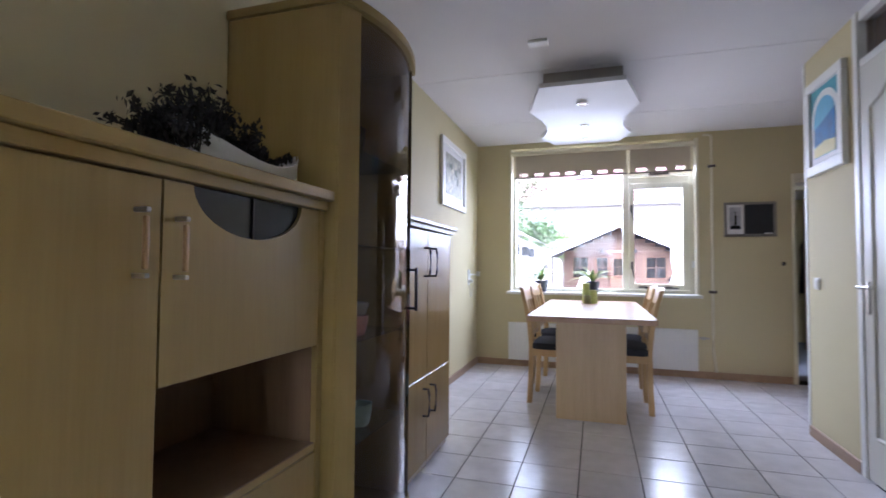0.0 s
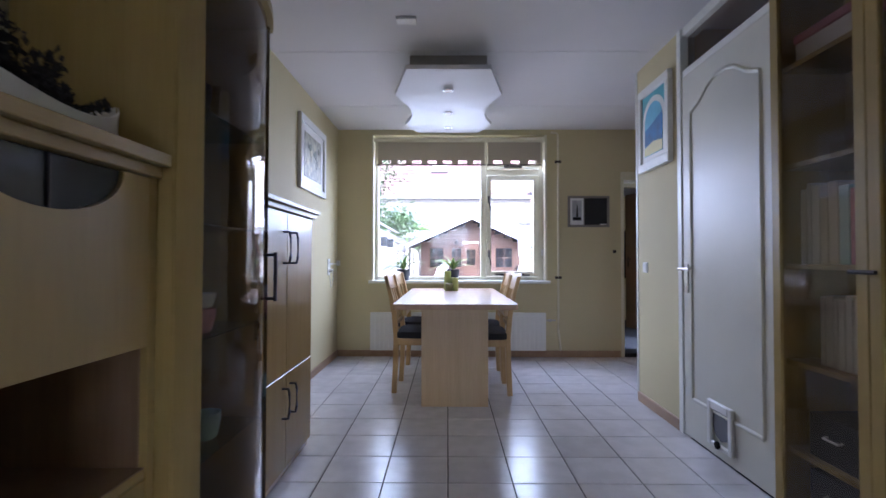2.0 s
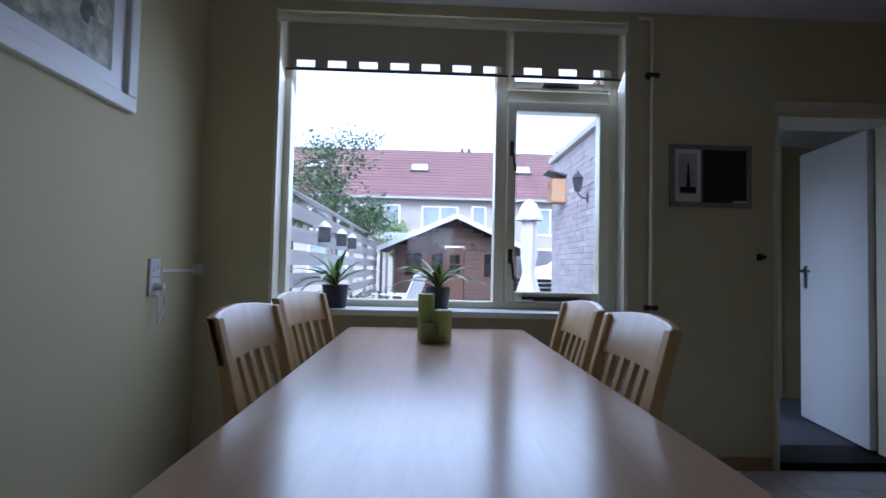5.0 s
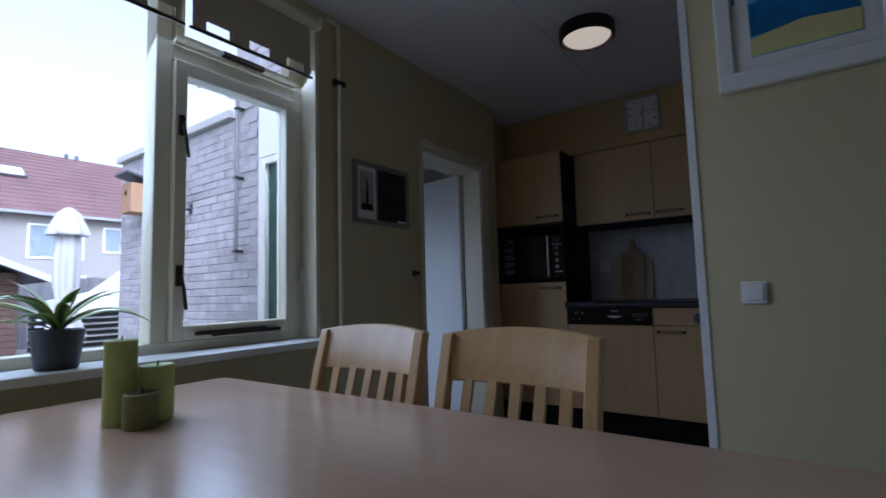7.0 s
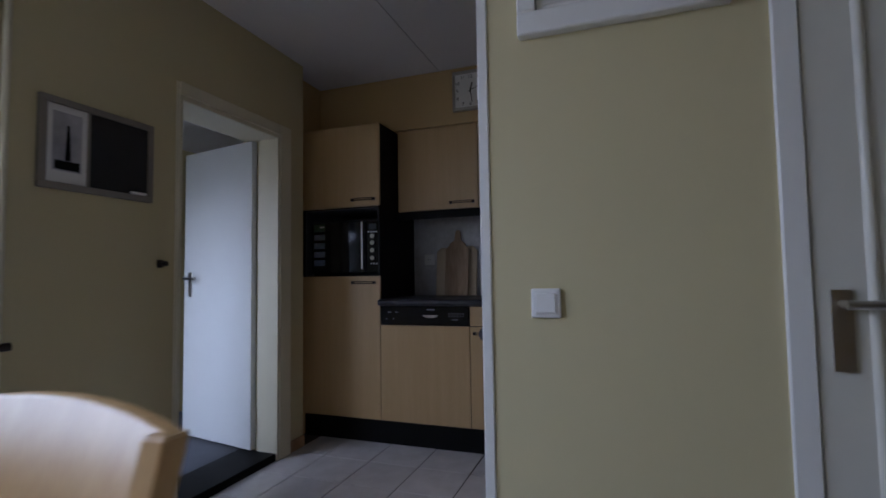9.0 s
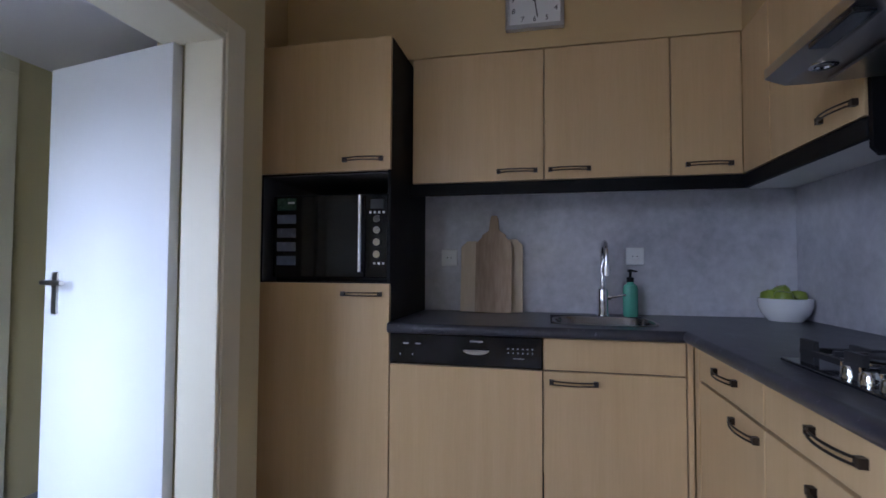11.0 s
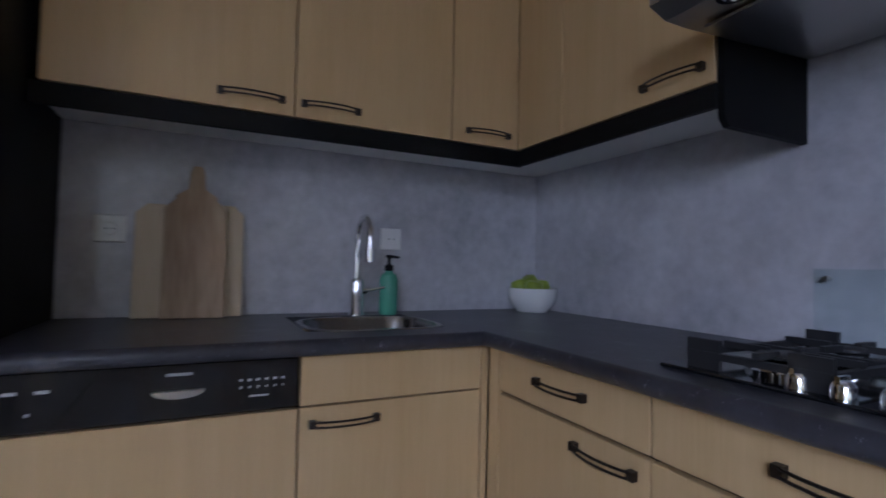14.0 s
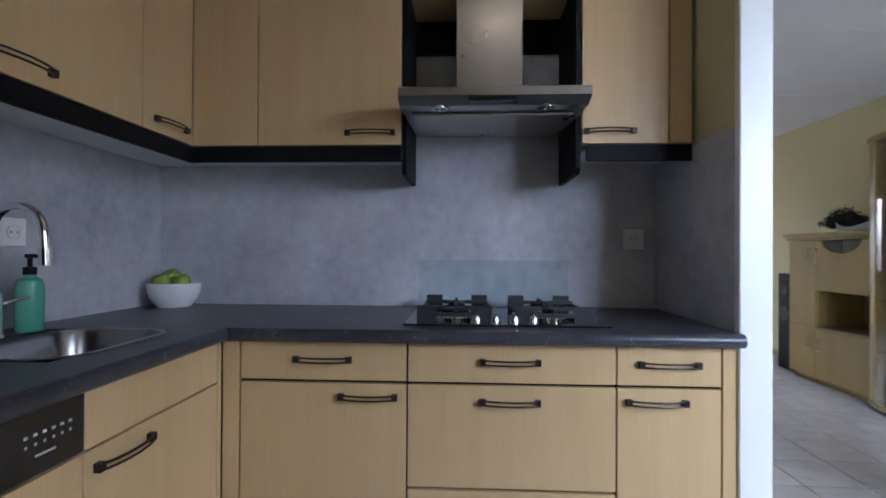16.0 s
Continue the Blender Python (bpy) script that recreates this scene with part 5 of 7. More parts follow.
bm = bmesh.new()
o1 = lamp_outline(1.0)
def lamp_z(x, y, base):
    return base + 0.05 * (abs(y) / 0.8) ** 2
for z0, z1 in ((2.262, 2.274),):
    lo = [bm.verts.new((x, y, lamp_z(x, y, z0))) for x, y in o1]
    hi = [bm.verts.new((x, y, lamp_z(x, y, z1) + 0.018)) for x, y in o1]
    n = len(o1)
    for k in range(n):
        bm.faces.new((lo[k], lo[(k + 1) % n], hi[(k + 1) % n], hi[k]))
    half = n // 2
    for a, rev in ((lo, True), (hi, False)):
        for k in range(half - 1):
            q = (a[k], a[k + 1], a[n - 2 - k], a[n - 1 - k])
            bm.faces.new(q[::-1] if rev else q)
part("panel", bm, M_LAMP, lp, "curved glossy white panel", smooth=True)
box("ceiling_box", (-0.27, 0.27, -0.62, 0.62, 2.40, CEIL), paint("lamp_bracket", (0.35, 0.33, 0.3), 0.5), lp, 0.003, "grey ceiling bracket")
box("hanger", (-0.1, 0.1, -0.5, 0.5, 2.30, 2.3995), M_LAMP, lp, 0)
for y in (-0.49, 0.0, 0.50):
    bm = bmesh.new()
    zc = lamp_z(0, y, 2.262)
    lathe(bm, [(0.038, 0.002), (0.038, -0.005), (0.03, -0.008), (0.024, -0.004)], 24, (0, y, zc))
    part("spot_ring", bm, M_CHROME, lp, smooth=True)
    bm = bmesh.new()
    lathe(bm, [(0.023, -0.0045), (0.012, -0.006), (0.002, -0.0065)], 20, (0, y, zc))
    part("spot_bulb", bm, M_PLASTIC, lp)
sd = thing("smoke_detector", (0.03, 3.18, CEIL), "small flat white ceiling fitting", "ceiling fitting")
box("cover", (-0.06, 0.06, -0.04, 0.04, -0.018, 0), M_PLASTIC, sd, 0.005)

# ---------------------------------------------------------------- living-room wall unit
LX = -0.463
M_UNIT = wood("unit_beech", (0.30, 0.205, 0.056), (0.36, 0.256, 0.082), "z", 0.34, grain=15)
M_UNIT_H = wood("unit_beech_flat", (0.30, 0.205, 0.056), (0.36, 0.256, 0.082), "y", 0.34, grain=15)
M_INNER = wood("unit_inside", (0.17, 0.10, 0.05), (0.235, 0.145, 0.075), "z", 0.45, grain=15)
M_GRIP = wood("grip_beech", (0.34, 0.20, 0.07), (0.42, 0.26, 0.10), "z", 0.4)


def wood_grip(parent, y, z0, z1, x=LX):
    """Upright wooden grip between two metal feet."""
    bm = bmesh.new()
    vs = cuboid(bm, x + 0.024, x + 0.034, y - 0.006, y + 0.006, z0 + 0.012, z1 - 0.012)
    soften(bm, 0.004, 2)
    g = part("handle", bm, M_GRIP, parent, "beech grip with metal ends", smooth=True)
    for z in (z0, z1):
        box("foot", (x, x + 0.036, y - 0.006, y + 0.006, z - 0.005, z + 0.005), M_STEEL, g, 0.002)


SX = -0.505                                   # front of the sideboard, a little behind the tall cabinet
wu = thing("sideboard", (0, 0, 0), "beech-veneer sideboard with open niche and half-moon window", "cabinet")
SY0_, SYM, SYR, SY1_ = 0.65, 0.993, 1.600, 1.632
ZN0, ZN1, ZT = 0.508, 0.826, 1.269
for d in [(XW + 0.004, SX - 0.02, SY0_, SY0_ + 0.02, 0.05, ZT), (XW + 0.004, SX, SYR, SY1_, 0.05, ZT), (XW + 0.004, SX - 0.02, SYM - 0.009, SYM + 0.009, 0.05, ZT)]:
    box("side_panel", d, M_UNIT, wu, 0.001)
for d in [(XW + 0.004, SX - 0.02, SY0_ + 0.02, SYM - 0.009, 0.05, 0.07), (XW + 0.004, SX - 0.02, SYM + 0.009, SYR, 0.05, 0.07), (XW + 0.004, SX - 0.004, SYM + 0.009, SYR, ZN0 - 0.022, ZN0), (XW + 0.004, SX - 0.02, SYM + 0.009, SYR, ZN1 - 0.002, ZN1 + 0.016)]:
    box("shelf_board", d, M_UNIT_H, wu, 0.001)
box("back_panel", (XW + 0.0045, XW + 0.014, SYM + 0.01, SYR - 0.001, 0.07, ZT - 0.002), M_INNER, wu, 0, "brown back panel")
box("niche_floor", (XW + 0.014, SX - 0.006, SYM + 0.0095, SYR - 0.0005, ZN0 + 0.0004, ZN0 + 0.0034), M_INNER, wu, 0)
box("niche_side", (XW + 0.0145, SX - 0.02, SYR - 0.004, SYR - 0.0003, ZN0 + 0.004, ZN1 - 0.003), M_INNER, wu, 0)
bm = bmesh.new()
cuboid(bm, XW + 0.004, SX + 0.038, SY0_ - 0.03, SY1_, 1.300, 1.334)
cuboid(bm, XW + 0.004, SX + 0.014, SY0_ - 0.015, SY1_, ZT, 1.300)
soften(bm, 0.004, 2)
part("top_board", bm, M_UNIT_H, wu)
d1 = box("door", (SX - 0.02, SX, SY0_ + 0.002, SYM - 0.002, ZN0 + 0.002, ZT - 0.003), M_UNIT, wu, 0.0025)
wood_grip(d1, 0.93, 1.062, 1.193, SX)
d2 = box("door", (SX - 0.02, SX, SY0_ + 0.002, SYM - 0.002, 0.055, ZN0 - 0.002), M_UNIT, wu, 0.0025)
wood_grip(d2, 0.93, 0.30, 0.42, SX)
d3 = box("door", (SX - 0.02, SX, SYM + 0.002, SYR - 0.002, 0.055, ZN0 - 0.025), M_UNIT, wu, 0.0025)
wood_grip(d3, 1.055, 0.30, 0.42, SX)
# drop-front with a half-moon cut
C, RY, RZ, MT = 1.286, 0.212, 0.113, ZT - 0.003
moon = [(C - RY * math.cos(a), MT - RZ * math.sin(a)) for a in [math.pi * k / 24 for k in range(25)]]
edge = [(SYM + 0.002, MT)] + moon + [(SYR - 0.002, MT)]
bm = bmesh.new()
cols = [[bm.verts.new(v) for v in ((SX, y, ZN1), (SX, y, z), (SX - 0.019, y, z), (SX - 0.019, y, ZN1))] for y, z in edge]
for p, q in zip(cols, cols[1:]):
    for k in range(4):
        bm.faces.new((p[k], p[(k + 1) % 4], q[(k + 1) % 4], q[k]))
bm.faces.new(cols[0][::-1]), bm.faces.new(cols[-1])
d4 = part("drop_front", bm, M_UNIT, wu)
wood_grip(d4, 1.028, 1.057, 1.183, SX)
bm = bmesh.new()
ctr = bm.verts.new((SX - 0.012, C, MT))
fv = [bm.verts.new((SX - 0.012, y, z)) for y, z in moon]
for k in range(len(fv) - 1):
    bm.faces.new((ctr, fv[k], fv[k + 1]))
part("half_moon_pane", bm, paint("dark_mirror_glass", (0.03, 0.033, 0.036), 0.08, vary=0.1, bump=0), d4, "dark half-moon glass")
bm = bmesh.new()
cuboid(bm, SX - 0.011, SX - 0.006, C - 0.0025, C + 0.0025, MT - RZ, MT)
part("glazing_bar", bm, M_BRONZE, d4)
box("plinth", (XW + 0.03, SX - 0.05, SY0_ + 0.02, SY1_ - 0.02, 0, 0.05), M_UNIT_H, wu, 0)

# dish with dried twigs on the sideboard
ds = thing("dried_arrangement", (-0.60, 1.355, 1.3345), "dark dried flowers in a long white boat dish", "flower arrangement")
bm = bmesh.new()
rows = []
for k in range(13):
    u = -1 + 2 * k / 12
    w, h = 0.085 * (1 - abs(u) ** 2.6) + 0.003, 0.036 + 0.085 * u * u
    rows.append([bm.verts.new((x * w, 0.25 * u, z)) for x, z in ((-1, h), (-0.6, 0.004), (0.6, 0.004), (1, h), (0.86, h), (0.5, 0.014), (-0.5, 0.014), (-0.86, h))])
for a, b in zip(rows, rows[1:]):
    for k in range(8):
        bm.faces.new((a[k], a[(k + 1) % 8], b[(k + 1) % 8], b[k]))
bm.faces.new(rows[0][::-1]), bm.faces.new(rows[-1])
part("dish", bm, M_WHITE, ds, "white boat-shaped dish", smooth=True)
M_TWIG = paint("dried_twig", (0.022, 0.02, 0.016), 0.9, vary=0.4)
M_DRY = paint("dried_leaf", (0.03, 0.028, 0.022), 0.9, vary=0.5, scale=30)
rnd = random.Random(11)
bm, bl = bmesh.new(), bmesh.new()
for k in range(130):
    y0 = rnd.uniform(-0.34, 0.08)
    tall_k = 0.10 + 0.14 * math.exp(-((y0 + 0.14) / 0.11) ** 2)
    p0 = Vector((rnd.uniform(-0.035, 0.035), max(y0, -0.2), 0.03))
    p2 = p0 + Vector((rnd.uniform(-0.07, 0.07), min(0, y0 + 0.2) + rnd.uniform(-0.06, 0.05), rnd.uniform(0.3, 0.8) * tall_k))
    p1 = (p0 + p2) / 2 + Vector((rnd.uniform(-0.02, 0.02), rnd.uniform(-0.02, 0.02), 0.01))
    sweep(bm, [p0, p1, p2], 0.0022, 5)
    for j in range(24):
        c = p0.lerp(p2, rnd.uniform(0.25, 1.05)) + Vector((rnd.uniform(-0.02, 0.02), rnd.uniform(-0.02, 0.02), rnd.uniform(-0.012, 0.012)))
        s = rnd.uniform(0.006, 0.015)
        q = Euler((rnd.uniform(0, 6), rnd.uniform(0, 6), rnd.uniform(0, 6))).to_matrix()
        vs = [bl.verts.new(c + q @ Vector(v)) for v in ((-s, 0, 0), (0, -s * 0.5, s * 0.2), (s, 0, 0), (0, s * 0.5, s * 0.2))]
        bl.faces.new(vs)
tagged(part("dried_stem", bm, M_TWIG, ds), kind="stuff")
tagged(part("dried_leaves", bl, M_DRY, ds), kind="stuff")

# tall display cabinet with a bowed glass front
tg = thing("display_cabinet", (0, 0, 0), "tall beech display cabinet with a bowed glass door", "cabinet")
TY0, TY1, TZ = 1.635, 2.30, 1.985
def bow(y):
    u = (y - TY0) / (TY1 - TY0) * 2 - 1
    return LX + 0.005 + 0.075 * (1 - u * u)


def bowed(y0, y1, z0, z1, thick, mat, name, parent, n=10, label="", inset=0.0):
    bm = bmesh.new()
    cols = []
    for k in range(n + 1):
        y = y0 + (y1 - y0) * k / n
        x = bow(y) - inset
        cols.append([bm.verts.new(v) for v in ((x, y, z0), (x, y, z1), (x - thick, y, z1), (x - thick, y, z0))])
    for a, b in zip(cols, cols[1:]):
        for k in range(4):
            bm.faces.new((a[k], a[(k + 1) % 4], b[(k + 1) % 4], b[k]))
    bm.faces.new(cols[0][::-1]), bm.faces.new(cols[-1])
    return part(name, bm, mat, parent, label)


def bowed_board(z0, z1, over, mat, name, parent, label=""):
    bm = bmesh.new()
    pts = [(XW + 0.004, TY0 - over), *[(bow(min(max(TY0 + (TY1 - TY0) * k / 16, TY0), TY1)) + over, TY0 - over + (TY1 - TY0 + 2 * over) * k / 16) for k in range(17)], (XW + 0.004, TY1 + over)]
    slab(bm, pts, z0, z1)
    soften(bm, 0.003, 1)
    return part(name, bm, mat, parent, label)


boxes("side_panel", [(XW + 0.004, LX, TY0, TY0 + 0.022, 0.06, TZ)], M_UNIT, tg, 0.002)
boxes("side_panel", [(XW + 0.004, LX, TY1 - 0.022, TY1, 0.06, TZ)], M_UNIT, tg, 0.002)
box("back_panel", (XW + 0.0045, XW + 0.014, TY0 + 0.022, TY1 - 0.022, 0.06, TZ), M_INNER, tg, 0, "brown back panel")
bowed_board(TZ, TZ + 0.035, 0.012, M_UNIT_H, "top_board", tg)
bowed_board(0.025, 0.06, 0.006, M_UNIT_H, "base_board", tg)
box("plinth", (XW + 0.03, LX - 0.05, TY0 + 0.02, TY1 - 0.02, 0, 0.0245), M_UNIT_H, tg, 0)
bowed(TY0 + 0.002, TY0 + 0.085, 0.062, TZ - 0.002, 0.022, M_UNIT, "front_stile", tg, 4)
bowed(TY1 - 0.055, TY1 - 0.002, 0.062, TZ - 0.002, 0.022, M_UNIT, "front_stile", tg, 4)
gd2 = bowed(TY0 + 0.088, TY1 - 0.058, 0.066, TZ - 0.006, 0.005, M_SMOKE, "glass_door", tg, 14, "smoked bowed glass door", inset=0.008)
gd2.visible_shadow = False
bowed(TY1 - 0.066, TY1 - 0.056, 0.066, TZ - 0.006, 0.018, M_CHROME, "metal_edge", tg, 2, "bright metal edge strip", inset=-0.001)
bm = bmesh.new()
hx, hy = bow(TY1 - 0.075), TY1 - 0.075
for z in (0.90, 1.07):
    tube(bm, (hx - 0.005, hy, z), (hx + 0.035, hy, z), 0.006)
tube(bm, (hx + 0.032, hy, 0.89), (hx + 0.032, hy, 1.08), 0.007)
part("handle", bm, M_BRONZE, tg, "dark bar handle", smooth=True)
M_SHELF = glass("shelf_glass", (0.80, 0.9, 0.87))
SH = (0.42, 0.80, 1.16, 1.52)
for z in SH:
    box("glass_shelf", (XW + 0.015, LX - 0.02, TY0 + 0.023, TY1 - 0.023, z, z + 0.006), M_SHELF, tg, 0).visible_shadow = False


def cup(x, y, z, col, r, h, label, rz=0):
    c = thing("cup", (x, y, z, 0, 0, rz), label, "cup", "crockery in the cabinet")
    bm = bmesh.new()
    lathe(bm, [(r * 0.62, 0), (r * 0.8, h * 0.1), (r, h * 0.75), (r * 1.02, h), (r * 0.93, h), (r * 0.9, h * 0.7), (r * 0.5, h * 0.12)], 20)
    part("vessel", bm, col, c, smooth=True)
    bm = bmesh.new()
    sweep(bm, [(0, r * 0.92, h * 0.8), (0, r * 1.35, h * 0.75), (0, r * 1.45, h * 0.5), (0, r * 1.2, h * 0.28), (0, r * 0.85, h * 0.25)], 0.004, 6)
    part("handle", bm, col, c, smooth=True)


M_MINT = paint("mint_glaze", (0.40, 0.62, 0.55), 0.2, vary=0.05, bump=0)
M_PINK = paint("pink_glaze", (0.62, 0.30, 0.30), 0.2, vary=0.2, scale=30, bump=0)
M_CHINA = paint("white_china", (0.75, 0.73, 0.7), 0.2, vary=0.05, bump=0)
cup(-0.57, 1.89, 0.4265, M_MINT, 0.05, 0.09, "mint green cup on a glass shelf")
cup(-0.57, 2.04, 0.4265, M_MINT, 0.05, 0.09, "mint green cup on a glass shelf", 90)
cup(-0.70, 2.13, 0.4265, M_CHINA, 0.05, 0.08, "white china cup on a glass shelf", 150)
cup(-0.56, 1.96, 0.8065, M_PINK, 0.055, 0.08, "pink flowered cup on a glass shelf")
cup(-0.56, 1.96, 0.8885, M_CHINA, 0.055, 0.05, "white china cup stacked on another")
cup(-0.70, 2.13, 0.8065, M_CHINA, 0.055, 0.08, "white china cup on a glass shelf", 60)
cup(-0.63, 1.84, 1.1665, M_CHINA, 0.075, 0.13, "white china jug on a glass shelf", 200)
cup(-0.64, 2.02, 1.5265, paint("dark_pot", (0.05, 0.05, 0.055), 0.4), 0.08, 0.14, "dark pot on the upper glass shelf")

# low cabinet towards the window
lc = thing("low_cabinet", (0, 0, 0), "low beech cabinet with four doors and a ledge top", "cabinet")
LY0, LY1, LF = 2.325, 3.115, -0.505
boxes("body", [(XW + 0.004, LF - 0.02, LY0, LY0 + 0.018, 0, 1.285), (XW + 0.004, LF - 0.02, LY1 - 0.018, LY1, 0, 1.285), (XW + 0.004, LF - 0.02, LY0 + 0.018, LY1 - 0.018, 0.0, 0.05), (XW + 0.004, LF - 0.02, LY0 + 0.018, LY1 - 0.018, 1.267, 1.285)], M_UNIT, lc, 0.001)
bm = bmesh.new()
cuboid(bm, XW + 0.004, LF + 0.035, LY0 - 0.01, LY1 + 0.035, 1.31, 1.332)
cuboid(bm, XW + 0.004, LF + 0.015, LY0, LY1 + 0.015, 1.285, 1.31)
soften(bm, 0.003, 1)
part("top_board", bm, M_UNIT_H, lc)
LM = 2.69
M_SHEEN = wood("unit_door", (0.31, 0.20, 0.07), (0.38, 0.26, 0.10), "z", 0.27, grain=15, bump=0.02)
for y0, y1, s in ((LY0, LM, 1), (LM, LY1, -1)):
    for z0, z1, h0, h1 in ((0.505, 1.28, 1.035, 1.185), (0.045, 0.50, 0.30, 0.44)):
        d = box("door", (LF - 0.02, LF, y0 + 0.002, y1 - 0.002, z0, z1), M_SHEEN, lc, 0.0025)
        bm = bmesh.new()
        hy = LM - s * 0.055
        sweep(bm, [(LF, hy, h0), (LF + 0.03, hy, h0), (LF + 0.036, hy, h0 + 0.03), (LF + 0.036, hy, h1 - 0.03), (LF + 0.03, hy, h1), (LF, hy, h1)], 0.006, 8)
        part("handle", bm, M_BRONZE, d, "dark metal bow handle", smooth=True)

# dark stand left of the sideboard
st = thing("loudspeaker", (0, 0, 0), "tall narrow black loudspeaker on the floor", "loudspeaker")
box("case", (-0.88, -0.62, 0.30, 0.52, 0.0, 0.95), M_BLACK, st, 0.006)
for z, r in ((0.78, 0.045), (0.55, 0.075)):
    bm = bmesh.new()
    lathe(bm, [(r, 0), (r, 0.006), (r * 0.85, 0.004), (r * 0.3, -0.006), (0.004, -0.006)], 24)
    turned(bm, pose(-0.619, 0.39, z, 0, 90, 0))
    part("driver", bm, M_IRON, st, smooth=True)

# ---------------------------------------------------------------- bookcase with glass doors on the partition side
RX = 1.45
M_BOOKG = glass("bookcase_glass", (0.80, 0.76, 0.72))
bc = thing("bookcase", (0, 0, 0), "tall beech bookcase with three smoked glass doors", "bookcase")
BY = (0.90, 1.30, 1.70, 2.10)
BZ = 2.25
boxes("body", [(RX + 0.02, XP - 0.004, 0.91, 0.93, 0.0, BZ), (RX + 0.02, XP - 0.004, 2.08, 2.10, 0.0, BZ), (RX + 0.02, XP - 0.004, 0.93, 2.08, 0, 0.06), (RX + 0.02, XP - 0.004, 0.93, 2.08, BZ - 0.02, BZ), (XP - 0.014, XP - 0.005, 0.93, 2.08, 0.06, BZ - 0.02)], M_UNIT, bc, 0)
box("top_fascia", (RX, RX + 0.02, 0.91, 2.10, 2.07, BZ), M_UNIT_H, bc, 0.002)
RS = (0.40, 0.705, 1.04, 1.39, 1.74)
for z in RS:
    box("shelf", (RX + 0.03, XP - 0.015, 0.931, 2.079, z - 0.018, z), M_UNIT_H, bc, 0.001)
for y0, y1 in zip(BY, BY[1:]):
    w = 0.042
    d = boxes("door", [(RX, RX + 0.019, y0 + 0.001, y0 + w, 0.06, 2.066), (RX, RX + 0.019, y1 - w, y1 - 0.001, 0.06, 2.066), (RX, RX + 0.019, y0 + w, y1 - w, 0.06, 0.12), (RX, RX + 0.019, y0 + w, y1 - w, 2.01, 2.066)], M_UNIT, bc, 0.002)
    box("pane", (RX + 0.008, RX + 0.012, y0 + w, y1 - w, 0.12, 2.01), M_BOOKG, d, 0, "smoked glass").visible_shadow = False
for y in (1.678, 1.722):
    bm = bmesh.new()
    tube(bm, (RX, y, 1.02), (RX - 0.02, y, 1.02), 0.005)
    tube(bm, (RX - 0.018, y - 0.022, 1.02), (RX - 0.018, y + 0.022, 1.02), 0.006)
    part("knob", bm, M_BRONZE, bc)
rnd = random.Random(21)
BOOKC = [paint("book_cloth", c, 0.6, vary=0.08) for c in ((0.6, 0.58, 0.52), (0.32, 0.48, 0.45), (0.5, 0.2, 0.22), (0.25, 0.25, 0.3), (0.55, 0.5, 0.4), (0.16, 0.2, 0.3))]
def book_row(y0, y1, z, hmin, hmax, cols):
    y = y0
    while y < y1:
        t, h, dep = rnd.uniform(0.018, 0.045), rnd.uniform(hmin, hmax), rnd.uniform(0.14, 0.19)
        b = thing("book", (1.52, y, z), "upright hardback book on a bookcase shelf", "book", "books in the bookcase")
        box("cover", (0, dep, 0, t - 0.002, 0, h), cols[rnd.randrange(len(cols))], b, 0.002)
        box("pages", (0.004, dep - 0.004, 0.003, t - 0.005, h - 0.003, h + 0.001), M_CHINA, b, 0)
        y += t


book_row(1.75, 2.04, 1.04, 0.22, 0.29, BOOKC[:3] + BOOKC[4:5])
book_row(1.75, 1.96, 0.705, 0.22, 0.26, BOOKC[:1])
book_row(1.36, 1.64, 0.705, 0.20, 0.26, BOOKC)
for y, z in ((1.89, 0.06), (1.50, 0.06), (1.89, 0.21), (1.50, 0.40), (1.89, 0.40)):
    b = thing("storage_box", (1.50, y, z), "dark storage box with a metal label grip", "box", "boxes in the bookcase")
    box("case", (0, 0.19, -0.11, 0.11, 0, 0.145), paint("dark_card", (0.03, 0.03, 0.04), 0.6, vary=0.1), b, 0.003)
    bm = bmesh.new()
    sweep(bm, [(0, -0.03, 0.085), (-0.014, -0.03, 0.08), (-0.014, 0.03, 0.08), (0, 0.03, 0.085)], 0.004, 6)
    part("grip", bm, M_STEEL, b, "bright metal grip")
bk = thing("book_stack", (1.52, 1.42, 1.04), "red and dark books lying flat in a pile", "books")
box("lower_book", (0, 0.17, 0, 0.20, 0, 0.035), BOOKC[2], bk, 0.002)
box("upper_book", (0.01, 0.16, 0.01, 0.19, 0.0355, 0.06), BOOKC[3], bk, 0.002)
fr = thing("photo_frame", (1.56, 1.56, 1.39, 0, 0, 0), "small white photo frame leaning in the bookcase", "photo frame")
boxes("frame", [(0, 0.015, -0.085, 0.085, 0.2, 0.225), (0, 0.015, -0.085, 0.085, 0, 0.025), (0, 0.015, -0.085, -0.06, 0.025, 0.2), (0, 0.015, 0.06, 0.085, 0.025, 0.2)], M_WHITE, fr, 0.002)
box("photo", (0.006, 0.012, -0.06, 0.06, 0.025, 0.2), paint("photo_print", (0.2, 0.18, 0.17), 0.4, vary=0.5, scale=40), fr, 0)
bt = thing("flat_box", (1.50, 1.80, 1.74), "flat white box lying on the upper shelf", "box")
box("case", (0, 0.2, 0, 0.24, 0, 0.07), M_CHINA, bt, 0.003)
box("lid", (-0.004, 0.204, -0.004, 0.244, 0.0705, 0.10), BOOKC[2], bt, 0.003, "reddish lid")

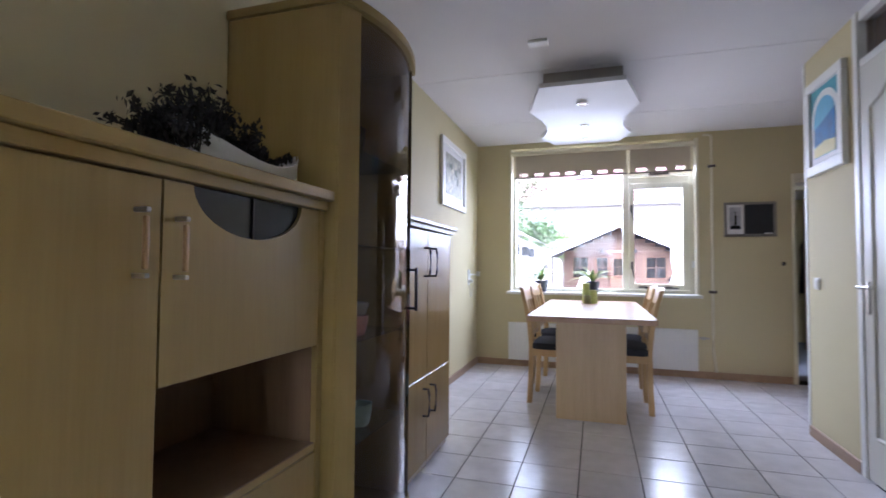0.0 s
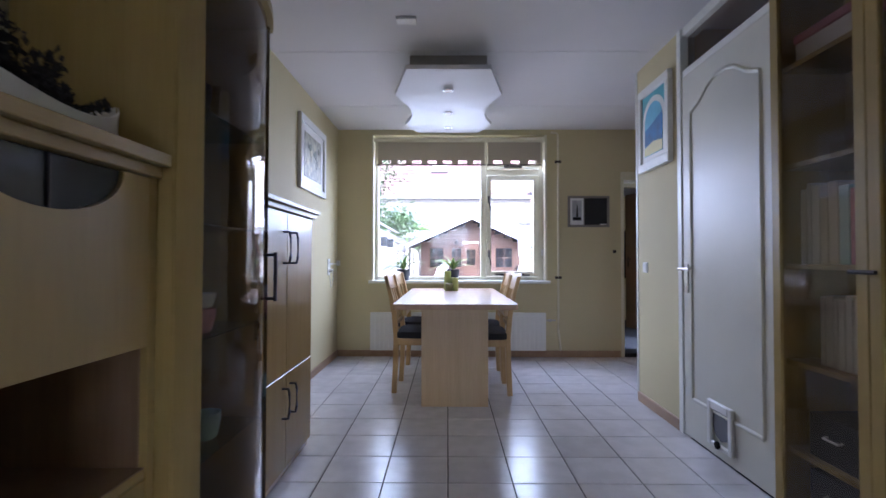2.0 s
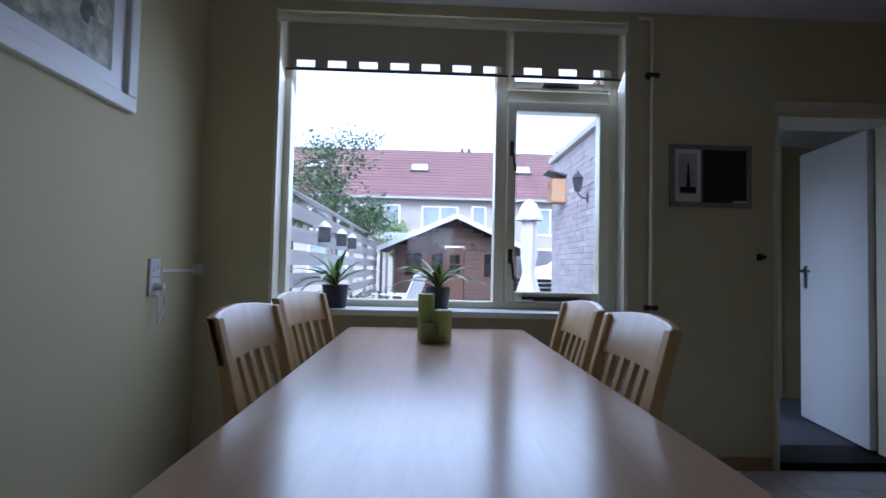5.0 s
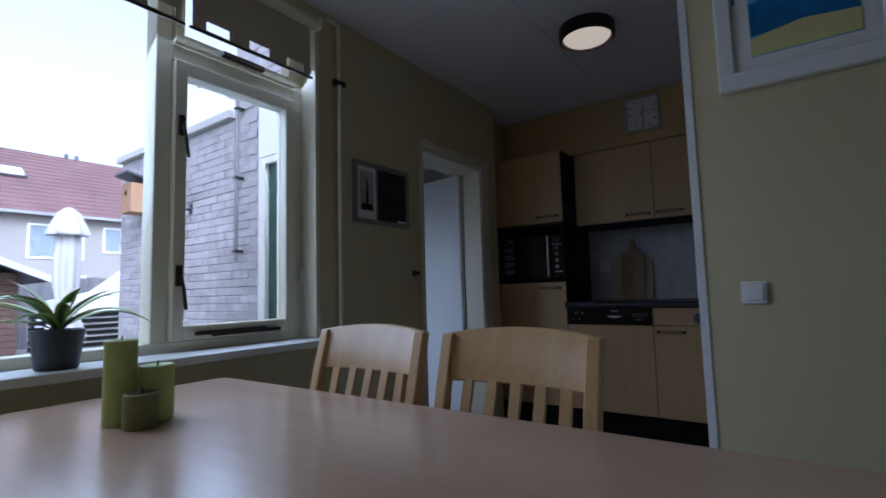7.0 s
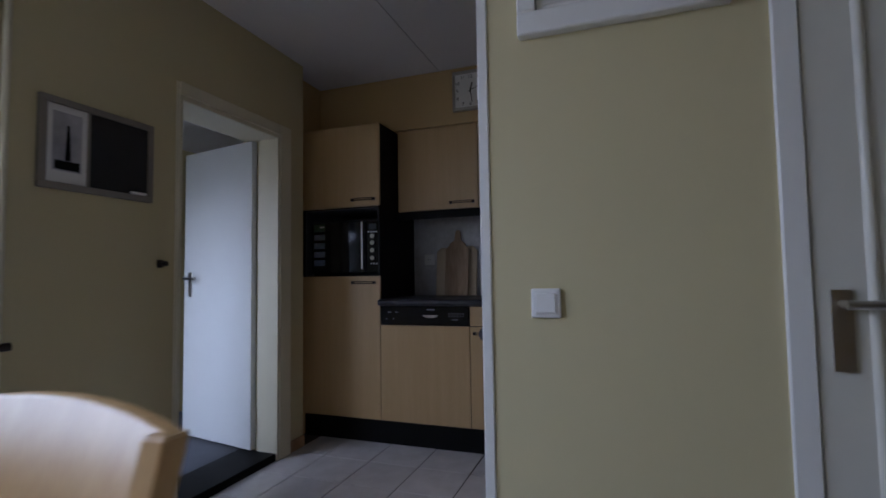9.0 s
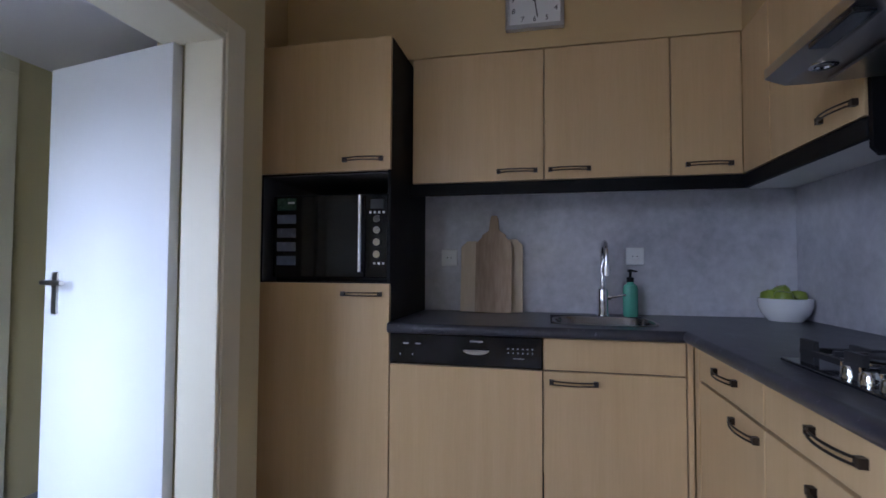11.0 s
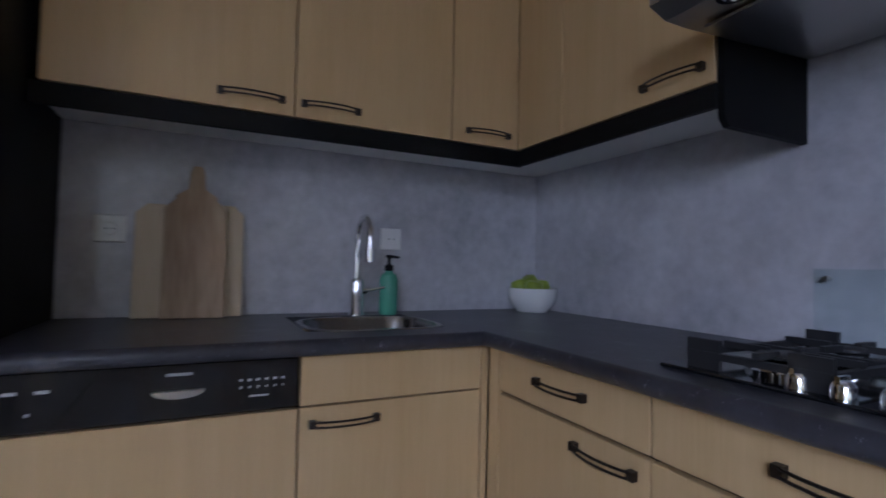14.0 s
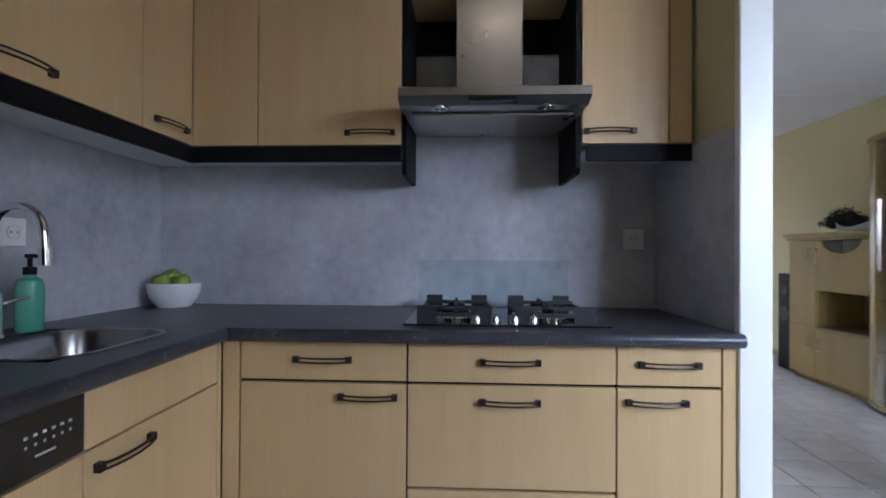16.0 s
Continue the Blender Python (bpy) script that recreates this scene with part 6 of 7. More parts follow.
# ---------------------------------------------------------------- garden
GZ = -0.10
M_GROUND = paint("garden_paving", (0.27, 0.26, 0.25), 0.9, vary=0.2, scale=1.5, fine=40, bump=0.3)
structure(box("ground", (-150, 150, 5.9, 400, -0.4, GZ), M_GROUND, bevel=0), "pale garden paving reaching the horizon", "ground")
M_FENCE = wood("grey_fence_wood", (0.42, 0.42, 0.42), (0.60, 0.59, 0.58), "y", 0.8, grain=8, bump=0.3, vary=0.12)
M_POST = wood("fence_post", (0.12, 0.11, 0.10), (0.2, 0.18, 0.16), "z", 0.85, grain=8)
fc = thing("garden_fence", (-1.2, 0, GZ), "grey weathered fence of spaced horizontal boards", "fence")
for k in range(7):
    for seg in range(5):
        y0 = 6.2 + 2.2 * seg
        box("board", (0, 0.022, y0 + 0.004, y0 + 2.196, 0.12 + 0.255 * k, 0.285 + 0.255 * k), M_FENCE, fc, 0.003)
for seg in range(6):
    box("post", (-0.075, -0.001, 6.2 + 2.2 * seg - 0.035, 6.2 + 2.2 * seg + 0.035, 0, 1.95), M_POST, fc, 0.004)
box("cap_rail", (-0.03, 0.05, 6.2, 17.2, 1.925, 1.95), M_FENCE, fc, 0.003)
# lanterns and bird house on the fence
M_LANT = paint("dark_lantern", (0.04, 0.045, 0.05), 0.5)
for y in (9.6, 10.9, 12.0):
    l = thing("fence_lantern", (-1.178, y, 1.35), "small dark lantern hung on the fence", "lantern", "lanterns on the fence")
    box("case", (0, 0.14, -0.07, 0.07, 0.0, 0.2), M_LANT, l, 0.006)
    bm = bmesh.new()
    bmesh.ops.create_cone(bm, cap_ends=True, segments=4, radius1=0.13, radius2=0.03, depth=0.08, matrix=pose(0.07, 0, 0.2405, 0, 0, 45))
    part("roof", bm, M_PLASTIC, l, "pale roof")

# log cabin shed
M_LOG = wood("shed_boards", (0.07, 0.038, 0.027), (0.11, 0.062, 0.043), "x", 0.7, grain=6, bump=0.2, vary=0.1)
M_LOGD = wood("shed_dark", (0.075, 0.034, 0.019), (0.12, 0.056, 0.032), "z", 0.6, grain=6)
M_SHEDROOF = paint("shed_roof_edge", (0.50, 0.52, 0.54), 0.6, vary=0.1)
M_FELT = paint("roof_felt", (0.12, 0.12, 0.13), 0.9, vary=0.2)
SHY, SX_0, SX_1, SPX, SE, SP = 16.5, -0.62, 2.78, 1.05, 1.62, 2.36
sh = thing("garden_shed", (0, SHY, 0), "dark brown log cabin shed with gable roof", "shed")
nb = 21
for k in range(nb):
    z0 = GZ + 0.125 * k
    hw = 1.0
    if z0 + 0.12 > SE:
        hw = max(0.05, 1 - (z0 + 0.12 - SE) / (SP - SE))
    for a, b in ((SPX - (SPX - SX_0) * hw, 0.35), (0.35, 0.78), (0.78, 1.32), (1.32, 1.75), (1.75, SPX + (SX_1 - SPX) * hw)):
        a, b = max(a, SPX - (SPX - SX_0) * hw), min(b, SPX + (SX_1 - SPX) * hw)
        zc = z0 + 0.06
        if (0.35 <= a < 0.78 and 0.75 < zc < 1.5) or (0.78 <= a < 1.32 and zc < 1.62):
            continue
        if b - a > 0.03:
            box("log", (a, b, 0, 0.06, z0, z0 + 0.121), M_LOG, sh, 0.012)
boxes("side_walls", [(SX_0, SX_0 + 0.06, 0.06, 2.6, GZ, SE), (SX_1 - 0.06, SX_1, 0.06, 2.6, GZ, SE), (SX_0, SX_1, 2.6, 2.66, GZ, SE)], M_LOGD, sh)
for s, x1 in ((-1, SX_0 - 0.45), (1, SX_1 + 0.45)):
    slope = (SP - SE) / (SPX - SX_0)
    ze = SP + 0.12 - slope * abs(x1 - SPX)
    bm = bmesh.new()
    a = [(SPX, SP + 0.06), (SPX, SP + 0.12), (x1, ze), (x1, ze - 0.06)]
    f, b = [bm.verts.new((x, -0.55, z)) for x, z in a], [bm.verts.new((x, 2.8, z)) for x, z in a]
    for k in range(4):
        bm.faces.new((f[k], f[(k + 1) % 4], b[(k + 1) % 4], b[k]))
    bm.faces.new(f[::-1]), bm.faces.new(b)
    rf = part("roof", bm, M_FELT, sh, "dark felt roof slope")
    bm = bmesh.new()
    a = [(SPX, SP - 0.0), (SPX, SP + 0.14), (x1, ze + 0.02), (x1, ze - 0.12)]
    f, b = [bm.verts.new((x, -0.59, z)) for x, z in a], [bm.verts.new((x, -0.555, z)) for x, z in a]
    for k in range(4):
        bm.faces.new((f[k], f[(k + 1) % 4], b[(k + 1) % 4], b[k]))
    bm.faces.new(f[::-1]), bm.faces.new(b)
    part("bargeboard", bm, M_SHEDROOF, rf, "pale grey bargeboard")
sdr = box("door", (0.80, 1.30, 0.005, 0.05, GZ + 0.03, 1.60), M_LOGD, sh, 0.004, "brown boarded door")
def shed_window(x0, x1, z0, z1):
    w = box("window", (x0, x1, -0.012, 0.004, z0, z1), M_BLACKG, sh, 0, "dark window with glazing bars")
    t = 0.022
    xm, zm = (x0 + x1) / 2, (z0 + z1) / 2
    boxes("glazing_bars", [(x0 - t, x0 + t, -0.03, -0.013, z0 - t, z1 + t), (x1 - t, x1 + t, -0.03, -0.013, z0 - t, z1 + t), (x0, x1, -0.029, -0.014, z0 - t, z0 + t), (x0, x1, -0.029, -0.014, z1 - t, z1 + t), (xm - 0.008, xm + 0.008, -0.028, -0.015, z0, z1), (x0, x1, -0.027, -0.016, zm - 0.008, zm + 0.008)], M_LOGD, w)
shed_window(0.38, 0.75, 0.78, 1.46)
shed_window(0.88, 1.22, 0.85, 1.42)
shed_window(1.85, 2.45, 0.78, 1.46)
shed_window(-0.35, 0.15, 0.78, 1.46)
for x in (0.56, 1.55):
    bm = bmesh.new()
    lathe(bm, [(0.05, 0), (0.06, 0.08), (0.03, 0.12), (0.01, 0.14)], 10, (x, -0.06, 1.58))
    part("wall_lamp", bm, M_LANT, sh)

# corrugated lean-to roof beside the shed
lt = thing("lean_to", (0, 0, 0), "grey corrugated lean-to roof by the fence", "shed")
bm = bmesh.new()
cols = []
for k in range(61):
    x = -1.15 + 0.02 * k * 0.9
    dz = 0.03 * math.sin(k * 1.05)
    cols.append((bm.verts.new((x, 17.4, 1.88 + dz)), bm.verts.new((x, 19.6, 2.2 + dz)), bm.verts.new((x, 19.6, 2.18 + dz)), bm.verts.new((x, 17.4, 1.86 + dz))))
for a, b in zip(cols, cols[1:]):
    for k in range(4):
        bm.faces.new((a[k], a[(k + 1) % 4], b[(k + 1) % 4], b[k]))
part("corrugated_sheet", bm, paint("zinc_sheet", (0.42, 0.44, 0.47), 0.5, vary=0.1), lt, smooth=True)
boxes("posts", [(-1.12, -1.04, 17.45, 17.53, GZ, 1.85), (-0.18, -0.10, 17.45, 17.53, GZ, 1.85), (-1.12, -1.04, 19.5, 19.58, GZ, 2.15), (-0.18, -0.10, 19.5, 19.58, GZ, 2.15)], M_POST, lt)

# board fence at the end of the garden
M_GREYB = wood("grey_board", (0.10, 0.095, 0.10), (0.17, 0.16, 0.17), "z", 0.8, vary=0.15)
bf = thing("rear_fence", (0, 19.3, GZ), "weathered grey vertical board fence", "fence")
for k in range(52):
    box("board", (2.9 + 0.15 * k, 3.04 + 0.15 * k, 0, 0.02, 0, 1.75 + 0.02 * (k % 3)), M_GREYB, bf, 0.003)

# extension: parapet, drain pipe, lantern, bird box
ex = structure(boxes("wall_extension", [(EX + 0.03, EX + 0.069, 5.91, 5.949, GZ, 3.2), (EX + 0.03, EX + 0.069, 6.931, 9.42, GZ, 2.46), (EX + 0.03, EX + 0.069, 5.949, 6.931, 2.052, 3.2), (EX + 0.03, EX + 0.069, 6.931, 7.3, 2.46, 3.2), (1.97, 4.0, 9.401, 9.45, GZ, 2.46)], paint("mortar", (0.40, 0.37, 0.38), 0.9, vary=0.1, bump=0.4)), "mortar bed of the whitewashed block extension", "wall")
structure(box("parapet_cap", (EX - 0.02, EX + 0.2, 7.31, 9.47, 2.465, 2.53), paint("coping", (0.55, 0.54, 0.52), 0.7), bevel=0.004), "pale coping along the flat roof", "trim")
structure(box("upper_fascia", (EX - 0.005, EX + 0.029, 5.94, 6.94, 2.06, 2.55), M_WHITE, bevel=0.004), "white panel above the garden door", "trim")
dp = thing("drain_pipe", (0, 0, 0), "grey plastic drain pipe on the block wall", "pipe")
bm = bmesh.new()
tube(bm, (EX - 0.03, 7.19, 1.3), (EX - 0.03, 7.19, 2.9), 0.013)
part("tube", bm, paint("pipe_grey", (0.20, 0.19, 0.20), 0.5), dp, smooth=True)
for z in (1.38, 1.95, 2.5):
    box("clip", (EX - 0.047, EX + 0.022, 7.17, 7.21, z - 0.01, z + 0.01), M_BRONZE, dp)
M_TILE_R = paint("red_roof_tile", (0.24, 0.07, 0.06), 0.7, vary=0.2, scale=1.2, fine=30, bump=0.3)
er = thing("eave", (0, 0, 0), "red tiled eave with white edge over the extension", "roof")
for k in range(6):
    bm = bmesh.new()
    cuboid(bm, -0.12, 0.0, -0.13, 0.13, -0.012, 0.012)
    turned(bm, pose(1.84 + 0.1 * k, 7.42, 2.80 + 0.075 * k, 0, -36, 0))
    part("roof_tile", bm, M_TILE_R, er)
box("edge", (EX - 0.04, EX + 0.5, 7.30, 7.33, 2.62, 2.78), M_WHITE, er, 0.003, "white edge board")
wl = thing("wall_lantern", pose(EX + 0.02, 7.97, 1.93) @ Matrix.Diagonal((0.66, 0.66, 0.66, 1)), "black carriage wall lantern on the block wall", "lantern")
bm = bmesh.new()
sweep(bm, [(0, 0, -0.2), (-0.08, 0, -0.2), (-0.15, 0, -0.14), (-0.16, 0, -0.1)], 0.012)
cuboid(bm, -0.015, 0, -0.03, 0.03, -0.26, -0.12)
part("bracket", bm, M_LANT, wl)
bm = bmesh.new()
lathe(bm, [(0.05, -0.1), (0.085, 0.1), (0.1, 0.105), (0.05, 0.17), (0.015, 0.2), (0.008, 0.24)], 6, (-0.16, 0, 0))
part("lamp_head", bm, M_LANT, wl, "six-sided lantern head")
bh = thing("bird_box", (EX + 0.02, 8.86, 1.86), "wooden bird box with a sloping roof", "bird box")
box("case", (-0.17, 0, -0.11, 0.11, 0, 0.28), wood("bird_box_wood", (0.36, 0.20, 0.11), (0.48, 0.29, 0.16), "z", 0.7), bh, 0.004)
bm = bmesh.new()
cuboid(bm, -0.23, 0.0, -0.14, 0.14, -0.010, 0.010)
turned(bm, pose(0, 0, 0.315, 0, 14, 0))
part("roof", bm, M_LANT, bh)
bm = bmesh.new()
tube(bm, (-0.175, 0, 0.19), (-0.168, 0, 0.19), 0.025)
part("entrance", bm, M_BLACK, bh)

# white garden wall with a sloping top
gw = thing("garden_wall", (0, 12.5, 0), "white painted garden wall with a sloping top", "wall")
bm = bmesh.new()
slab(bm, [(2.45, GZ), (4.3, GZ), (4.3, 1.85), (3.55, 1.85), (3.17, 1.57), (2.69, 1.17), (2.45, 0.98)], -0.05, 0.05)
turned(bm, pose(0, 0, 0, 90, 0, 0))
part("panel", bm, M_WHITE, gw)
# closed parasol
pa = thing("parasol", (2.0, 11.2, GZ), "closed white garden parasol on its pole", "parasol")
bm = bmesh.new()
tube(bm, (0, 0, 0), (0, 0, 2.32), 0.02)
part("pole", bm, M_STEEL, pa)
bm = bmesh.new()
prof = [(0.22, 0.66), (0.20, 0.76), (0.12, 1.02), (0.095, 1.1), (0.135, 1.35), (0.14, 1.7), (0.12, 1.99), (0.22, 1.97), (0.225, 2.0), (0.12, 2.25), (0.03, 2.33)]
rings = []
for r, z in prof:
    rings.append([bm.verts.new((r * (1 + 0.1 * math.sin(8 * a)) * math.cos(a), r * (1 + 0.1 * math.sin(8 * a)) * math.sin(a), z + 0.04 * math.sin(8 * a) * (z < 0.7))) for a in [2 * math.pi * j / 48 for j in range(48)]])
for a, b in zip(rings, rings[1:]):
    for j in range(48):
        bm.faces.new((a[j], a[(j + 1) % 48], b[(j + 1) % 48], b[j]))
bm.faces.new(rings[-1])
part("canopy", bm, paint("parasol_cloth", (0.50, 0.48, 0.48), 0.8, vary=0.05), pa, "folded white canopy", smooth=True)
bm = bmesh.new()
lathe(bm, [(0.25, 0), (0.25, 0.06), (0.06, 0.1), (0.04, 0.2)], 20)
part("base", bm, M_LANT, pa)

# white garden chair, black bench with pale cover
wc = thing("garden_chair", (-0.35, 13.2, GZ, 0, 0, 60), "white wooden reclining garden chair", "chair")
for s in (-0.28, 0.28):
    bm = bmesh.new()
    cuboid(bm, s - 0.02, s + 0.02, -0.4, 0.35, 0.3, 0.36)
    cuboid(bm, s - 0.02, s + 0.02, 0.28, 0.33, 0, 0.55)
    cuboid(bm, s - 0.05, s + 0.05, -0.35, 0.38, 0.55, 0.575)
    cuboid(bm, s - 0.02, s + 0.02, -0.4, -0.34, 0, 0.56)
    part("arm_frame", bm, M_PLASTIC, wc)
for k in range(5):
    x = -0.22 + 0.11 * k
    bm = bmesh.new()
    cuboid(bm, x - 0.045, x + 0.045, -0.012, 0.012, 0, 0.75 + 0.05 * (2 - abs(k - 2)))
    turned(bm, pose(0, -0.30, 0.30, 24, 0, 0))
    part("back_slat", bm, M_PLASTIC, wc)
for k in range(5):
    box("seat_slat", (-0.28, 0.28, -0.28 + 0.12 * k, -0.18 + 0.12 * k, 0.36, 0.38), M_PLASTIC, wc, 0.003)
bn = thing("garden_bench", (2.55, 12.2, GZ), "black slatted garden bench", "bench")
for k in range(6):
    box("back_slat", (-0.6, 0.6, 0.22, 0.24, 0.45 + 0.09 * k, 0.51 + 0.09 * k), M_BLACK, bn, 0.003)
for x in (-0.55, 0.55):
    boxes("leg_frame", [(x - 0.02, x + 0.02, -0.25, -0.21, 0, 0.6), (x - 0.02, x + 0.02, 0.21, 0.25, 0, 1.0), (x - 0.02, x + 0.02, -0.25, 0.25, 0.56, 0.6)], M_BLACK, bn)
for k in range(4):
    box("seat_slat", (-0.6, 0.6, -0.22 + 0.11 * k, -0.13 + 0.11 * k, 0.40, 0.42), M_BLACK, bn, 0.003)
cv = thing("covered_furniture", (3.1, 13.6, GZ), "garden furniture under a pale grey cover", "cover")
bm = bmesh.new()
cuboid(bm, -0.8, 0.8, -0.5, 0.5, 0, 1.15)
for v in bm.verts:
    if v.co.z > 1:
        v.co.x *= 0.7
        v.co.z += 0.25 * (v.co.x > 0)
bmesh.ops.subdivide_edges(bm, edges=list(bm.edges), cuts=4, use_grid_fill=True)
for v in bm.verts:
    v.co += Vector((noise.noise(v.co * 4), noise.noise(v.co * 4 + Vector((9, 0, 0))), 0)) * 0.05
part("cloth", bm, paint("cover_cloth", (0.62, 0.63, 0.64), 0.7, vary=0.08), cv, smooth=True)

# trees and shrubs
def leafy(name, at, trunk_h, crown, count, size, mat, seed, label, limbs=9, trunk_r=0.09):
    rnd = random.Random(seed)
    t = thing(name, at, label, "tree" if trunk_h else "shrub")
    bm, bl = bmesh.new(), bmesh.new()
    tips = []
    if trunk_h:
        sweep(bm, [(0, 0, 0), (0.05, 0.02, trunk_h * 0.5), (0, 0.06, trunk_h), (0.05, 0.05, trunk_h + crown[2] * 0.9)], lambda u: trunk_r * (1 - 0.8 * u), 8)
    base = trunk_h if trunk_h else 0.05
    for k in range(limbs):
        az, up = 2.4 * k + rnd.uniform(-0.4, 0.4), rnd.uniform(0.15, 1.0)
        s = Vector((0, 0, base * (0.75 + 0.3 * up)))
        e = Vector((math.cos(az) * crown[0] * (1.1 - 0.6 * up) * rnd.uniform(0.6, 1.0), math.sin(az) * crown[1] * (1.1 - 0.6 * up) * rnd.uniform(0.6, 1.0), base + crown[2] * (up * 1.9 - 0.55)))
        mid = (s + e) / 2 + Vector((0, 0, 0.12))
        sweep(bm, [s, mid, e], lambda u: 0.03 * (1.1 - u), 6)
        for j in range(5):
            f = mid.lerp(e, rnd.uniform(0.1, 1.1)) + Vector((rnd.gauss(0, 0.2), rnd.gauss(0, 0.2), rnd.gauss(0, 0.16)))
            sweep(bm, [mid.lerp(e, rnd.uniform(0.1, 0.8)), f], 0.006, 4)
            tips.append(f)
        tips += [e, mid.lerp(e, 0.6)]
    for k in range(count):
        c = tips[rnd.randrange(len(tips))] + Vector((rnd.gauss(0, 0.17), rnd.gauss(0, 0.17), rnd.gauss(0, 0.14)))
        q = Euler((rnd.uniform(-0.9, 0.9), rnd.uniform(-0.9, 0.9), rnd.uniform(0, 6.3))).to_matrix()
        s = size * rnd.uniform(0.6, 1.3)
        vs = [bl.verts.new(c + q @ Vector(v)) for v in ((-s, 0, 0), (-0.2 * s, -s * 0.42, s * 0.1), (s, 0, -0.1 * s), (-0.2 * s, s * 0.42, s * 0.1))]
        bl.faces.new(vs)
    part("trunk", bm, M_POST, t)
    tagged(part("crown", bl, mat, t, "loose crown of small leaves"), kind="stuff")
    return t


M_LEAF1 = paint("leaf_green", (0.085, 0.14, 0.06), 0.6, vary=0.4, scale=3, bump=0)
M_LEAF2 = paint("leaf_lime", (0.16, 0.26, 0.06), 0.6, vary=0.3, scale=3, bump=0)
leafy("tree", (-1.95, 14.6, GZ), 2.3, (1.5, 1.1, 1.4), 6500, 0.058, M_LEAF1, 4, "young garden tree with a loose leafy crown", 16)
leafy("shrub", (-0.95, 20.8, GZ), 1.7, (0.9, 0.8, 0.75), 2600, 0.06, M_LEAF2, 6, "bright lime green bush behind the shed", 12)
leafy("shrub", (-0.9, 11.2, GZ), 0, (0.35, 0.6, 0.55), 800, 0.05, M_LEAF1, 9, "low green shrub at the fence foot", 9)
leafy("shrub", (-0.85, 13.8, GZ), 0, (0.3, 0.5, 0.45), 700, 0.05, M_LEAF1, 10, "low green shrub at the fence foot", 9)

# terraced houses behind the gardens
M_RENDER = paint("house_render", (0.33, 0.305, 0.28), 0.85, vary=0.05, scale=0.5, fine=20, bump=0.2)
M_ROOFR = paint("red_pantile", (0.165, 0.09, 0.088), 0.7, vary=0.18, scale=0.9, fine=12, bump=0.3)
M_DARKPANE = paint("dark_pane", (0.24, 0.28, 0.31), 0.1, vary=0.2, bump=0)
HY0, HR, HE, HRZ = 30.0, 34.2, 4.95, 8.6
def house(x0, w, k):
    h = thing("terraced_house", (x0, HY0, GZ), "pale rendered terraced house with red tiled roof", "house", "houses behind the gardens")
    box("wall", (0, w, 0, 8.4, 0, HE + 0.1), M_RENDER, h, 0)
    n = 16
    bm = bmesh.new()
    for side in (1, -1):
        for r in range(n):
            u0, u1 = r / n, (r + 1.12) / n
            y0, y1 = -0.35 + (4.55) * u0, -0.35 + 4.55 * u1
            z0, z1 = HE + (HRZ - HE) * u0 + 0.05, HE + (HRZ - HE) * u1
            if side < 0:
                y0, y1 = 8.4 - y0, 8.4 - y1
            a = [bm.verts.new(v) for v in ((0, y0, z0), (w, y0, z0), (w, y1, z1), (0, y1, z1), (0, y0, z0 - 0.07), (w, y0, z0 - 0.07))]
            bm.faces.new((a[0], a[1], a[2], a[3]))
            bm.faces.new((a[4], a[5], a[1], a[0]))
    rf = part("roof", bm, M_ROOFR, h, "red pantile roof in courses")
    box("gutter", (0, w, -0.45, -0.33, HE - 0.08, HE + 0.04), paint("gutter_grey", (0.32, 0.33, 0.34), 0.6), h, 0)
    for x, ww, z0, z1 in ((0.9, 1.9, 3.1, 4.45), (3.7, 0.65, 3.45, 4.5), (5.0, 0.75, 3.1, 4.5)):
        wn = boxes("window", [(x - 0.08, x, -0.05, 0, z0, z1), (x + ww, x + ww + 0.08, -0.05, 0, z0, z1), (x - 0.08, x + ww + 0.08, -0.05, 0, z0 - 0.08, z0), (x - 0.08, x + ww + 0.08, -0.05, 0, z1, z1 + 0.08)] + ([(x + ww * 0.5 - 0.04, x + ww * 0.5 + 0.04, -0.05, 0, z0, z1)] if ww > 1 else []), M_WHITE, h)
        box("pane", (x, x + ww, -0.02, -0.004, z0, z1), M_DARKPANE, wn, 0)
    wn = boxes("window", [(0.8, 3.0, -0.04, -0.001, 0.7, 0.8), (0.8, 3.0, -0.04, -0.001, 2.2, 2.3), (0.8, 0.9, -0.04, -0.001, 0.8, 2.2), (2.9, 3.0, -0.04, -0.001, 0.8, 2.2)], M_WHITE, h)
    box("pane", (0.9, 2.9, -0.02, -0.004, 0.8, 2.2), M_DARKPANE, wn, 0)
    sl = (HRZ - HE) / 4.55
    for x, yy in ((0.62, 2.6),):
        bm = bmesh.new()
        cuboid(bm, -0.55, 0.55, -0.42, 0.42, 0.06, 0.16)
        turned(bm, pose(x, yy - 0.35, HE + sl * yy, math.degrees(math.atan(sl)), 0, 0))
        sk2 = part("skylight", bm, M_FELT, rf, "roof window")
        bm = bmesh.new()
        cuboid(bm, -0.47, 0.47, -0.34, 0.34, 0.161, 0.175)
        turned(bm, pose(x, yy - 0.35, HE + sl * yy, math.degrees(math.atan(sl)), 0, 0))
        part("skylight_pane", bm, M_PLASTIC, rf, "pale roof window pane")
    for x in (3.3, 3.75):
        bm = bmesh.new()
        tube(bm, (x, 4.2, HRZ - 0.05), (x, 4.2, HRZ + 0.25), 0.11, 0.09)
        part("flue", bm, M_FELT, h)
    return h


HW = 6.2
first_h = house(-0.9, HW, 0)
for k in range(-5, 5):
    if k:
        copy_thing(first_h, pose(-0.9 + HW * k, HY0, GZ))

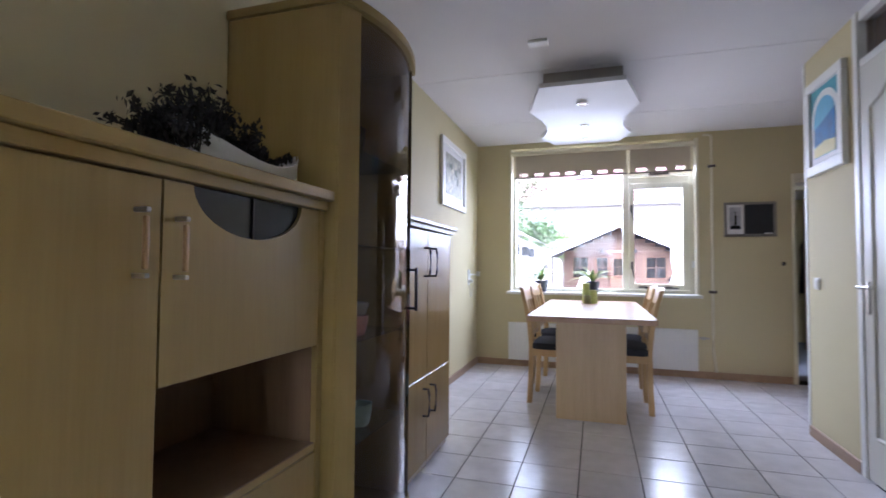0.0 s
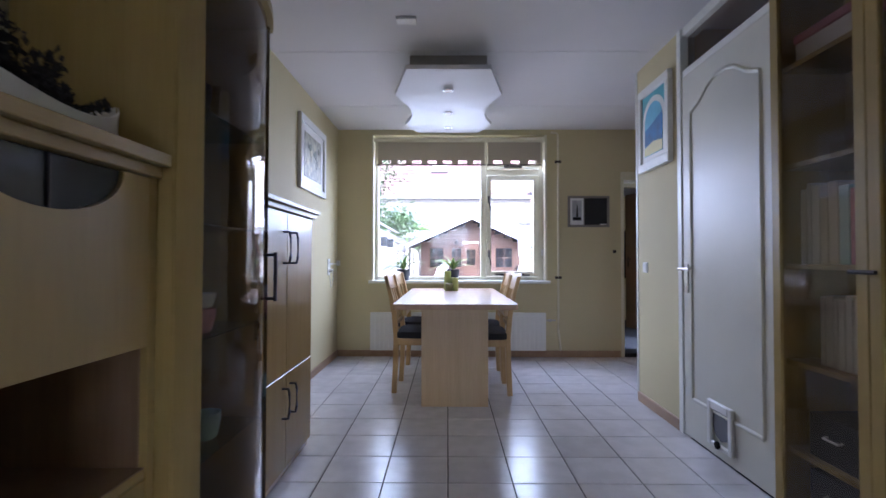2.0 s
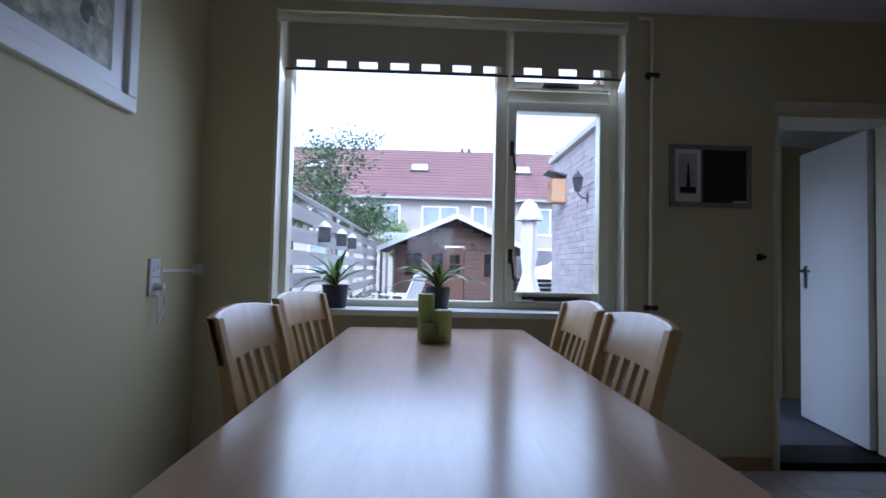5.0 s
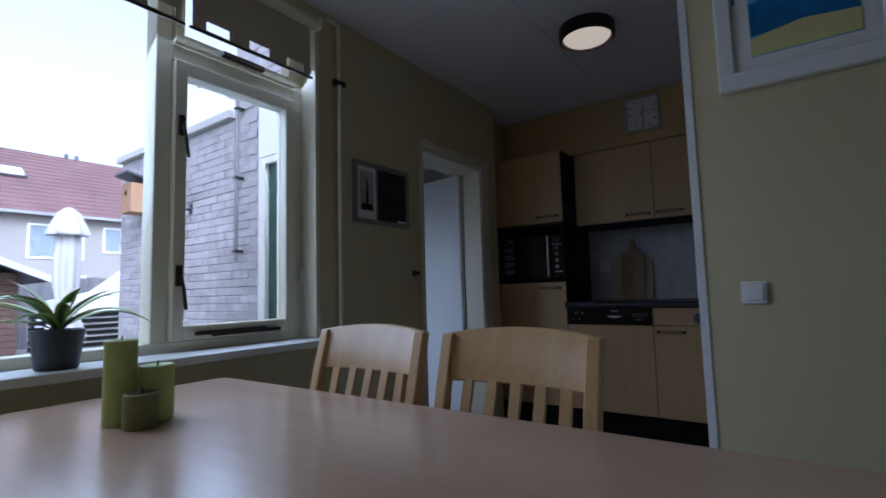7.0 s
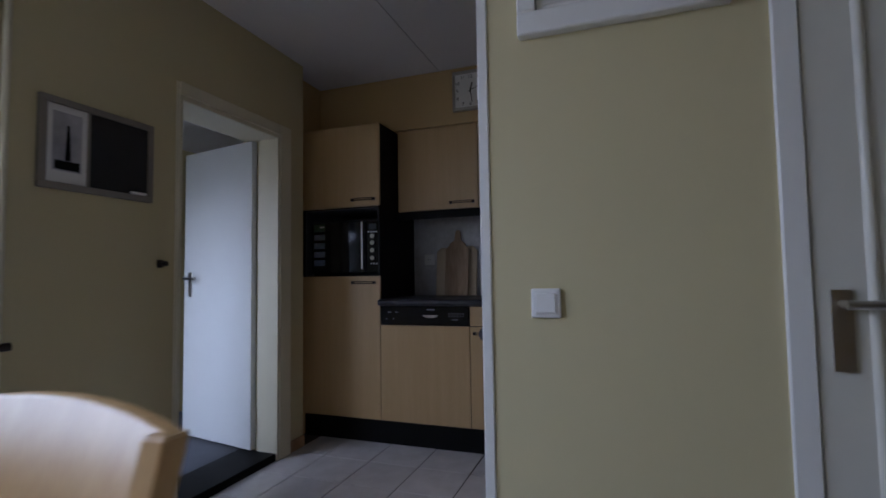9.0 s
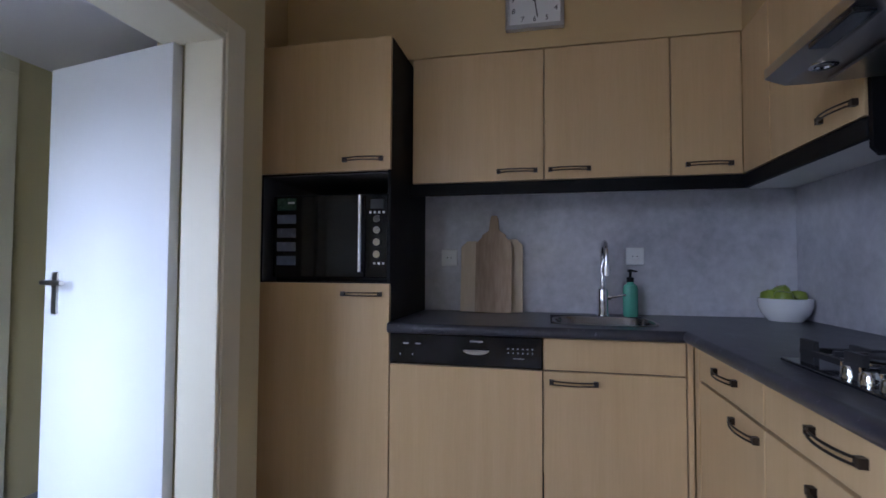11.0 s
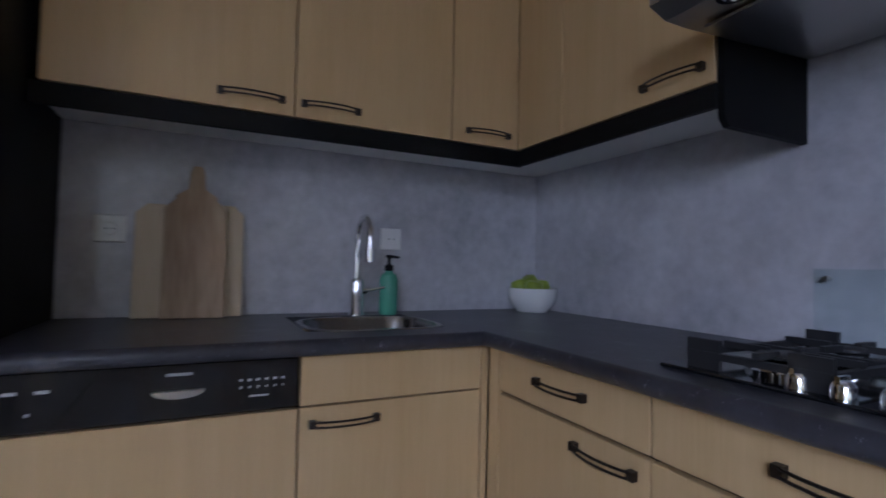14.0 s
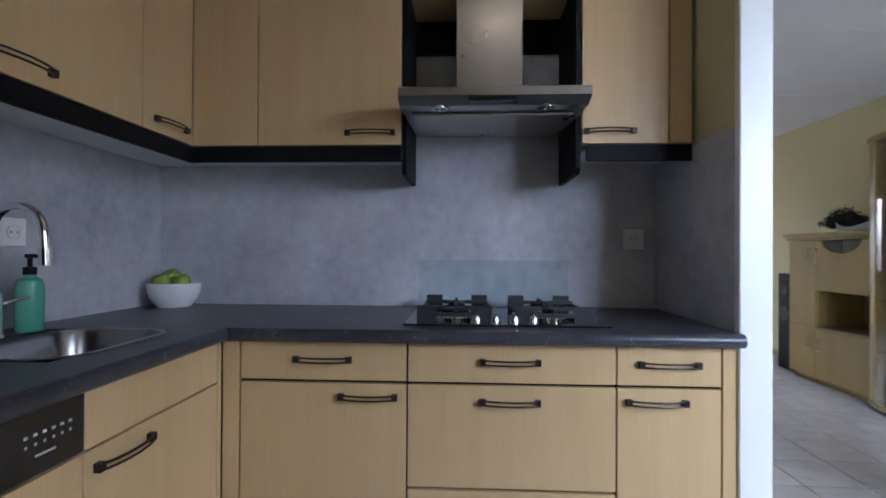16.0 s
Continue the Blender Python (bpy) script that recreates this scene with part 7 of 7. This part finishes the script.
# ---------------------------------------------------------------- floor tiles, one by one
PITCH, GX, GY = 0.3065, 0.28, 3.565
floor_ob = bpy.data.objects["floor"]
bm = bmesh.new()
cuboid(bm, 0.003, PITCH - 0.003, 0.003, PITCH - 0.003, -0.0055, 0)
soften(bm, 0.0016, 1)
bm_far = bmesh.new()
tile_me = None
made = 0
for i in range(-5, 13):
    for j in range(-23, 8):
        x, y = GX + i * PITCH, GY + j * PITCH
        x0, x1, y0, y1 = max(x, XW), min(x + PITCH, XP if y < 3.25 else 4.0), max(y, YS), min(y + PITCH, YN)
        if x1 - x0 < 0.03 or y1 - y0 < 0.03:
            continue
        if y > 3.25 and x > XP - PITCH and y < FY - PITCH and x > 1.5:
            if x >= XP:
                continue
        whole = x1 - x0 > PITCH - 0.001 and y1 - y0 > PITCH - 0.001
        if j < -13:
            cuboid(bm_far, x0 + 0.0022, x1 - 0.0022, y0 + 0.0022, y1 - 0.0022, -0.0055, 0)
            continue
        if whole:
            if tile_me is None:
                first = part("tile", bm, M_TILE, floor_ob)
                tile_me = first.data
                first.location = (x, y, 0)
            else:
                o = new("tile", tile_me)
                o.parent, o.location = floor_ob, (x, y, 0)
        else:
            box("tile", (x0 + 0.0022, x1 - 0.0022, y0 + 0.0022, y1 - 0.0022, -0.0055, 0), M_TILE, floor_ob, 0.0016)
tagged(part("far_tiles", bm_far, M_TILE, floor_ob), kind="stuff")

# ---------------------------------------------------------------- whitewashed blocks of the extension
M_BLOCK = paint("whitewashed_block", (0.43, 0.40, 0.41), 0.85, vary=0.2, scale=11, fine=70, bump=0.5, random_amt=0.13)
bm = bmesh.new()
cuboid(bm, 0, 0.02, 0.002, 0.218, 0.002, 0.0615)
soften(bm, 0.005, 1)
bm_up = bmesh.new()
proto = None
wall_ext = bpy.data.objects["wall_extension"]
rnd = random.Random(5)
for r in range(52):
    z = GZ + 0.0635 * r
    y = 9.42 if r % 2 else 9.31
    while y > 5.95:
        y -= 0.22
        lim = 3.13 if y < 7.1 else 2.39
        if z > lim or (5.72 < y < 6.935 and z < 2.55) or y < 5.92:
            continue
        dx = rnd.uniform(-0.003, 0.003)
        if z > 1.95 or z < 0.55:
            cuboid(bm_up, EX + 0.0235 + dx, EX + 0.04, y + 0.002, y + 0.218, z + 0.002, z + 0.0615)
            continue
        if proto is None:
            proto = part("brick", bm, M_BLOCK, wall_ext)
            o = proto
        else:
            o = new("brick", proto.data)
            o.parent = wall_ext
        o.location = (EX + 0.0235 + dx, y, z)
tagged(part("far_bricks", bm_up, M_BLOCK, wall_ext), kind="stuff")
